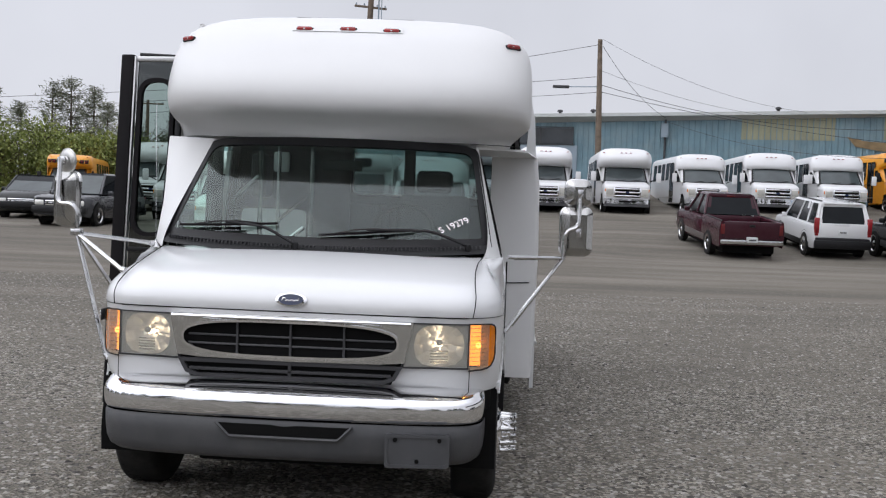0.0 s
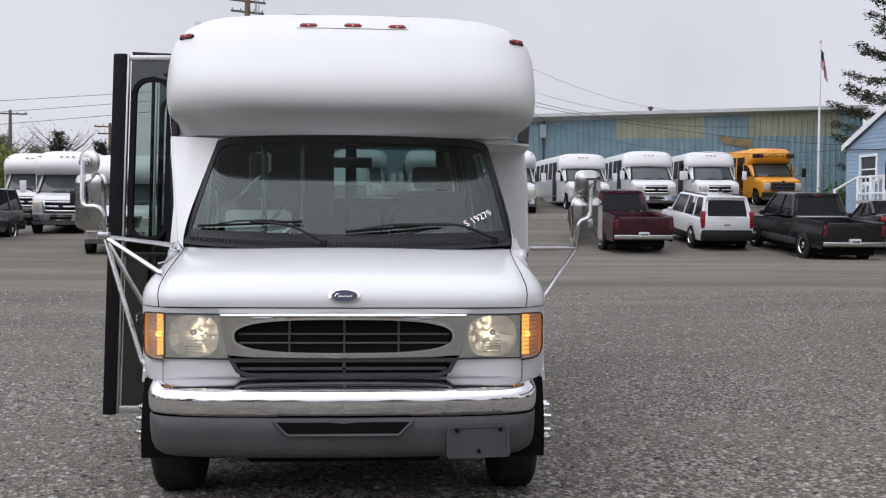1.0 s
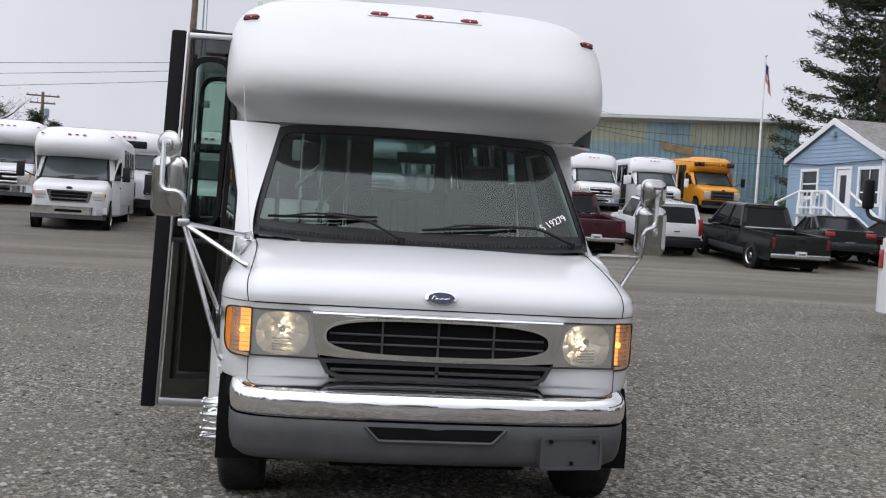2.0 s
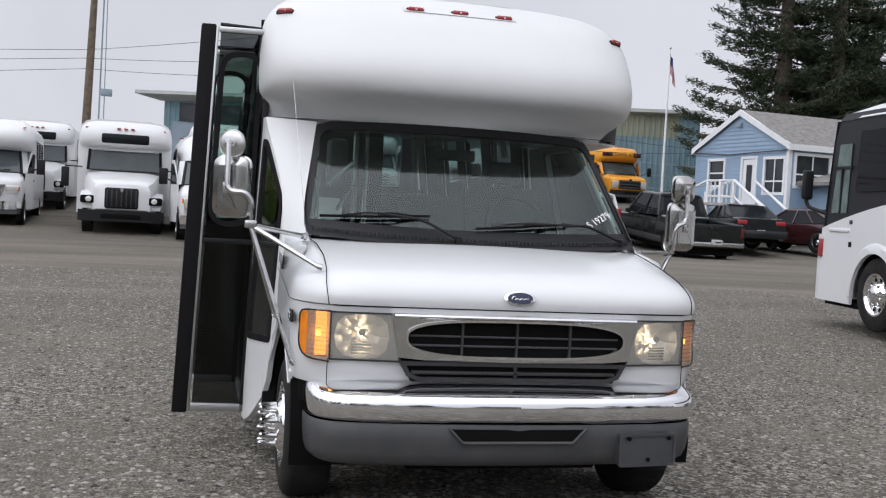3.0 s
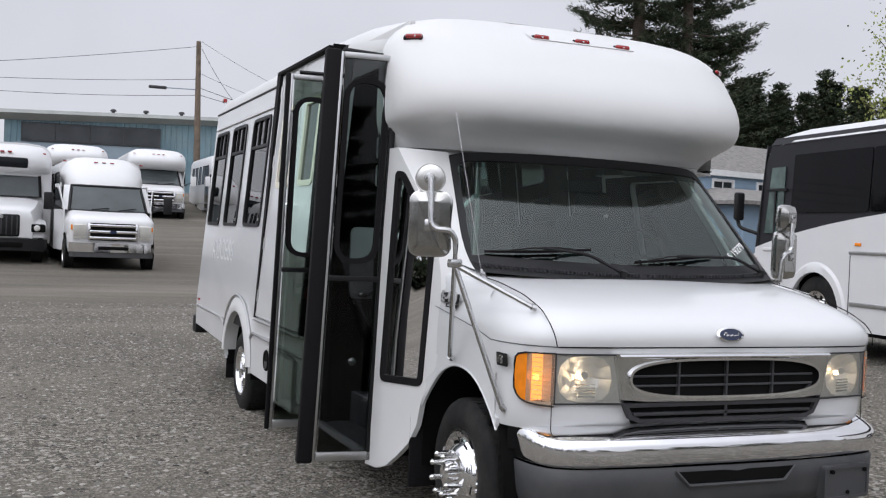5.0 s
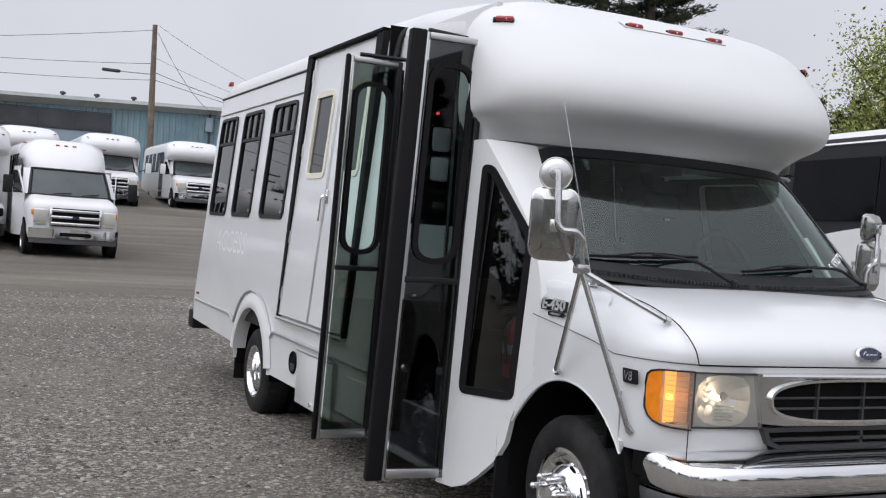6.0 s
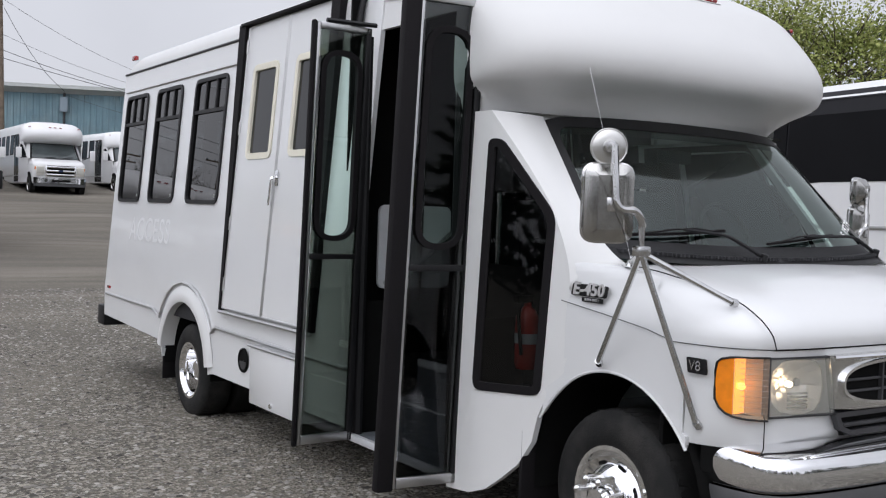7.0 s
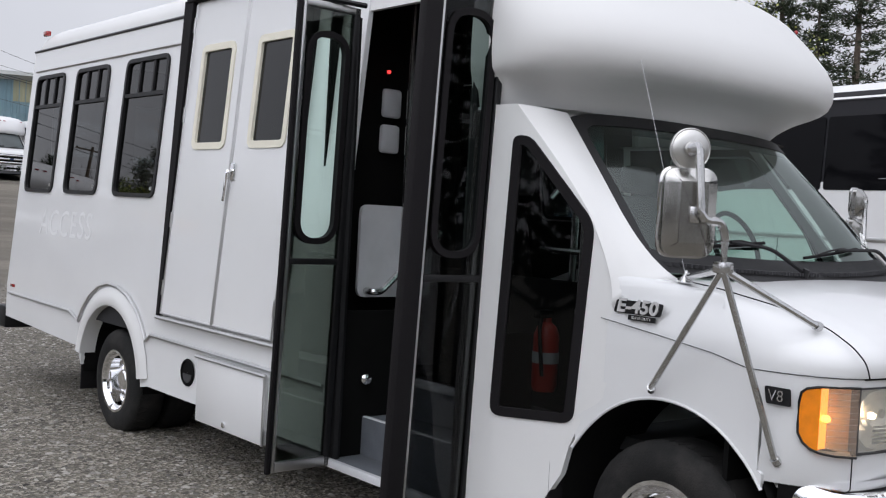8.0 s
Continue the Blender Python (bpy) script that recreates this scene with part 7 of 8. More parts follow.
def car(name, label, m, L, W, H, paint, body, cabin, wheels, r=0.36, rear="hatch", category="car", trim=None, pickup=None, rim=None, front=False):
    """body: stations (y, low z, belt z, half-width share); cabin: (y, z) of windscreen foot, roof front, roof rear, backlight foot."""
    c = thing(name, label, category, m)
    hw = W / 2
    if pickup:
        for s in (-1, 1):
            part("sill_trim", box(s * hw * 0.985 - 0.02, s * hw * 0.985 + 0.02, wheels[0] + 0.5, wheels[1] - 0.5, 0.40, 0.60, 0.012), GRILLE_GREY if paint is BLACK_PAINT else MAROON_GREY, c)
    def sec(y, z0, z1, k):
        w = hw * k
        return [(-w * 0.88, y, z1), (-w * 0.97, y, z1 - 0.05), (-w, y, z1 - 0.18), (-w, y, z0 + 0.2), (-w * 0.95, y, z0), (w * 0.95, y, z0), (w, y, z0 + 0.2), (w, y, z1 - 0.18), (w * 0.97, y, z1 - 0.05), (w * 0.88, y, z1)]
    part("body", loft([sec(*s) for s in body], True, (True, True)), paint, c, angle=40)
    part("underside", box(-hw * 0.8, hw * 0.8, 0.3, L - 0.25, 0.2, 0.42), DARK, c)
    (y0, z0), (y1, z1), (y2, z2), (y3, z3) = cabin
    bw, tw = hw * 0.90, hw * 0.74
    low = [(-bw, y0, z0), (bw, y0, z0), (bw, y3, z3), (-bw, y3, z3)]
    topz = [(-tw, y1, z1), (tw, y1, z1), (tw, y2, z2), (-tw, y2, z2)]
    part("glasshouse", loft([low, topz], True, (False, True)), PANE, c, "dark tinted windows", 10)
    if pickup:
        for s in (-1, 1):
            part("rear_pillar", loft([[(s * bw * k, y3 + 0.012, z3 - 0.04) for k in (1.02, 0.80)], [(s * tw * k, y2 + 0.012, z2) for k in (1.02, 0.84)]], False), paint, c)
        part("roof_edge", box(-tw, tw, y2 - 0.05, y2 + 0.04, z2 - 0.09, z2 + 0.02, 0.015), paint, c)
        part("brake_lamp", box(-0.14, 0.14, y2 + 0.035, y2 + 0.05, z2 - 0.05, z2 - 0.01, 0.006), RED_DULL, c)
    rf = loft([[(x * k, y, z + dz) for x, y, z in topz] for k, dz in ((1.03, -0.02), (1.0, 0.015), (0.9, 0.045))], True, (False, True))
    part("roof", rf, trim or paint, c, angle=50)
    for a, b_ in zip(low, topz):
        part("pillar", tube([a, b_], 0.045, 6), paint, c)
    for s in (-1, 1):
        for f in (0.42, 0.72) if rear != "cab" else (0.55,):
            a = Vector((s * bw, y0 + (y3 - y0) * f, z0 + (z3 - z0) * f))
            b_ = Vector((s * tw, y1 + (y2 - y1) * f, z1 + (z2 - z1) * f))
            part("pillar", tube([a + Vector((s * 0.01, 0, 0)), b_ + Vector((s * 0.01, 0, 0))], 0.035, 6), paint, c)
        part("door_mirror", box(s * (hw + 0.08) - 0.09, s * (hw + 0.08) + 0.09, y0 + 0.35, y0 + 0.47, z0 - 0.02, z0 + 0.14, 0.03), paint, c)
        for f in (0.35, 0.68):
            part("door_handle", box(s * hw - 0.015, s * hw + 0.02, y0 + (y3 - y0) * f, y0 + (y3 - y0) * f + 0.16, z0 - 0.14, z0 - 0.11, 0.008), rim or paint, c)
        for y in wheels:
            simple_wheel(c, s * (hw + 0.022), y, r, s, r, 0.22, 0.64, rim or STEEL)
            part("wheel_arch", lathe((s * (hw - 0.012), y, r + 0.02), (s, 0, 0), [(0, r + 0.07), (0.014, r + 0.06), (0.006, r + 0.02), (0.006, 0.001)], 24), DARK if name != "suv" else BLACK, c)
        yl = body[0][0] - 0.02
        hl = part("headlamp", box(s * hw * 0.72 - 0.16, s * hw * 0.72 + 0.16, yl, yl + 0.1, body[0][2] - 0.26, body[0][2] - 0.08, 0.03), REFLECTOR, c)
        yt, zl = (pickup[1], BED_TOP) if pickup else (body[-1][0], body[-1][2])
        if rear in ("hatch", "suv", "cab"):
            part("tail_lamp", box(s * hw * 0.90 - 0.06, s * hw * 0.90 + 0.06, yt - 0.1, yt + 0.02, zl - (0.40 if pickup else 0.34), zl - (0.07 if pickup else 0.03), 0.02), RED_TAIL if not pickup else RED_DULL, c)
        else:
            part("tail_lamp", box(s * hw * 0.72 - 0.17, s * hw * 0.72 + 0.17, yt - 0.1, yt + 0.02, body[-1][2] - 0.2, body[-1][2] - 0.04, 0.03), RED_TAIL, c)
    zb = body[-1][1]
    bpm = STEEL if pickup else paint
    part("rear_bumper", box(-hw * 0.97, hw * 0.97, body[-1][0] - 0.04, body[-1][0] + 0.12, zb + (0.04 if pickup else -0.02), zb + (0.19 if pickup else 0.26), 0.04), bpm if name != "suv" else BLACK, c)
    part("front_bumper", box(-hw * 0.95, hw * 0.95, body[0][0] - 0.12, body[0][0] + 0.1, body[0][1] + 0.05, body[0][1] + 0.3, 0.05), BLACK if front else bpm, c)
    gr = part("grille", box(-hw * 0.5, hw * 0.5, body[0][0] - 0.03, body[0][0] + 0.05, body[0][2] - 0.32, body[0][2] - 0.08, 0.03), CHROME if front else BLACK, c)
    for k in range(3):
        part("grille_bar", box(-hw * 0.48, hw * 0.48, body[0][0] - 0.045, body[0][0] - 0.02, body[0][2] - 0.29 + 0.07 * k, body[0][2] - 0.26 + 0.07 * k), BLACK if front else CHROME, gr)
    if front:
        part("windscreen", loft([[(-bw * 0.94, y0 + 0.02, z0 + 0.03), (bw * 0.94, y0 + 0.02, z0 + 0.03)], [(-tw * 0.95, y1 - 0.02, z1 - 0.04), (tw * 0.95, y1 - 0.02, z1 - 0.04)]], False), PANE_PALE, c).location.y -= 0.02
    pl = part("number_plate", box(-0.16, 0.16, body[-1][0] + 0.012, body[-1][0] + (0.15 if pickup else 0.03), zb + (0.12 if pickup or rear == "trunk" else 0.45), zb + (0.27 if pickup or rear == "trunk" else 0.6), 0.005), PLATE, c)
    yp = body[-1][0] + (0.152 if pickup else 0.032)
    part("plate_bar", box(-0.11, 0.11, yp - 0.004, yp + 0.002, zb + (0.175 if pickup or rear == "trunk" else 0.505), zb + (0.215 if pickup or rear == "trunk" else 0.545)), GRILLE_GREY, pl)
    if pickup:
        a, b_ = pickup
        zt = BED_TOP
        part("bed_floor", box(-hw * 0.88, hw * 0.88, a, b_ - 0.03, 0.70, 0.74), DARK, c)
        part("bed_front", box(-hw * 0.90, hw * 0.90, a - 0.04, a + 0.03, 0.70, zt, 0.015), paint, c)
        for s in (-1, 1):
            wall = [[(s * (hw - d), y, z) for d, z in ((0.02, 0.40), (0.0, 0.62), (-0.008, 0.95), (0.03, zt + 0.0), (0.09, zt + 0.012), (0.13, zt - 0.03), (0.11, 0.72))] for y in (a - 0.03, (a + b_) / 2, b_ - 0.12, b_ - 0.01)]
            part("bed_side", loft(wall, True, (True, True)), paint, c, angle=40)
            part("bed_rail", tube([(s * (hw - 0.07), a, zt + 0.015), (s * (hw - 0.07), b_ - 0.02, zt + 0.015)], 0.022, 6), BLACK, c)
        tg = part("tailgate", box(-hw * 0.86, hw * 0.86, b_ - 0.05, b_ + 0.015, zt - 0.52, zt + 0.01, 0.02), paint, c)
        part("tailgate_handle", box(-0.09, 0.09, b_ + 0.01, b_ + 0.025, zt - 0.16, zt - 0.08, 0.01), BLACK, tg)
    return c


PU = [(0, 0.42, 0.98, 0.9), (0.12, 0.36, 1.05, 0.97), (0.5, 0.34, 1.09, 1.0), (1.5, 0.34, 1.14, 1.0), (2.6, 0.34, 1.17, 1.0), (3.62, 0.35, 1.18, 1.0), (3.66, 0.36, 0.76, 0.97), (5.79, 0.46, 0.76, 0.96)]
BED_TOP = 1.20
mp = car("pickup_truck", "maroon pickup truck with a chrome rear bumper", spot(7.0, 21.0, 0), 5.8, 2.02, 1.86, MAROON, PU, [(1.50, 1.17), (2.2, 1.82), (3.28, 1.84), (3.58, 1.22)], (1.0, 4.5), 0.40, "cab", "pickup truck", pickup=(3.7, 5.8))
mp.matrix_world = park(8.25, 33.0, 184.4, 1.0, 4.5)
bpk = car("pickup_truck", "black pickup truck with an open bed", spot(9, 21, 0), 5.8, 2.05, 1.95, BLACK_PAINT, PU, [(1.30, 1.17), (2.0, 1.90), (3.30, 1.92), (3.58, 1.24)], (1.0, 4.6), 0.42, "cab", "pickup truck", pickup=(3.7, 5.8))
part("bed_cover_roll", box(-0.86, 0.86, 3.66, 3.84, 1.20, 1.27, 0.03), ALUMINIUM, bpk, "silver rolled bed cover")
bpk.matrix_world = park(14.2, 30.6, 183, 1.0, 4.6)
SV = [(0, 0.40, 0.98, 0.9), (0.1, 0.34, 1.05, 0.97), (1.1, 0.32, 1.12, 1.0), (2.4, 0.32, 1.14, 1.0), (4.6, 0.34, 1.14, 1.0), (4.78, 0.38, 1.12, 0.97)]
suv = car("suv", "white boxy sport utility vehicle with black bumpers", spot(9, 24, 0), 4.8, 1.92, 1.89, WHITE, SV, [(1.15, 1.12), (1.75, 1.80), (4.48, 1.84), (4.75, 1.16)], (0.9, 3.8), 0.40, "suv", "car")
part("tailgate_panel", box(-0.80, 0.80, 4.70, 4.80, 0.72, 1.20, 0.03), WHITE, suv)
part("bumper_step", box(-0.90, 0.90, 4.66, 4.86, 0.40, 0.72, 0.05), BLACK, suv)
for s in (-1, 1):
    part("rear_pillar", loft([[(s * 0.87, 4.50, 1.12), (s * 0.90, 4.755, 1.12), (s * 0.70, 4.79, 1.12)], [(s * 0.725, 4.32, 1.82), (s * 0.735, 4.49, 1.82), (s * 0.62, 4.50, 1.82)]], False), WHITE, suv)
part("tailgate_header", box(-0.70, 0.70, 4.40, 4.55, 1.72, 1.86, 0.02), WHITE, suv)
part("spare_step", box(-0.2, 0.3, 4.79, 4.805, 1.12, 1.2, 0.01), WHITE, suv)
for s in (-1, 1):
    part("roof_rail", tube([(s * 0.62, 1.9, 1.88), (s * 0.62, 4.3, 1.90)], 0.025, 6), BLACK, suv)
    part("c_pillar", loft([[(s * 0.845, 3.3, 1.16), (s * 0.845, 3.62, 1.16)], [(s * 0.725, 3.3, 1.80), (s * 0.725, 3.5, 1.80)]], False), WHITE, suv)
for s in (-1, 1):
    part("lamp_column", box(s * 0.86 - 0.075, s * 0.86 + 0.075, 4.66, 4.80, 0.86, 1.38, 0.02), RED_TAIL, suv, "tall red tail lamp")
    part("lower_cladding", box(s * 0.955 - 0.02, s * 0.955 + 0.02, 1.35, 3.35, 0.34, 0.52, 0.01), BLACK, suv)
part("rear_glass", loft([[(-0.72, 4.765, 1.16), (0.3, 4.765, 1.05), (0.72, 4.765, 1.16)], [(-0.64, 4.56, 1.74), (0.0, 4.56, 1.75), (0.64, 4.56, 1.74)]], False), PANE, suv)
part("rear_spoiler", box(-0.62, 0.62, 4.40, 4.60, 1.82, 1.87, 0.015), WHITE, suv)
suv.matrix_world = park(11.7, 32.8, 181, 0.9, 3.8) @ Matrix.Scale(0.96, 4)
SD = [(0, 0.35, 0.72, 0.88), (0.12, 0.28, 0.80, 0.95), (0.9, 0.26, 0.90, 1.0), (2.0, 0.26, 0.96, 1.0), (3.6, 0.26, 1.0, 1.0), (4.6, 0.28, 1.02, 0.97), (4.85, 0.34, 0.98, 0.92)]
sb = car("sedan", "black sedan parked beside the pickup truck", spot(0, 0, 0), 4.85, 1.84, 1.46, BLACK_PAINT, SD, [(1.45, 0.93), (2.25, 1.40), (3.3, 1.42), (4.15, 1.02)], (0.95, 3.75), 0.33, "trunk")
sb.matrix_world = spot(17.9, 31.2, 170)
sm = car("sedan", "dark cherry sedan parked below the office", spot(0, 0, 0), 4.95, 1.90, 1.5, DARK_RED, SD, [(1.45, 0.93), (2.25, 1.44), (3.4, 1.46), (4.3, 1.02)], (0.95, 3.8), 0.34, "trunk")
sm.matrix_world = spot(19.05, 30.65, 200)
ds = car("large_suv", "dark grey sport utility vehicle with a chrome grille", spot(-14.15, 28.9, -2), 5.2, 2.0, 1.95, CHARCOAL, SV[:-2] + [(5.0, 0.42, 1.18, 1.0), (5.2, 0.45, 1.16, 0.97)], [(1.25, 1.14), (1.95, 1.86), (4.85, 1.88), (5.12, 1.16)], (0.95, 4.0), 0.41, "suv", "car", front=True)
car("minivan", "black minivan parked facing the yard", spot(-17.2, 32.4, 8), 5.1, 1.95, 1.75, BLACK_PAINT, [(0, 0.35, 0.85, 0.86), (0.1, 0.28, 0.95, 0.95), (0.8, 0.26, 1.08, 1.0), (2.4, 0.26, 1.12, 1.0), (4.9, 0.28, 1.12, 1.0), (5.1, 0.32, 1.1, 0.96)], [(0.85, 1.05), (1.75, 1.66), (4.75, 1.70), (5.02, 1.1)], (0.95, 4.0), 0.34, "suv", "car", front=True)
cutaway("school_bus", "yellow school bus standing behind the dark cars", spot(-19.55, 41.5, 14, 0.89), L=8, H=2.85, cap="round", nose="yellow", paint=SCHOOL_YELLOW, group="")


# the motor coach
def coach(m):
    c = thing("motor_coach", "white and graphite motor coach with dark windows", "bus", m)
    L, W, H = 13.6, 1.3, 3.5
    # the flank that is seen: +x in the coach's own frame
    def swoosh(y):
        return 1.33 + 0.95 * (1 - math.exp(-max(0.0, y) / 3.2)) if y < 14 else 2.2
    ys = list(np.linspace(0.35, L, 40))
    for s in (-1, 1):
        wheel_c = [(1.95, 0.52), (L - 3.9, 0.52), (L - 2.65, 0.52)]
        low = [(0.35, 0.32)]
        for yc, zc in wheel_c[:1]:
            low += [(yc - 0.64, 0.32)] + [(yc + 0.62 * math.cos(a), 0.45 + 0.68 * math.sin(a)) for a in np.linspace(math.pi, 0, 15)] + [(yc + 0.64, 0.32)]
        low += [(L - 4.6, 0.32), (L - 4.55, 0.7), (L - 4.2, 1.1), (L - 2.3, 1.1), (L - 2.0, 0.7), (L - 1.95, 0.32), (L, 0.4), (L, swoosh(L))]
        up = [(y, swoosh(y)) for y in reversed(ys)]
        part("lower_side", sheet(low + up, [], lambda y, z: (s * W, y, z), (-s * 0.04, 0, 0)), WHITE_FAR, c, "white lower flank")
        part("upper_side", sheet([(y, swoosh(y)) for y in ys] + [(L, 3.22), (0.62, 3.22), (0.48, 2.8)], [], lambda y, z: (s * (W - 0.012 - 0.05 * max(0, z - 2.2)), y, z), (-s * 0.03, 0, 0)), COACH_GREY, c, "graphite upper flank")
        y0 = 1.28
        while y0 < L - 1.0:
            w = part("side_window", sheet(rect(y0, min(y0 + 1.78, L - 0.4), 1.98, 2.98, 0.04, 3), [], lambda y, z: (s * (W + 0.006 - 0.05 * max(0, z - 2.2)), y, z), (-s * 0.012, 0, 0)), COACH_PANE, c, "flush dark coach window")
            y0 += 1.82
        dw = part("driver_window", sheet([(0.60, 1.66), (1.06, 1.66), (1.06, 2.78), (0.70, 2.78)], [], lambda y, z: (s * (W + 0.004 - 0.05 * max(0, z - 2.2)), y, z), (-s * 0.01, 0, 0)), CAB_PANE, c, "pale green driver window")
        part("window_bar", box(s * W - 0.01, s * W + 0.012, 0.84, 0.88, 1.66, 2.36), BLACK, dw)
        part("window_bar", box(s * W - 0.01, s * W + 0.012, 0.60, 1.15, 2.34, 2.39), BLACK, dw)
        part("flank_moulding", box(s * W - 0.005, s * W + 0.02, 2.7, L - 0.3, 1.38, 1.43, 0.008), ALUMINIUM, c)
        part("flank_moulding", box(s * W - 0.005, s * W + 0.02, 0.6, 1.2, 1.38, 1.43, 0.008), WHITE_FAR, c)
        part("sill_moulding", box(s * W - 0.005, s * W + 0.02, 2.75, L - 4.8, 0.66, 0.72, 0.008), ALUMINIUM, c)
        for y in (2.72, 4.3, 5.9, 7.5):
            part("panel_joint", box(s * W - 0.002, s * W + 0.004, y - 0.006, y + 0.006, 0.34, 1.36), GRILLE_GREY, c)
        ar = [[(s * (W + d), wheel_c[0][0] + r * math.cos(a), 0.45 + 1.08 * r * math.sin(a)) for a in np.linspace(0, math.pi, 19)] for r, d in ((0.60, -0.03), (0.60, 0.03), (0.70, 0.03), (0.74, 0.0))]
        part("wheel_arch", loft(ar, False), WHITE_FAR, c, "white wheel arch")
        for n, (yc, zc) in enumerate(wheel_c):
            o = Vector((s * (W - 0.03), yc, zc))
            wh = part("wheel", lathe(o, (s, 0, 0), [(-0.3, 0.30), (-0.3, 0.48), (-0.26, 0.52), (-0.03, 0.52), (0.0, 0.48), (0.012, 0.36), (0.0, 0.31), (-0.02, 0.30)], 36), TYRE, c)
            rm = part("rim", lathe(o, (s, 0, 0), [(0.004, 0.305), (0.004, 0.285), (-0.04, 0.26), (-0.05, 0.19), (0.0, 0.15), (0.03, 0.12), (0.05, 0.08), (0.055, 0.001)], 32), CHROME, wh, "polished alloy coach rim")
            for q in range(10):
                a = 2 * math.pi * q / 10
                p = o + Vector((s * -0.046, 0.222 * math.cos(a), 0.222 * math.sin(a)))
                part("hand_hole", lathe(p, (s, 0, 0), [(0, 0.032), (0.004, 0.03), (0.004, 0.001)], 10), DARK, rm)
                p = o + Vector((s * -0.01, 0.155 * math.cos(a + 0.3), 0.155 * math.sin(a + 0.3)))
                part("lug_nut", lathe(p, (s, 0, 0), [(0, 0.017), (0.03, 0.015), (0.032, 0.001)], 8), CHROME, rm)
        part("wheel_void", box(s * 0.8 - 0.3, s * 0.8 + 0.3, wheel_c[0][0] - 0.66, wheel_c[0][0] + 0.66, 0.3, 1.12), DARK, c)
        part("wheel_void", box(s * 0.8 - 0.3, s * 0.8 + 0.3, L - 4.6, L - 1.9, 0.3, 1.1), DARK, c)
        part("side_marker", box(s * W - 0.01, s * W + 0.018, 2.82, 2.94, 1.50, 1.545, 0.006), AMBER, c)
        part("roof_marker", box(s * 1.14 - 0.05, s * 1.14 + 0.05, 0.62, 0.72, 3.26, 3.31, 0.01), AMBER, c)
        tl = part("front_lamp", loft([[(s * x, y, z) for x, y in ((0.95, 0.02), (1.15, 0.08), (1.27, 0.22), (1.31, 0.40))] for z in (0.95, 1.0, 1.2, 1.28)], False), REFLECTOR, c)
        part("turn_lamp", box(s * 1.295, s * 1.325, 0.30, 0.42, 0.98, 1.26, 0.01), RED_TAIL if s > 0 else AMBER, tl)
        part("corner_post", loft([[(s * 1.0, 0.1 + 0.28 * max(0, z - 1.3) / 2, z), (s * 1.2, 0.18 + 0.25 * max(0, z - 1.3) / 2, z), (s * (1.3 - 0.05 * max(0, z - 2.2)), 0.42 + 0.1 * max(0, z - 1.3) / 2, z)] for z in (1.33, 2.0, 2.7, 3.22)], False), COACH_GREY, c)
        part("front_corner", loft([[(s * 0.9, 0.0, z), (s * 1.12, 0.05, z), (s * 1.26, 0.18, z), (s * 1.3, 0.4, z)] for z in (0.32, 0.7, 1.33)], False), WHITE_FAR, c)
        part("mirror_arm", tube(bend([(s * 1.2, 0.35, 3.0), (s * 1.45, -0.05, 2.9), (s * 1.5, -0.12, 2.3)], 0.15), 0.03, 8), BLACK, c) if s < 0 else part("mirror_arm", tube(bend([(s * 1.22, 0.3, 1.65), (s * 1.42, 0.02, 1.75), (s * 1.45, 0.0, 2.1)], 0.1), 0.03, 8), BLACK, c)
        part("mirror", box(s * 1.44 - 0.085, s * 1.44 + 0.085, 0.0, 0.10, 1.86, 2.34, 0.04, 3), BLACK, c, "black coach mirror")
    part("front_panel", box(-0.92, 0.92, -0.01, 0.05, 0.32, 1.35, 0.02), WHITE_FAR, c)
    pane_on(c, [(-1.0, 0.1, 1.36), (1.0, 0.1, 1.36), (1.0, 0.40, 3.05), (-1.0, 0.40, 3.05)], (0, -1, 0.1), "windscreen", PANE, 0.05)
    rg = lambda y, k, dz: [(-x * k, y, z + dz) for x, z in reversed([(0.5, 3.52), (0.95, 3.47), (1.15, 3.38), (1.245, 3.22)])] + [(x * k, y, z + dz) for x, z in [(0.5, 3.52), (0.95, 3.47), (1.15, 3.38), (1.245, 3.22)]]
    part("roof", loft([rg(0.42, 0.92, -0.28), rg(0.5, 0.97, -0.16), rg(0.75, 0.995, -0.04), rg(1.2, 1, 0), rg(L, 1, 0)], False), WHITE_FAR, c, "white coach roof", 60)
    part("roof_band", loft([[(-1.02, 0.38, 3.0), (1.02, 0.38, 3.0)], [(-1.15, 0.48, 3.24), (1.15, 0.48, 3.24)]], False), COACH_GREY, c)
    for s in (-1, 1):
        part("roof_edge", loft([[(s * 1.25, y, 3.20) for y in (0.6, 5, L)], [(s * 1.19, y, 3.33) for y in (0.66, 5, L)]], False), COACH_GREY, c)
    part("rear_wall", box(-W, W, L - 0.05, L, 0.4, 3.3, 0.02), WHITE_FAR, c)
    part("fuel_door", box(1.298, 1.306, 1.18, 1.27, 1.16, 1.24, 0.004), DARK, c)
    part("emblem", box(1.298, 1.31, 1.18, 1.26, 1.50, 1.56, 0.01), GRILLE_GREY, c)
    part("underside", box(-1.2, 1.2, 0.4, L - 0.2, 0.26, 0.34), DARK, c)
    # a low roof line
    for o in c.children_recursive:
        for v in o.data.vertices:
            v.co.z = min(v.co.z, 2.2 + (v.co.z - 2.2) * 0.86) if v.co.z > 2.2 else v.co.z
    return c


coach(pose(9.27, 9.55, 0.22, 0, 0, 173))
# ---- trees, poles, cables, flag ----
BARK = mat("tree_bark", (0.09, 0.07, 0.055), 0.95, vary=0.3, scale=8, grain=0.6, grain_scale=30)


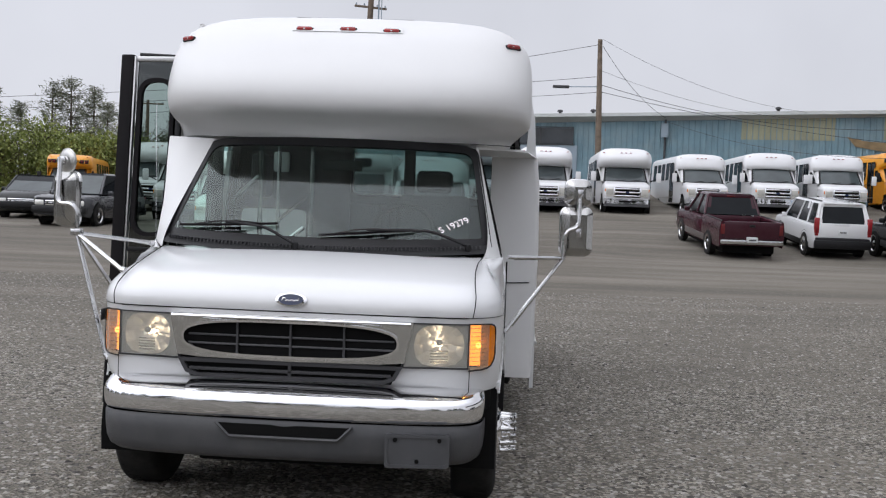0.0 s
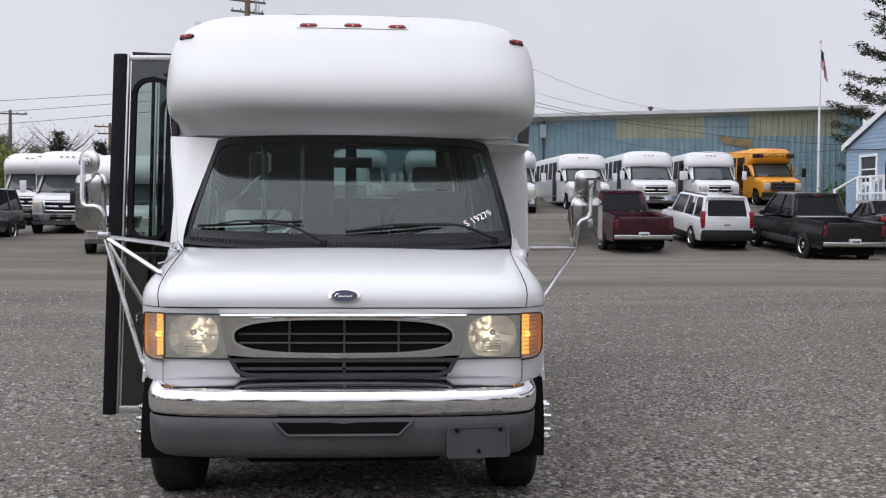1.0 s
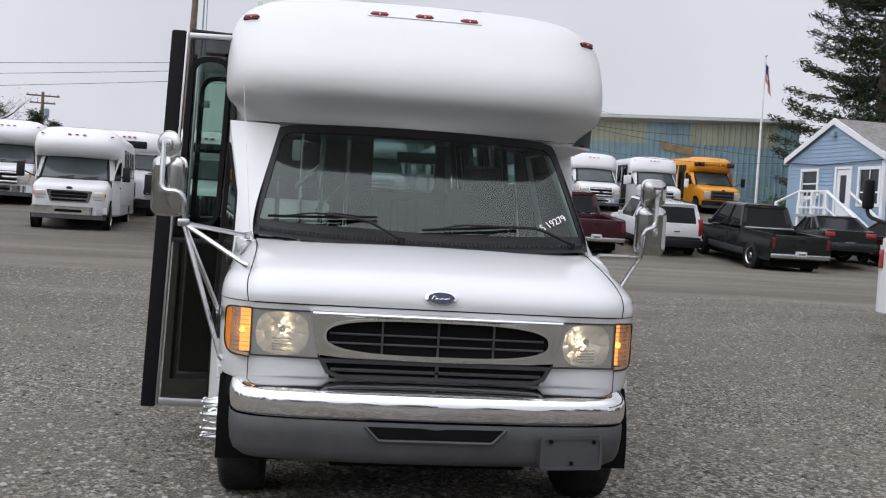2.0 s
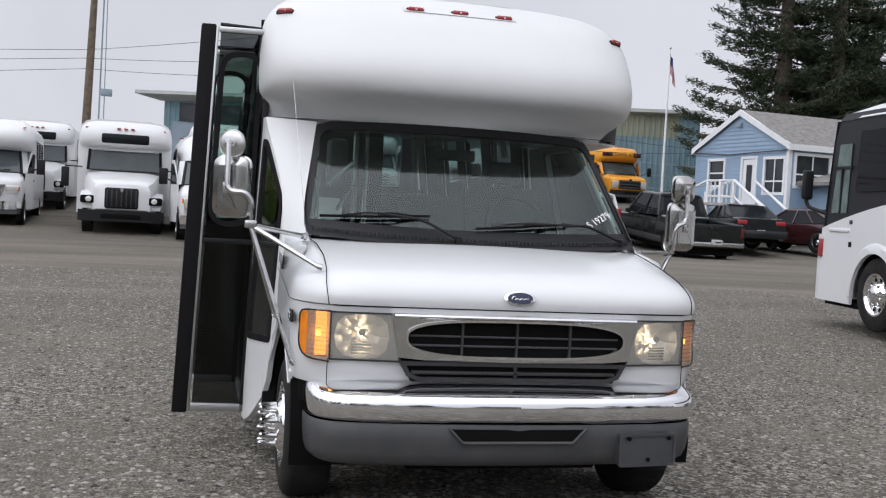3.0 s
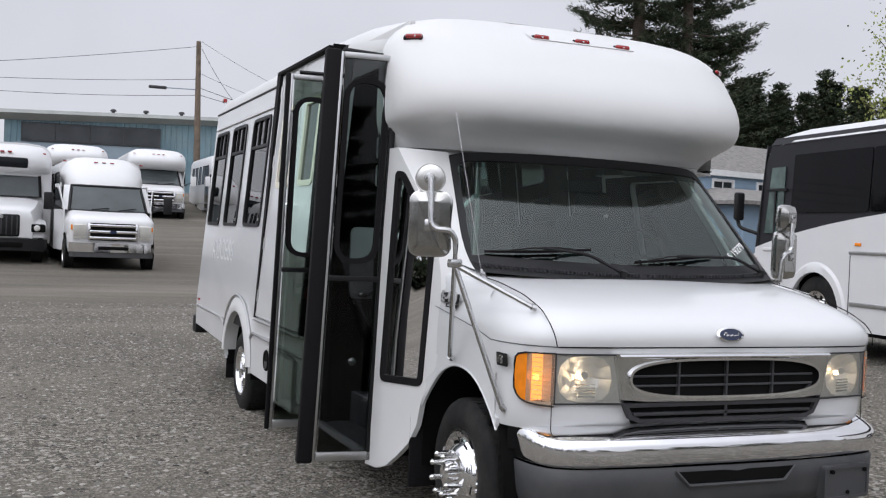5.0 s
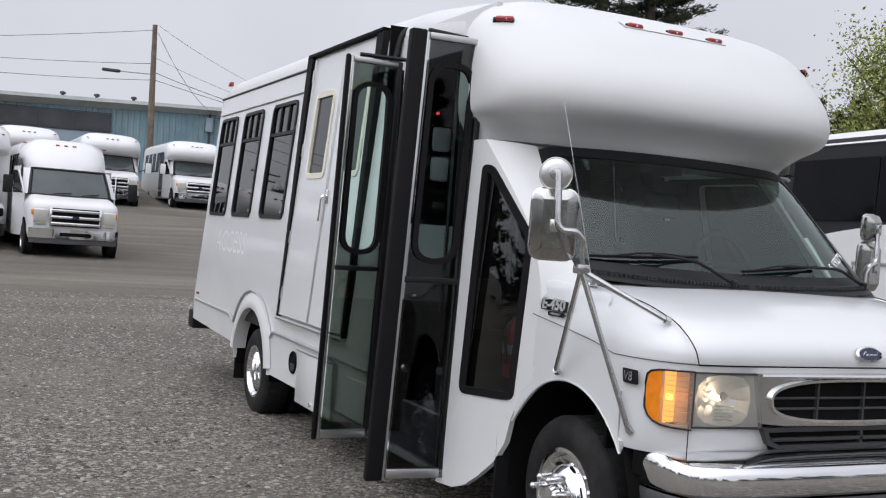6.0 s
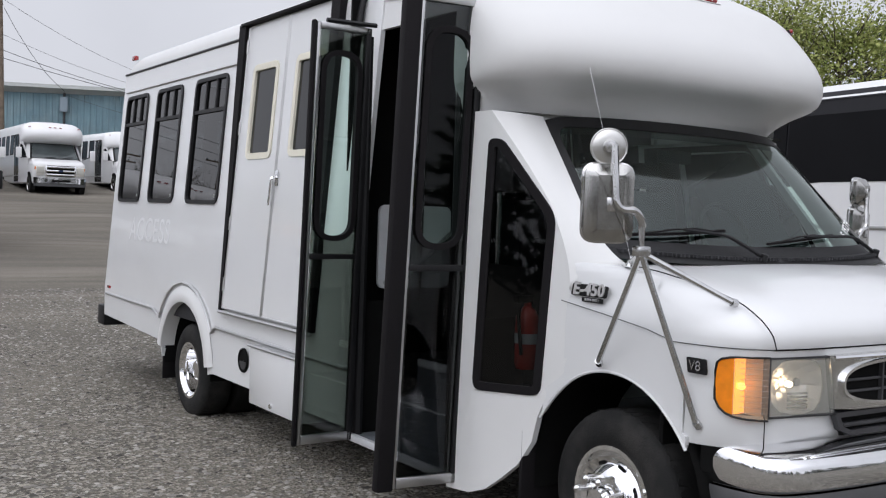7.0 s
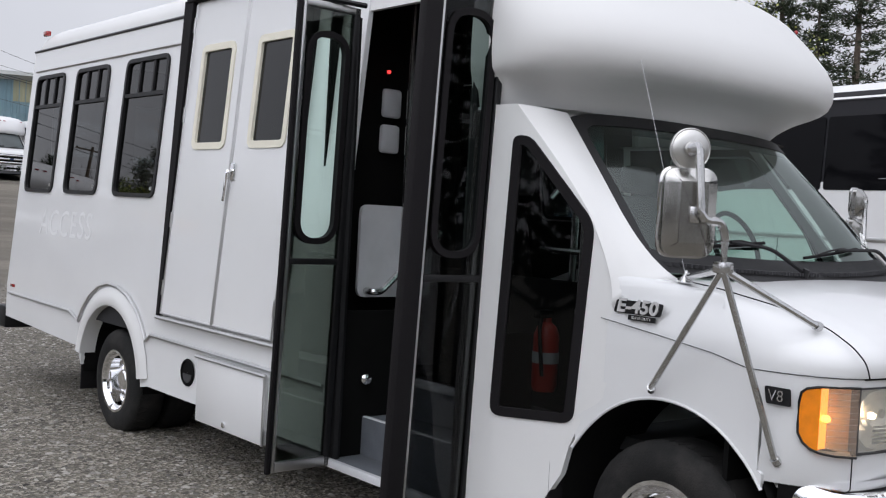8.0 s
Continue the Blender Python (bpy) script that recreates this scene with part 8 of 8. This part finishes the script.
def leaf_material(name, c0, c1):
    m = bpy.data.materials.new(name)
    m.use_nodes = True
    n, l = m.node_tree.nodes, m.node_tree.links
    b = n["Principled BSDF"]
    b.inputs["Roughness"].default_value = 0.65
    b.inputs["Specular IOR Level"].default_value = 0.25
    g = n.new("ShaderNodeNewGeometry")
    r = n.new("ShaderNodeValToRGB")
    r.color_ramp.elements[0].color, r.color_ramp.elements[1].color = (*c0, 1), (*c1, 1)
    l.new(g.outputs["Random Per Island"], r.inputs["Fac"])
    l.new(r.outputs["Color"], b.inputs["Base Color"])
    return m


NEEDLES = leaf_material("fir_needles", (0.014, 0.024, 0.014), (0.062, 0.078, 0.042))
SPRING = leaf_material("spring_leaves", (0.17, 0.22, 0.05), (0.38, 0.40, 0.14))
ALDER = leaf_material("alder_leaves", (0.12, 0.15, 0.035), (0.27, 0.31, 0.10))
BUSH_LEAF = leaf_material("shrub_leaves", (0.03, 0.06, 0.02), (0.10, 0.15, 0.05))
rng = np.random.default_rng(7)


def raw_mesh(name, verts, faces, material, parent, label=""):
    me = bpy.data.meshes.new(name)
    me.from_pydata([tuple(v) for v in verts], [], faces)
    me.materials.append(material)
    ob = new(name, me)
    ob.parent = parent
    if label:
        ob["label"] = label
    return ob


def leaves(centres, size, spread, per, flat=0.6, along=None):
    """Small rhombic leaf clumps scattered round each centre."""
    c = np.repeat(np.asarray(centres, float), per, axis=0)
    n = len(c)
    c = c + rng.normal(0, 1, (n, 3)) * np.asarray(spread)
    a = rng.normal(0, 1, (n, 3))
    if along is not None:
        a = a * 0.5 + np.repeat(np.asarray(along, float), per, axis=0)
    a /= np.linalg.norm(a, axis=1)[:, None]
    b = np.cross(a, rng.normal(0, 1, (n, 3)))
    b /= np.linalg.norm(b, axis=1)[:, None]
    s = size * rng.uniform(0.6, 1.4, (n, 1))
    v = np.stack([c - a * s, c + b * s * flat, c + a * s, c - b * s * flat], 1).reshape(-1, 3)
    f = np.arange(4 * n).reshape(-1, 4).tolist()
    return v, f


def conifer(x, y, h, r, label, bare=0.18, per=16, levels=34, seed_lean=0.0, dens=1.0, base=None, leaf=0.16, taper=0.75, up=0.10, needles=None):
    """A fir: boughs that sag and turn up at the tip, each with clumps of needle sprays."""
    z0 = ground_z(x, y) if base is None else base
    t = thing("fir_tree", label, "tree", pose(x, y, z0 - 0.1))
    part("trunk", lathe((0, 0, 0), (seed_lean, 0, 1), [(0, 0.022 * h), (h * 0.3, 0.016 * h), (h * 0.7, 0.008 * h), (h, 0.02)], 10), BARK, t)
    cs, ds, bm = [], [], bmesh.new()
    for k in range(levels):
        f = bare + (1 - bare) * (k + rng.uniform(0, 0.9)) / levels
        n = int(rng.integers(3, 6) * dens)
        for _ in range(max(n, 2)):
            a = rng.uniform(0, 2 * math.pi)
            ln = r * (1 - f) ** taper * rng.uniform(0.35, 1.22) + 0.2
            d = Vector((math.cos(a), math.sin(a), 0))
            p0 = Vector((seed_lean * f * h, 0, f * h))
            lift = up * rng.uniform(0.5, 1.5) + 0.25 * f
            at = lambda u: p0 + d * ln * u + Vector((0, 0, ln * (-0.32 * u + (0.32 + lift) * u * u) * 0.8))
            loft([circle(at(u), d, (0.014 * ln + 0.012) * (1.05 - u), 4) for u in (0.0, 0.4, 0.75, 1.0)], True, bm=bm)
            m = max(4, int(ln * 4.0))
            for q in range(m):
                u = 0.20 + 0.80 * (q + rng.uniform(0.2, 0.9)) / m
                side = Vector((-d.y, d.x, 0)) * rng.normal(0, 0.20 * ln * (1.12 - u))
                cs.append(tuple(at(u) + side + Vector((0, 0, -0.05 - 0.10 * rng.uniform(0, 1)))))
                ds.append((d.x, d.y, 0.9 * u - 0.45))
    tagged(part("branchwork", bm, BARK, t), kind="stuff")
    v, f = leaves(cs, leaf, (0.17, 0.17, 0.10), per, 0.22, ds)
    raw_mesh("crown", v, f, needles or NEEDLES, t, "layered needle crown")
    return t


def leafy(x, y, h, r, label, material, per=10, limbs=26, name="broadleaf_tree", bare=0.25, size=0.11, narrow=1.0, stems=1):
    z0 = ground_z(x, y)
    t = thing(name, label, "tree", pose(x, y, z0 - 0.1))
    part("trunk", lathe((0, 0, 0), (0, 0, 1), [(0, 0.02 * h + 0.03), (h * 0.4, 0.014 * h), (h * 0.9, 0.015)], 9), BARK, t)
    cs, bm = [], bmesh.new()
    for k in range(limbs):
        f = bare + (0.92 - bare) * rng.uniform(0, 1)
        a = rng.uniform(0, 2 * math.pi)
        prof = math.sin(math.pi * min(1, (f - bare * 0.6) / (1.05 - bare * 0.6))) ** 0.7
        ln = r * prof * rng.uniform(0.5, 1.1) + 0.2
        p0 = Vector((0, 0, f * h * 0.85))
        tip = p0 + Vector((math.cos(a) * ln * narrow, math.sin(a) * ln * narrow, ln * rng.uniform(0.35, 0.95)))
        mid = p0.lerp(tip, 0.5) + Vector((rng.normal(0, 0.08), rng.normal(0, 0.08), -0.05 * ln))
        loft([circle(p0, tip - p0, 0.02 + 0.012 * ln, 5), circle(mid, tip - p0, 0.012 + 0.007 * ln, 5), circle(tip, tip - p0, 0.006, 5)], True, bm=bm)
        for q in range(5):
            u = 0.35 + 0.7 * rng.uniform(0, 1)
            w = p0.lerp(tip, u) + Vector(rng.normal(0, 0.16 * ln + 0.1, 3))
            loft([circle(p0.lerp(tip, u * 0.8), w - p0, 0.010, 4), circle(w, w - p0, 0.004, 4)], True, bm=bm)
            cs.append(tuple(w))
    part("branchwork", bm, BARK, t)
    v, f = leaves(cs, size, 0.22 + 0.05 * r, per)
    raw_mesh("crown", v, f, material, t, "loose leafy crown")
    return t


BIG = "tall dark fir behind the office house"
conifer(30.4, 47.5, 27, 6.2, BIG, 0.06, 30, 54, dens=1.3, leaf=0.13)
conifer(33.2, 46.6, 26, 6.0, BIG, 0.06, 30, 50, dens=1.3, leaf=0.13)
conifer(35.6, 48.0, 20, 5.0, BIG, 0.06, 30, 42, dens=1.2, leaf=0.13)
MID = "dark fir in the row behind the coach"
row_tree = [conifer(36.5 + k, 54 - k, 10.4, 2.9, MID, 0.02, 12, 36, dens=1.3, leaf=0.17, taper=0.85, up=0.4) for k in range(3)]
for k in range(40):
    f = k / 39
    x, y = 38.5 + 25 * f + rng.normal(0, 0.4), 51.8 - 23 * f + rng.normal(0, 0.7)
    copy_thing(row_tree[k % 3], pose(x, y, ground_z(x, y) - 0.2, 0, 0, 70 * k) @ Matrix.Scale(rng.uniform(0.80, 1.05), 4))
for k in range(18):
    x, y = 36.8 + 0.62 * k + rng.normal(0, 0.2), 50.6 - 0.58 * k + rng.normal(0, 0.3)
    copy_thing(row_tree[k % 3], pose(x, y, ground_z(x, y) - 0.2, 0, 0, 50 * k) @ Matrix.Scale(rng.uniform(0.72, 0.98), 4))
open_trees = [conifer(40.5, 26.0, 15.5, 3.8, "dark fir with open limbs beyond the coach", 0.10, 16, 34, dens=1.2, leaf=0.14), conifer(45.0, 24.4, 16.5, 4.2, "dark fir with open limbs beyond the coach", 0.10, 16, 34, dens=1.2, leaf=0.14)]
for k, (x, y) in enumerate(((48.5, 28.6), (49.0, 17.0), (46, 13), (50, 8), (48, 2), (52, -6), (50, -14))):
    copy_thing(open_trees[k % 2], pose(x, y, ground_z(x, y), 0, 0, 50 * k))
# dark woods round the rest of the yard, behind the walk
far_tree = conifer(-70, 10, 13, 4.6, "dark fir in the woods round the yard", 0.03, 7, 20, dens=1.4, leaf=0.34)
for k in range(52):
    a = radians(139 + 216 * k / 51)
    x, y = 8 + 72 * math.cos(a) + rng.normal(0, 2), 4 + 66 * math.sin(a) + rng.normal(0, 2)
    copy_thing(far_tree, pose(x, y, -0.3, 0, 0, 37 * k) @ Matrix.Scale(rng.uniform(0.8, 1.4), 4))
leafy(30.0, 25.5, 11.5, 3.0, "spring tree with yellow-green young leaves", SPRING, 42, 100, size=0.072)
leafy(33.0, 24.0, 11.0, 2.8, "spring tree with yellow-green young leaves", SPRING, 42, 90, size=0.072)
GREY_LEAF = leaf_material("grey_green_leaves", (0.11, 0.125, 0.09), (0.32, 0.33, 0.26))
for x, top, r in ((-35.5, 7.4, 1.9), (-33.0, 8.0, 2.0), (-31.0, 7.2, 1.8), (-29.2, 8.5, 1.7), (-27.2, 7.3, 1.6), (-25.2, 8.6, 1.9), (-24.2, 8.9, 2.0), (-22.9, 8.4, 1.8), (-21.6, 7.3, 1.4), (-20.4, 6.2, 1.2), (-18.6, 5.6, 1.0)):
    y = 53.5 + rng.normal(0, 0.8)
    conifer(x * 1.02, y, top - ground_z(x, y), r, "tall thin grey-green fir", 0.08, 9, 24, dens=1.0, leaf=0.11, taper=0.62, up=0.35, needles=GREY_LEAF)
for k in range(17):
    f = k / 16
    x, y = -36 + 16.2 * f + rng.normal(0, 0.25), 47.5 + 3.0 * f + rng.normal(0, 0.6)
    leafy(x, y, 3.2 + rng.uniform(-0.9, 1.3), 1.2, "young alder in yellow-green leaf", ALDER, 20, 46, "alder_tree", 0.03, 0.08)
for x, y, h in ((-29, 78, 5), (-25.5, 80, 5.6), (-33, 76, 5)):
    leafy(x, y, h, 3.0, "nearly bare tree in the distance", BARK, 2, 40, "bare_tree", 0.2, 0.06)
for x, y, h, r in ((-19.6, 60, 4.6, 1.5), (-17.6, 62, 4.0, 1.4), (-16.2, 61, 3.4, 1.2)):
    conifer(x, y, h, r, "small dark fir at the edge of the yard", 0.05, 12, 22, leaf=0.12)
leafy(22.0, 40.6, 1.1, 0.9, "green shrub beside the deck", BUSH_LEAF, 40, 36, "shrub", 0.0, 0.07)


def utility_pole(x, y, top, r=0.17, arms=(), lean=0.0, label="weathered wooden utility pole", tr=False):
    z0 = ground_z(x, y)
    p = thing("utility_pole", label, "utility pole", pose(x, y, z0 - 0.3, 0, lean, 0))
    h = top - z0 + 0.3
    part("mast", lathe((0, 0, 0), (0, 0, 1), [(0, r * 1.15), (h * 0.5, r), (h, r * 0.75), (h + 0.02, 0.01)], 12), WOOD_POLE, p)
    for dz, w, rz in arms:
        a = part("crossarm", move(box(-w / 2, w / 2, -0.06, 0.06, h - dz - 0.06, h - dz + 0.06, 0.01), pose(0, 0, 0, 0, 0, rz)), WOOD_POLE, p)
        for u in (-0.45, -0.2, 0.2, 0.45):
            part("insulator", move(lathe((u * w, 0, h - dz + 0.06), (0, 0, 1), [(0, 0.03), (0.08, 0.05), (0.14, 0.03), (0.15, 0.001)], 8), pose(0, 0, 0, 0, 0, rz)), GREY_WALL, a)
    if tr:
        part("transformer", lathe((0.35, 0, h - 2.1), (0, 0, 1), [(0, 0.22), (0.7, 0.22), (0.78, 0.1), (0.8, 0.001)], 14), GREY_WALL, p)
    return p


def cable(a, b, sag, r=0.018, n=14):
    a, b, r = Vector(a), Vector(b), r * 0.55
    pts = [a.lerp(b, i / n) + Vector((0, 0, -4 * sag * (i / n) * (1 - i / n))) for i in range(n + 1)]
    ob = link("cable", tube(pts, r, 5), WIRE)
    tagged(ob, "dark overhead cable strung between utility poles", "cable", "overhead cables", "")
    return ob


PT = Vector((6.25, 54.5, 11.9))
utility_pole(6.25, 54.5, 11.9, 0.17, lean=-1.2)
street = thing("street_lamp", "grey street lamp head on a cable arm", "street lamp", pose(4.2, 54.5, 9.15))
part("arm", tube([(2.0, 0, 0.05), (0.2, 0, 0.0)], 0.03, 6), GREY_WALL, street)
part("lamp_head", box(-0.75, 0.2, -0.14, 0.14, -0.09, 0.07, 0.05), GRILLE_GREY, street)
utility_pole(-7.98, 57.5, 15.0, 0.22, ((0.35, 2.2, 20), (1.0, 2.0, 20)), lean=1.5, label="tall wooden utility pole with two crossarms")
ant = thing("lattice_mast", "slim grey metal mast beside a utility pole", "mast", pose(-7.25, 57.3, ground_z(-7.25, 57.3)))
part("mast", tube([(0, 0, 0), (0.1, 0, 12.5)], 0.05, 6), GREY_WALL, ant)
part("mast", tube([(0.3, 0, 0), (0.25, 0, 12.5)], 0.03, 6), GREY_WALL, ant)
part("equipment_box", box(0.1, 0.7, -0.2, 0.2, 3.6, 4.0, 0.03), GREY_WALL, ant)
utility_pole(-22.6, 84.0, 9.6, 0.16, ((0.3, 2.6, 10), (0.9, 2.0, 10)), label="distant utility pole with crossarms", tr=True)
utility_pole(-29.5, 80.0, 10.2, 0.16, ((0.3, 2.6, 10),), label="distant utility pole with crossarms")
for z0, z1, z2, sag in ((11.65, 9.58, 5.1, 0.1), (9.8, 9.1, 4.0, 0.15), (8.9, 8.5, 3.0, 0.2)):
    cable((6.25, 54.5, z0), (-7.98, 57.5, z1), sag, 0.026)
    cable((-7.98, 57.5, z1), (-60, 48, z2), 0.3, 0.026)
cable(PT, (20.5, 60.0, 8.6), 0.8)
cable(PT + Vector((0, 0, -0.4)), (11.2, 62.0, 8.2), 0.5, 0.026)
cable(PT + Vector((0, 0, -2.6)), (24.0, 58.5, 7.6), 0.7, 0.03)
cable(PT + Vector((0, 0, -3.0)), (34.0, 55.0, 6.2), 0.8, 0.03)
cable(PT + Vector((0, 0, -1.8)), (20.0, 57.9, 8.0), 0.6)
cable((11.2, 61.8, 8.0), (21.0, 38.2, 4.8), 0.9, 0.02)

# flagpole
FX, FY = 23.6, 48.0
fp = thing("flagpole", "white flagpole with a drooping striped flag", "flagpole", pose(FX, FY, ground_z(FX, FY)))
ftop = 11.1 - ground_z(FX, FY)
part("mast", lathe((0, 0, 0), (0, 0, 1), [(0, 0.08), (ftop * 0.6, 0.055), (ftop, 0.035), (ftop + 0.02, 0.001)], 10), TRIM, fp)
part("ball", lathe((0, 0, ftop), (0, 0, 1), [(0, 0.02), (0.05, 0.07), (0.1, 0.07), (0.15, 0.001)], 10), STEEL, fp)
FLAG_RED = mat("flag_red", (0.35, 0.03, 0.05), 0.8)
FLAG_WHITE = mat("flag_white", (0.6, 0.58, 0.58), 0.8)
FLAG_BLUE = mat("flag_blue", (0.03, 0.04, 0.14), 0.8)


def fold(u, v):
    """Hanging cloth: u along the fly, v down the hoist."""
    return (0.06 + 0.34 * u * (0.5 + 0.5 * v), 0.10 * math.sin(9 * u + 2 * v), ftop - 0.25 - 1.0 * v - 1.05 * u * (0.55 + 0.3 * v))


flag = part("flag", loft([[fold(u, v) for u in np.linspace(0, 0.45, 7)] for v in np.linspace(0, 0.5, 5)], False), FLAG_BLUE, fp, "limp red, white and blue flag", 80)
for k in range(13):
    v0, v1 = k / 13, (k + 1) / 13
    u0 = 0.45 if k < 6 else 0.0
    part("stripe", loft([[fold(u, v) for u in np.linspace(u0, 1, 10)] for v in (v0, v1)], False), FLAG_RED if k % 2 == 0 else FLAG_WHITE, flag, angle=80)

# fence line behind the row of buses
fence = thing("wire_fence", "grey wire fence before the warehouse end", "fence", pose(0, 0, 0))
for k in range(9):
    x = 22.5 + 1.3 * k
    y = 55.0 - 0.25 * (x - 22.5)
    part("post", tube([(x, y, ground_z(x, y) - 0.1), (x, y, ground_z(x, y) + 1.9)], 0.04, 6), GREY_WALL, fence)
for dz in (0.3, 1.1, 1.85):
    part("rail", tube([(22.5, 55.0, ground_z(22.5, 55) + dz), (32.9, 52.4, ground_z(32.9, 52.4) + dz)], 0.025, 5), GREY_WALL, fence)

# ---- loose stones of the gravel ----
def stone_field(count, x0, x1, y0, y1, smin, smax):
    px = (x0 + x1) / 2 + (x1 - x0) / 2 * rng.uniform(0, 1, count) ** 1.25 * rng.choice([-1, 1], count)
    py = y0 + (y1 - y0) * rng.uniform(0, 1, count) ** 1.7
    s = rng.uniform(smin, smax, count) * rng.choice([0.6, 0.8, 1.0, 1.3], count)
    base = np.array([(1, 0, 0.1), (0.2, 0.9, 0), (-0.9, 0.3, 0.15), (-0.3, -0.9, 0), (0.05, 0.0, 0.7), (0, 0.1, -0.4)])
    tri = np.array([(0, 1, 4), (1, 2, 4), (2, 3, 4), (3, 0, 4)])
    a = rng.uniform(0, 2 * math.pi, count)
    v = base[None] * rng.uniform(0.7, 1.3, (count, 6, 3))
    ca, sa = np.cos(a)[:, None], np.sin(a)[:, None]
    vx, vy = v[..., 0] * ca - v[..., 1] * sa, v[..., 0] * sa + v[..., 1] * ca
    gz = np.array([ground_z(a_, b_) for a_, b_ in zip(px, py)])
    out = np.stack([px[:, None] + vx * s[:, None], py[:, None] + vy * s[:, None], gz[:, None] + (v[..., 2] * 0.55 + 0.02) * s[:, None]], -1).reshape(-1, 3)
    f = (tri[None] + 6 * np.arange(count)[:, None, None]).reshape(-1, 3)
    return out, f


def stone_material():
    m = leaf_material("loose_stones", (0.040, 0.037, 0.033), (0.42, 0.40, 0.36))
    m.node_tree.nodes["Principled BSDF"].inputs["Roughness"].default_value = 0.9
    return m


sv, sf = stone_field(175000, -11, 11, -4.6, 15, 0.007, 0.023)
me = bpy.data.meshes.new("gravel_stones")
me.vertices.add(len(sv)), me.vertices.foreach_set("co", sv.ravel())
me.loops.add(sf.size), me.loops.foreach_set("vertex_index", sf.ravel().astype(np.int32))
me.polygons.add(len(sf)), me.polygons.foreach_set("loop_start", np.arange(0, sf.size, 3, dtype=np.int32))
me.update(calc_edges=True)
me.validate()
me.materials.append(stone_material())
tagged(new("gravel_stones", me), "loose grey crushed stones on the yard", "gravel", kind="stuff")
